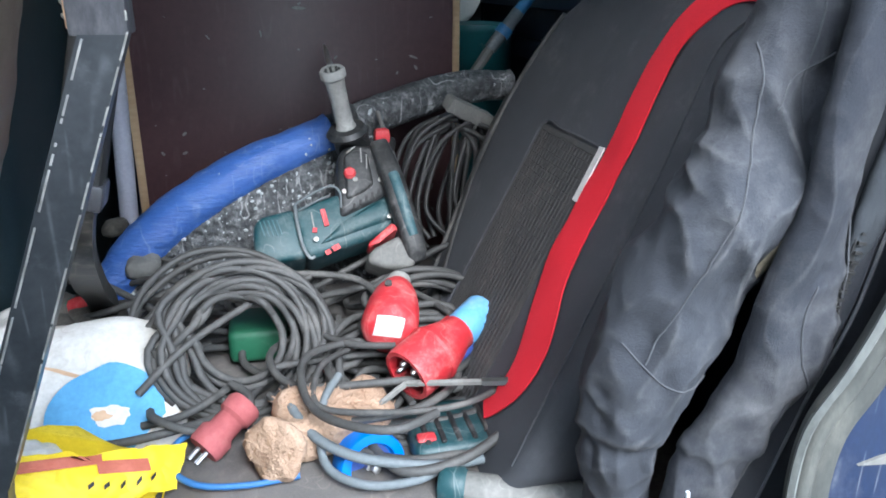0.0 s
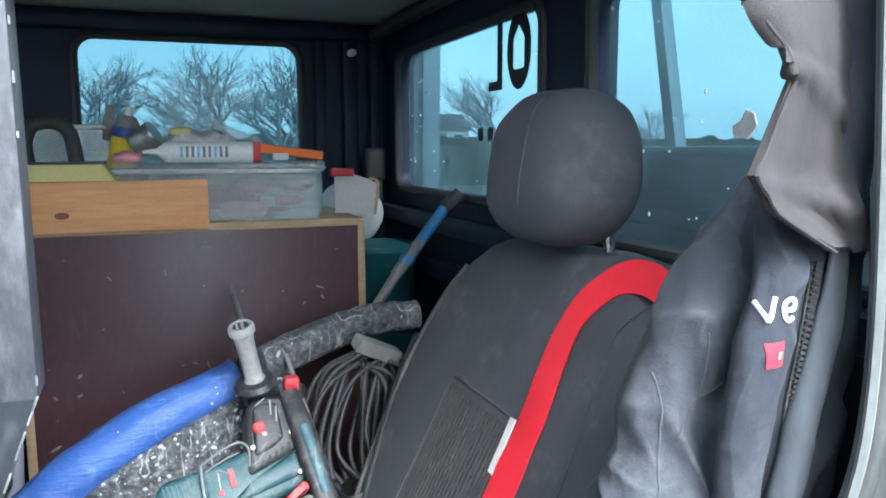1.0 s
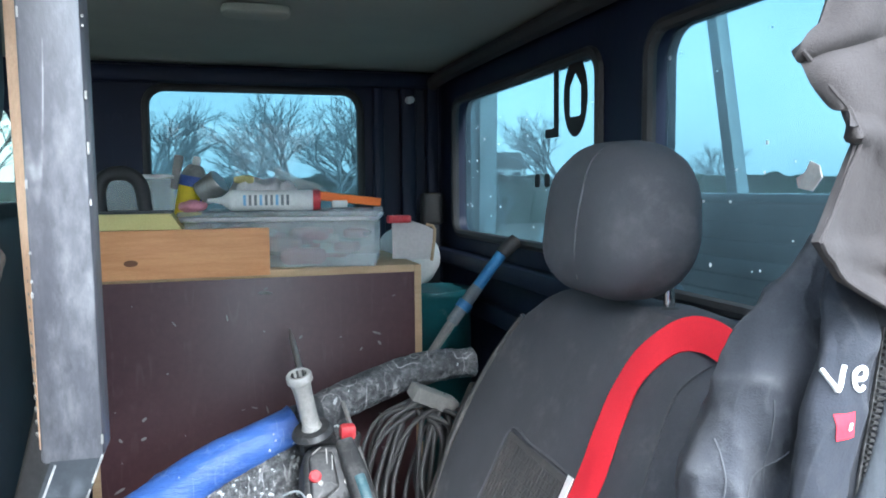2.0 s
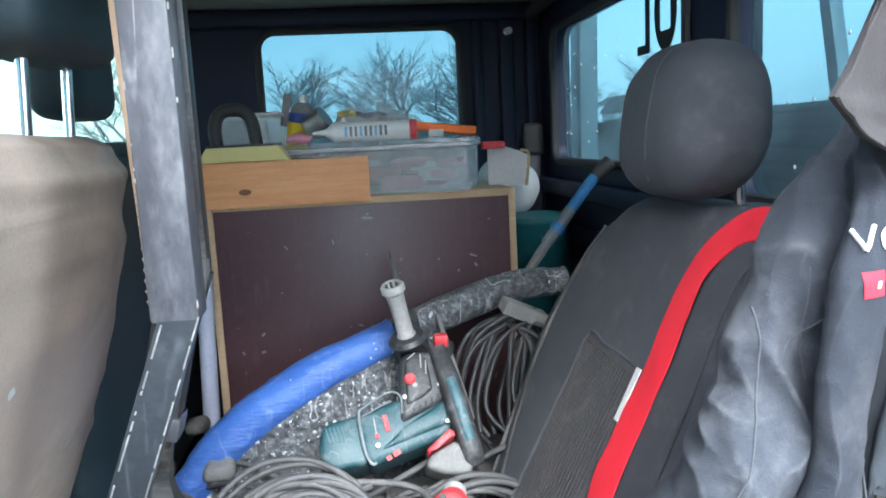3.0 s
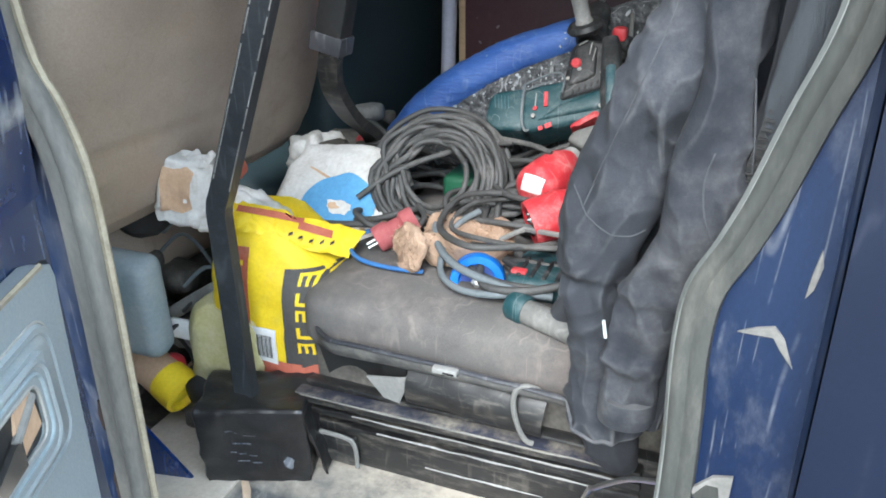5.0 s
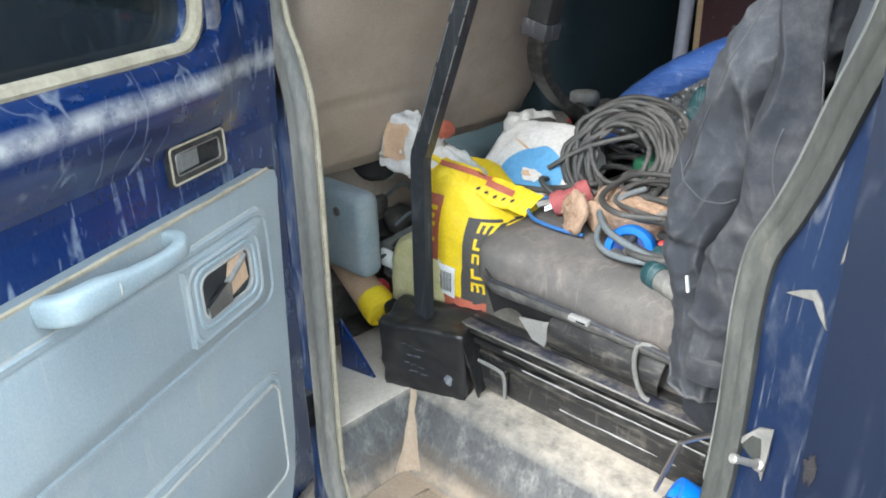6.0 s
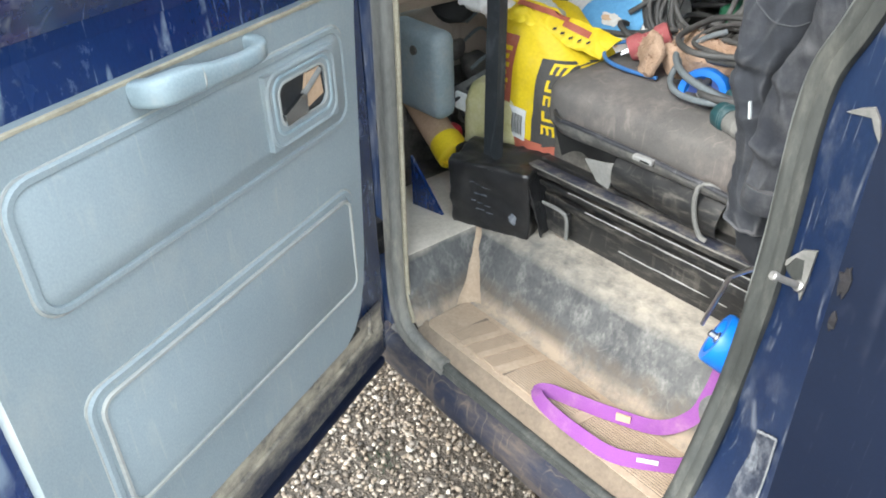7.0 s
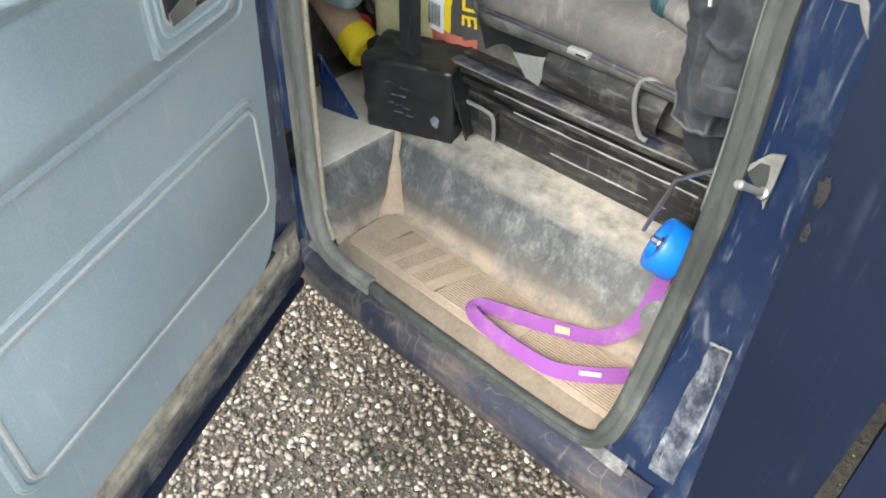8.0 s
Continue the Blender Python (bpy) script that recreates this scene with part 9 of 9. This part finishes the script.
# ---- truck bed and rack seen through the rear glass ----
def build_rack():
    part("load_bed", box((0.74, 0.465, 0.98), (3.2, 2.56, 1.12), 0.01), M["blue_skin"], truck, "blue load bed")
    h = thing("headboard", (0.9, 1.0, 1.12), "dark slatted headboard on the load bed", "headboard")
    part("back_sheet", box((0.950, 0.47, 1.12), (0.965, 1.80, 1.745)), M["rubber_black"], h)
    for i in range(17):
        z = 1.142 + 0.0355 * i
        part("slat", box((0.928, 0.47, z), (0.949, 1.80, z + 0.029), 0.004), M["cable_gy"] if i % 4 == 1 else M["post"], h)
    part("top_rail", box((0.925, 0.47, 1.745), (0.968, 1.80, 1.760), 0.003), M["rack"], h, "pale metal top rail")
    r = thing("ladder_rack", (0.95, 1.6, 1.12), "galvanised ladder rack posts on the load bed", "rack")
    part("post", beam((1.0, 1.33, 1.12), (1.0, 1.59, 2.30), 0.034, 0.03, (1, 0, 0), 0.004), M["rack"], r)
    part("post", beam((0.80, 2.52, 1.12), (0.80, 2.47, 2.30), 0.10, 0.06, (1, 0, 0), 0.004), M["rack"], r)
    part("brace", beam((0.96, 0.98, 1.76), (0.96, 0.62, 2.15), 0.05, 0.04, (1, 0, 0), 0.004), M["rack"], r)
    part("top_bar", beam((0.96, 0.4, 2.32), (0.96, 2.6, 2.32), 0.05, 0.05, (0, 0, 1), 0.004), M["rack"], r)
    single("white_drum", lathe([(0.17, 0), (0.19, 0.02), (0.20, 0.25), (0.19, 0.42), (0.15, 0.52), (0.08, 0.57), (0.01, 0.58)], Matrix.Translation((1.10, 2.32, 1.12)), 32), M["plate_grey"], "off-white domed plastic drum on the load bed", "drum")
    for x in (1.15, -1.55, 2.9):
        for y0, y1 in ((0.47, 0.70), (2.33, 2.56)):
            w = part("wheel", lathe([(0.30, 0), (0.36, 0.0), (0.385, 0.03), (0.385, y1 - y0 - 0.03), (0.36, y1 - y0), (0.30, y1 - y0)], axis((x, y0, 0.383), (x, y1, 0.383)), 32), M["rubber_black"], truck)
            part("rim", lathe([(0.05, 0.06), (0.20, 0.05), (0.24, 0.02), (0.302, 0.01), (0.302, 0.16), (0.20, 0.17)], axis((x, y0, 0.383), (x, y1, 0.383)), 24), M["bare"], w)


build_rack()


# ---- distance: bare trees, hedge, a house ----
def twigs(rng, at, height, spread_, levels, thick):
    """Forking limbs as (start, end, start radius, end radius, level): a leader with limbs all the way up."""
    out = []

    def grow(p, d, ln, r, depth):
        q = p + d * ln
        mid = p.lerp(q, 0.5) + V(rng.uniform(-1, 1), rng.uniform(-1, 1), rng.uniform(-0.5, 0.5)) * ln * 0.07
        out.append((p, mid, r, r * 0.85, depth))
        out.append((mid, q, r * 0.85, r * 0.7, depth))
        if depth == levels:
            return
        forks = (5, 4, 4, 3, 3, 2, 2)[depth]
        for k in range(forks):
            a = rng.uniform(0, 6.283)
            lean = rng.uniform(0.1, 0.5) if k == 0 else rng.uniform(0.5, spread_)
            nd = (d + V(math.cos(a), math.sin(a), 0.05) * lean).normalized()
            grow(p.lerp(q, 1.0 if k == 0 else rng.uniform(0.35, 1.0)), nd, ln * rng.uniform(0.55, 0.78), max(r * 0.6, thick), depth + 1)
    grow(Vector(at), V(rng.uniform(-0.1, 0.1), 0, 1).normalized(), height * 0.27, height * 0.014, 0)
    return out


def limb_mesh(name, limbs):
    """Three-sided tapered limbs in one mesh."""
    vs, fs = [], []
    for p, q, r0, r1, _ in limbs:
        t = (q - p).normalized()
        x = t.orthogonal().normalized()
        y = t.cross(x)
        b = len(vs)
        for c, r in ((p, r0), (q, r1)):
            for k in range(3):
                vs.append(c + (x * math.cos(k * 2.0944) + y * math.sin(k * 2.0944)) * r)
        fs += [(b + k, b + (k + 1) % 3, b + 3 + (k + 1) % 3, b + 3 + k) for k in range(3)]
    me = bpy.data.meshes.new(name)
    me.from_pydata([v[:] for v in vs], [], fs)
    me.materials.append(M["bark"])
    return me


def bare_tree(at, height, seed, spread_=1.25, levels=5):
    rng = random.Random(seed)
    t = thing("bare_tree", at, "leafless winter tree with a fine twiggy crown", "tree", "trees beyond the yard")
    limbs = twigs(rng, at, height, spread_, levels, 0.0045)
    for nm, sel in (("trunk", [k for k in limbs if k[4] < 2]), ("crown", [k for k in limbs if k[4] >= 2])):
        ob = new(nm, limb_mesh(nm, sel))
        ob.parent = t
        ob.matrix_parent_inverse = INV[t.name]


for i, (x, y, h) in enumerate(((-2.1, 27, 8), (-0.8, 32, 6.5), (1.5, 28, 7.5), (2.8, 30, 8.5), (4.3, 28, 8), (5.8, 31, 9), (9, 33, 8), (29, 39, 7), (27, 23, 5), (-8, 31, 9), (14, 30, 8))):
    bare_tree((x, y, -0.02), h, 40 + i)


def build_thicket():
    rng = random.Random(77)
    limbs = []
    for i in range(46):
        x = rng.uniform(-12, 12)
        limbs += twigs(rng, (x, rng.uniform(29, 33), -0.02), rng.uniform(2.2, 3.8), 1.0, 3, 0.006)
    tagged(new("thicket", limb_mesh("thicket", limbs)), "leafless grey brown thicket along the yard", "bushes", kind="stuff")


build_thicket()


def build_distance():
    for nm, a, b, h in (("hedge", (-30, 34), (45, 34), 2.3), ("hedge", (45, 34), (42, -20), 2.4)):
        def f(u, v):
            x, y = a[0] + (b[0] - a[0]) * u, a[1] + (b[1] - a[1]) * u
            return V(x + 0.3 * noise.noise((u * 90, v * 3, 0)), y + 0.5 * math.sin(v * math.pi) * -1 + 0.4 * noise.noise((u * 120, v * 4, 5)), -0.02 + h * math.sin(v * math.pi) ** 0.5 * (1 + 0.12 * noise.noise((u * 60, 0, 9)) + 0.06 * noise.noise((u * 300, 0, 2))))
        single(nm, surf(f, 220, 10), M["hedge"], "dark evergreen hedge along the yard", "hedge", kind="stuff")
    hs = thing("house", (36.5, 95, 0), "small distant pale house with a grey roof", "house")
    part("wall", box((34, 93, -0.02), (39, 98, 4.2)), M["plate_grey"], hs)
    part("roof", flat(lambda u, v, o: V(u, 93 + o, v), [(33.7, 4.1), (39.3, 4.1), (38, 6.2), (35, 6.2)], -0.3, 5.3), M["rubber"], hs)
    for x in (34.6, 37.0):
        part("window", box((x, 92.95, 2.4), (x + 1.2, 93.02, 3.6)), M["dark"], hs)
    # tail lamps of a car standing beyond the open door
    c = thing("parked_car", (-6.05, 0.5, 0), "dark parked car with lit orange lamps", "car")
    part("body", rough_up(pillow((-9.4, 0.2, 0.25), (-5.15, 1.95, 1.0), 40, 20, 0.3), 0.01, 2), M["dark"], c)
    part("cabin", pillow((-8.6, 0.32, 0.90), (-5.7, 1.83, 1.48), 32, 18, 0.5), M["rubber_black"], c)
    for x in (-8.5, -6.0):
        part("wheel", lathe([(0.2, 0), (0.31, 0.0), (0.33, 0.03), (0.33, 0.17), (0.31, 0.2)], axis((x, 0.21, 0.33), (x, 2.0, 0.33)), 28), M["rubber_black"], c)
    for y, z in ((0.96, 0.762), (1.23, 0.752)):
        part("lamp", pillow((-5.17, y - 0.055, z - 0.045), (-5.10, y + 0.055, z + 0.045), 18, 12, 0.5), GLOW, c, "lit orange lamp")


build_distance()


# ---- loose gravel by the open door ----
def build_pebbles():
    m = bpy.data.materials.new("pebbles")
    m.use_nodes = True
    n, l = m.node_tree.nodes, m.node_tree.links
    geo, rp, ns, co = n.new("ShaderNodeNewGeometry"), n.new("ShaderNodeValToRGB"), n.new("ShaderNodeTexNoise"), n.new("ShaderNodeTexCoord")
    cr = rp.color_ramp
    cr.elements[0].position, cr.elements[0].color = 0.0, (0.035, 0.028, 0.022, 1)
    cr.elements[1].position, cr.elements[1].color = 1.0, (0.78, 0.73, 0.65, 1)
    for pos, col in ((0.25, (0.165, 0.130, 0.096, 1)), (0.5, (0.29, 0.23, 0.17, 1)), (0.72, (0.20, 0.175, 0.15, 1)), (0.90, (0.43, 0.36, 0.285, 1)), (0.97, (0.54, 0.48, 0.40, 1))):
        e = cr.elements.new(pos)
        e.color = col
    ns.inputs["Scale"].default_value = 180
    mx = n.new("ShaderNodeMix")
    mx.data_type, mx.blend_type = "RGBA", "MULTIPLY"
    mx.inputs[0].default_value = 0.45
    l.new(co.outputs["Object"], ns.inputs["Vector"])
    l.new(geo.outputs["Random Per Island"], rp.inputs["Fac"])
    l.new(rp.outputs["Color"], mx.inputs[6])
    l.new(ns.outputs["Fac"], mx.inputs[7])
    b = n["Principled BSDF"]
    l.new(mx.outputs[2], b.inputs["Base Color"])
    b.inputs["Roughness"].default_value = 0.55
    src = bmesh.new()
    bmesh.ops.create_icosphere(src, subdivisions=1, radius=1)
    base = np.array([v.co[:] for v in src.verts])
    tri = np.array([[v.index for v in f.verts] for f in src.faces])
    src.free()
    rs = np.random.RandomState(3)
    N = 31000
    pos = np.stack([rs.uniform(-0.95, 1.15, N), rs.uniform(-0.55, 0.75, N)], 1)
    pos[26000:] = np.stack([rs.normal(0.1, 1.3, 5000), rs.normal(-0.4, 0.8, 5000)], 1)
    rad = 0.0024 + 0.0066 * rs.rand(N) ** 2.3
    verts = np.empty((N, len(base), 3))
    for i in range(N):
        a = rs.rand() * 6.283
        sq = np.array([1.0 + 0.5 * rs.rand(), 0.75 + 0.3 * rs.rand(), 0.55 + 0.25 * rs.rand()])
        p = base * (1 + 0.22 * (rs.rand(len(base), 1) - 0.5)) * sq * rad[i]
        c, s = math.cos(a), math.sin(a)
        verts[i] = np.stack([p[:, 0] * c - p[:, 1] * s, p[:, 0] * s + p[:, 1] * c, p[:, 2]], 1) + (pos[i, 0], pos[i, 1], rad[i] * (0.3 + 0.7 * rs.rand()))
    faces = (tri[None] + (np.arange(N) * len(base))[:, None, None]).reshape(-1, 3)
    me = bpy.data.meshes.new("loose_gravel")
    me.from_pydata(verts.reshape(-1, 3).tolist(), [], faces.tolist())
    me.materials.append(m)
    me.polygons.foreach_set("use_smooth", [True] * len(me.polygons))
    tagged(new("loose_gravel", me), "loose small grey, white and tan pebbles", "gravel", kind="stuff")
    bm = bmesh.new()
    rng = random.Random(6)
    for cx, cy in ((-0.12, 0.47), (0.14, 0.42), (0.36, 0.36), (-0.42, 0.50), (0.95, 0.34)):
        for i in range(60):
            p = V(cx + rng.gauss(0, 0.028), cy + rng.gauss(0, 0.018), 0.004)
            d = V(rng.uniform(-1, 1), rng.uniform(-1, 1), 0.9).normalized() * rng.uniform(0.008, 0.022)
            sweep([p, p + d * 0.6, p + d + V(0, 0, -0.002)], ring(1.0, 3), bm=bm, radii=[0.0012, 0.001, 0.0003])
    tagged(part("moss_tuft", bm, M["hedge"]), "small green tufts between the stones", "moss", kind="stuff")


build_pebbles()
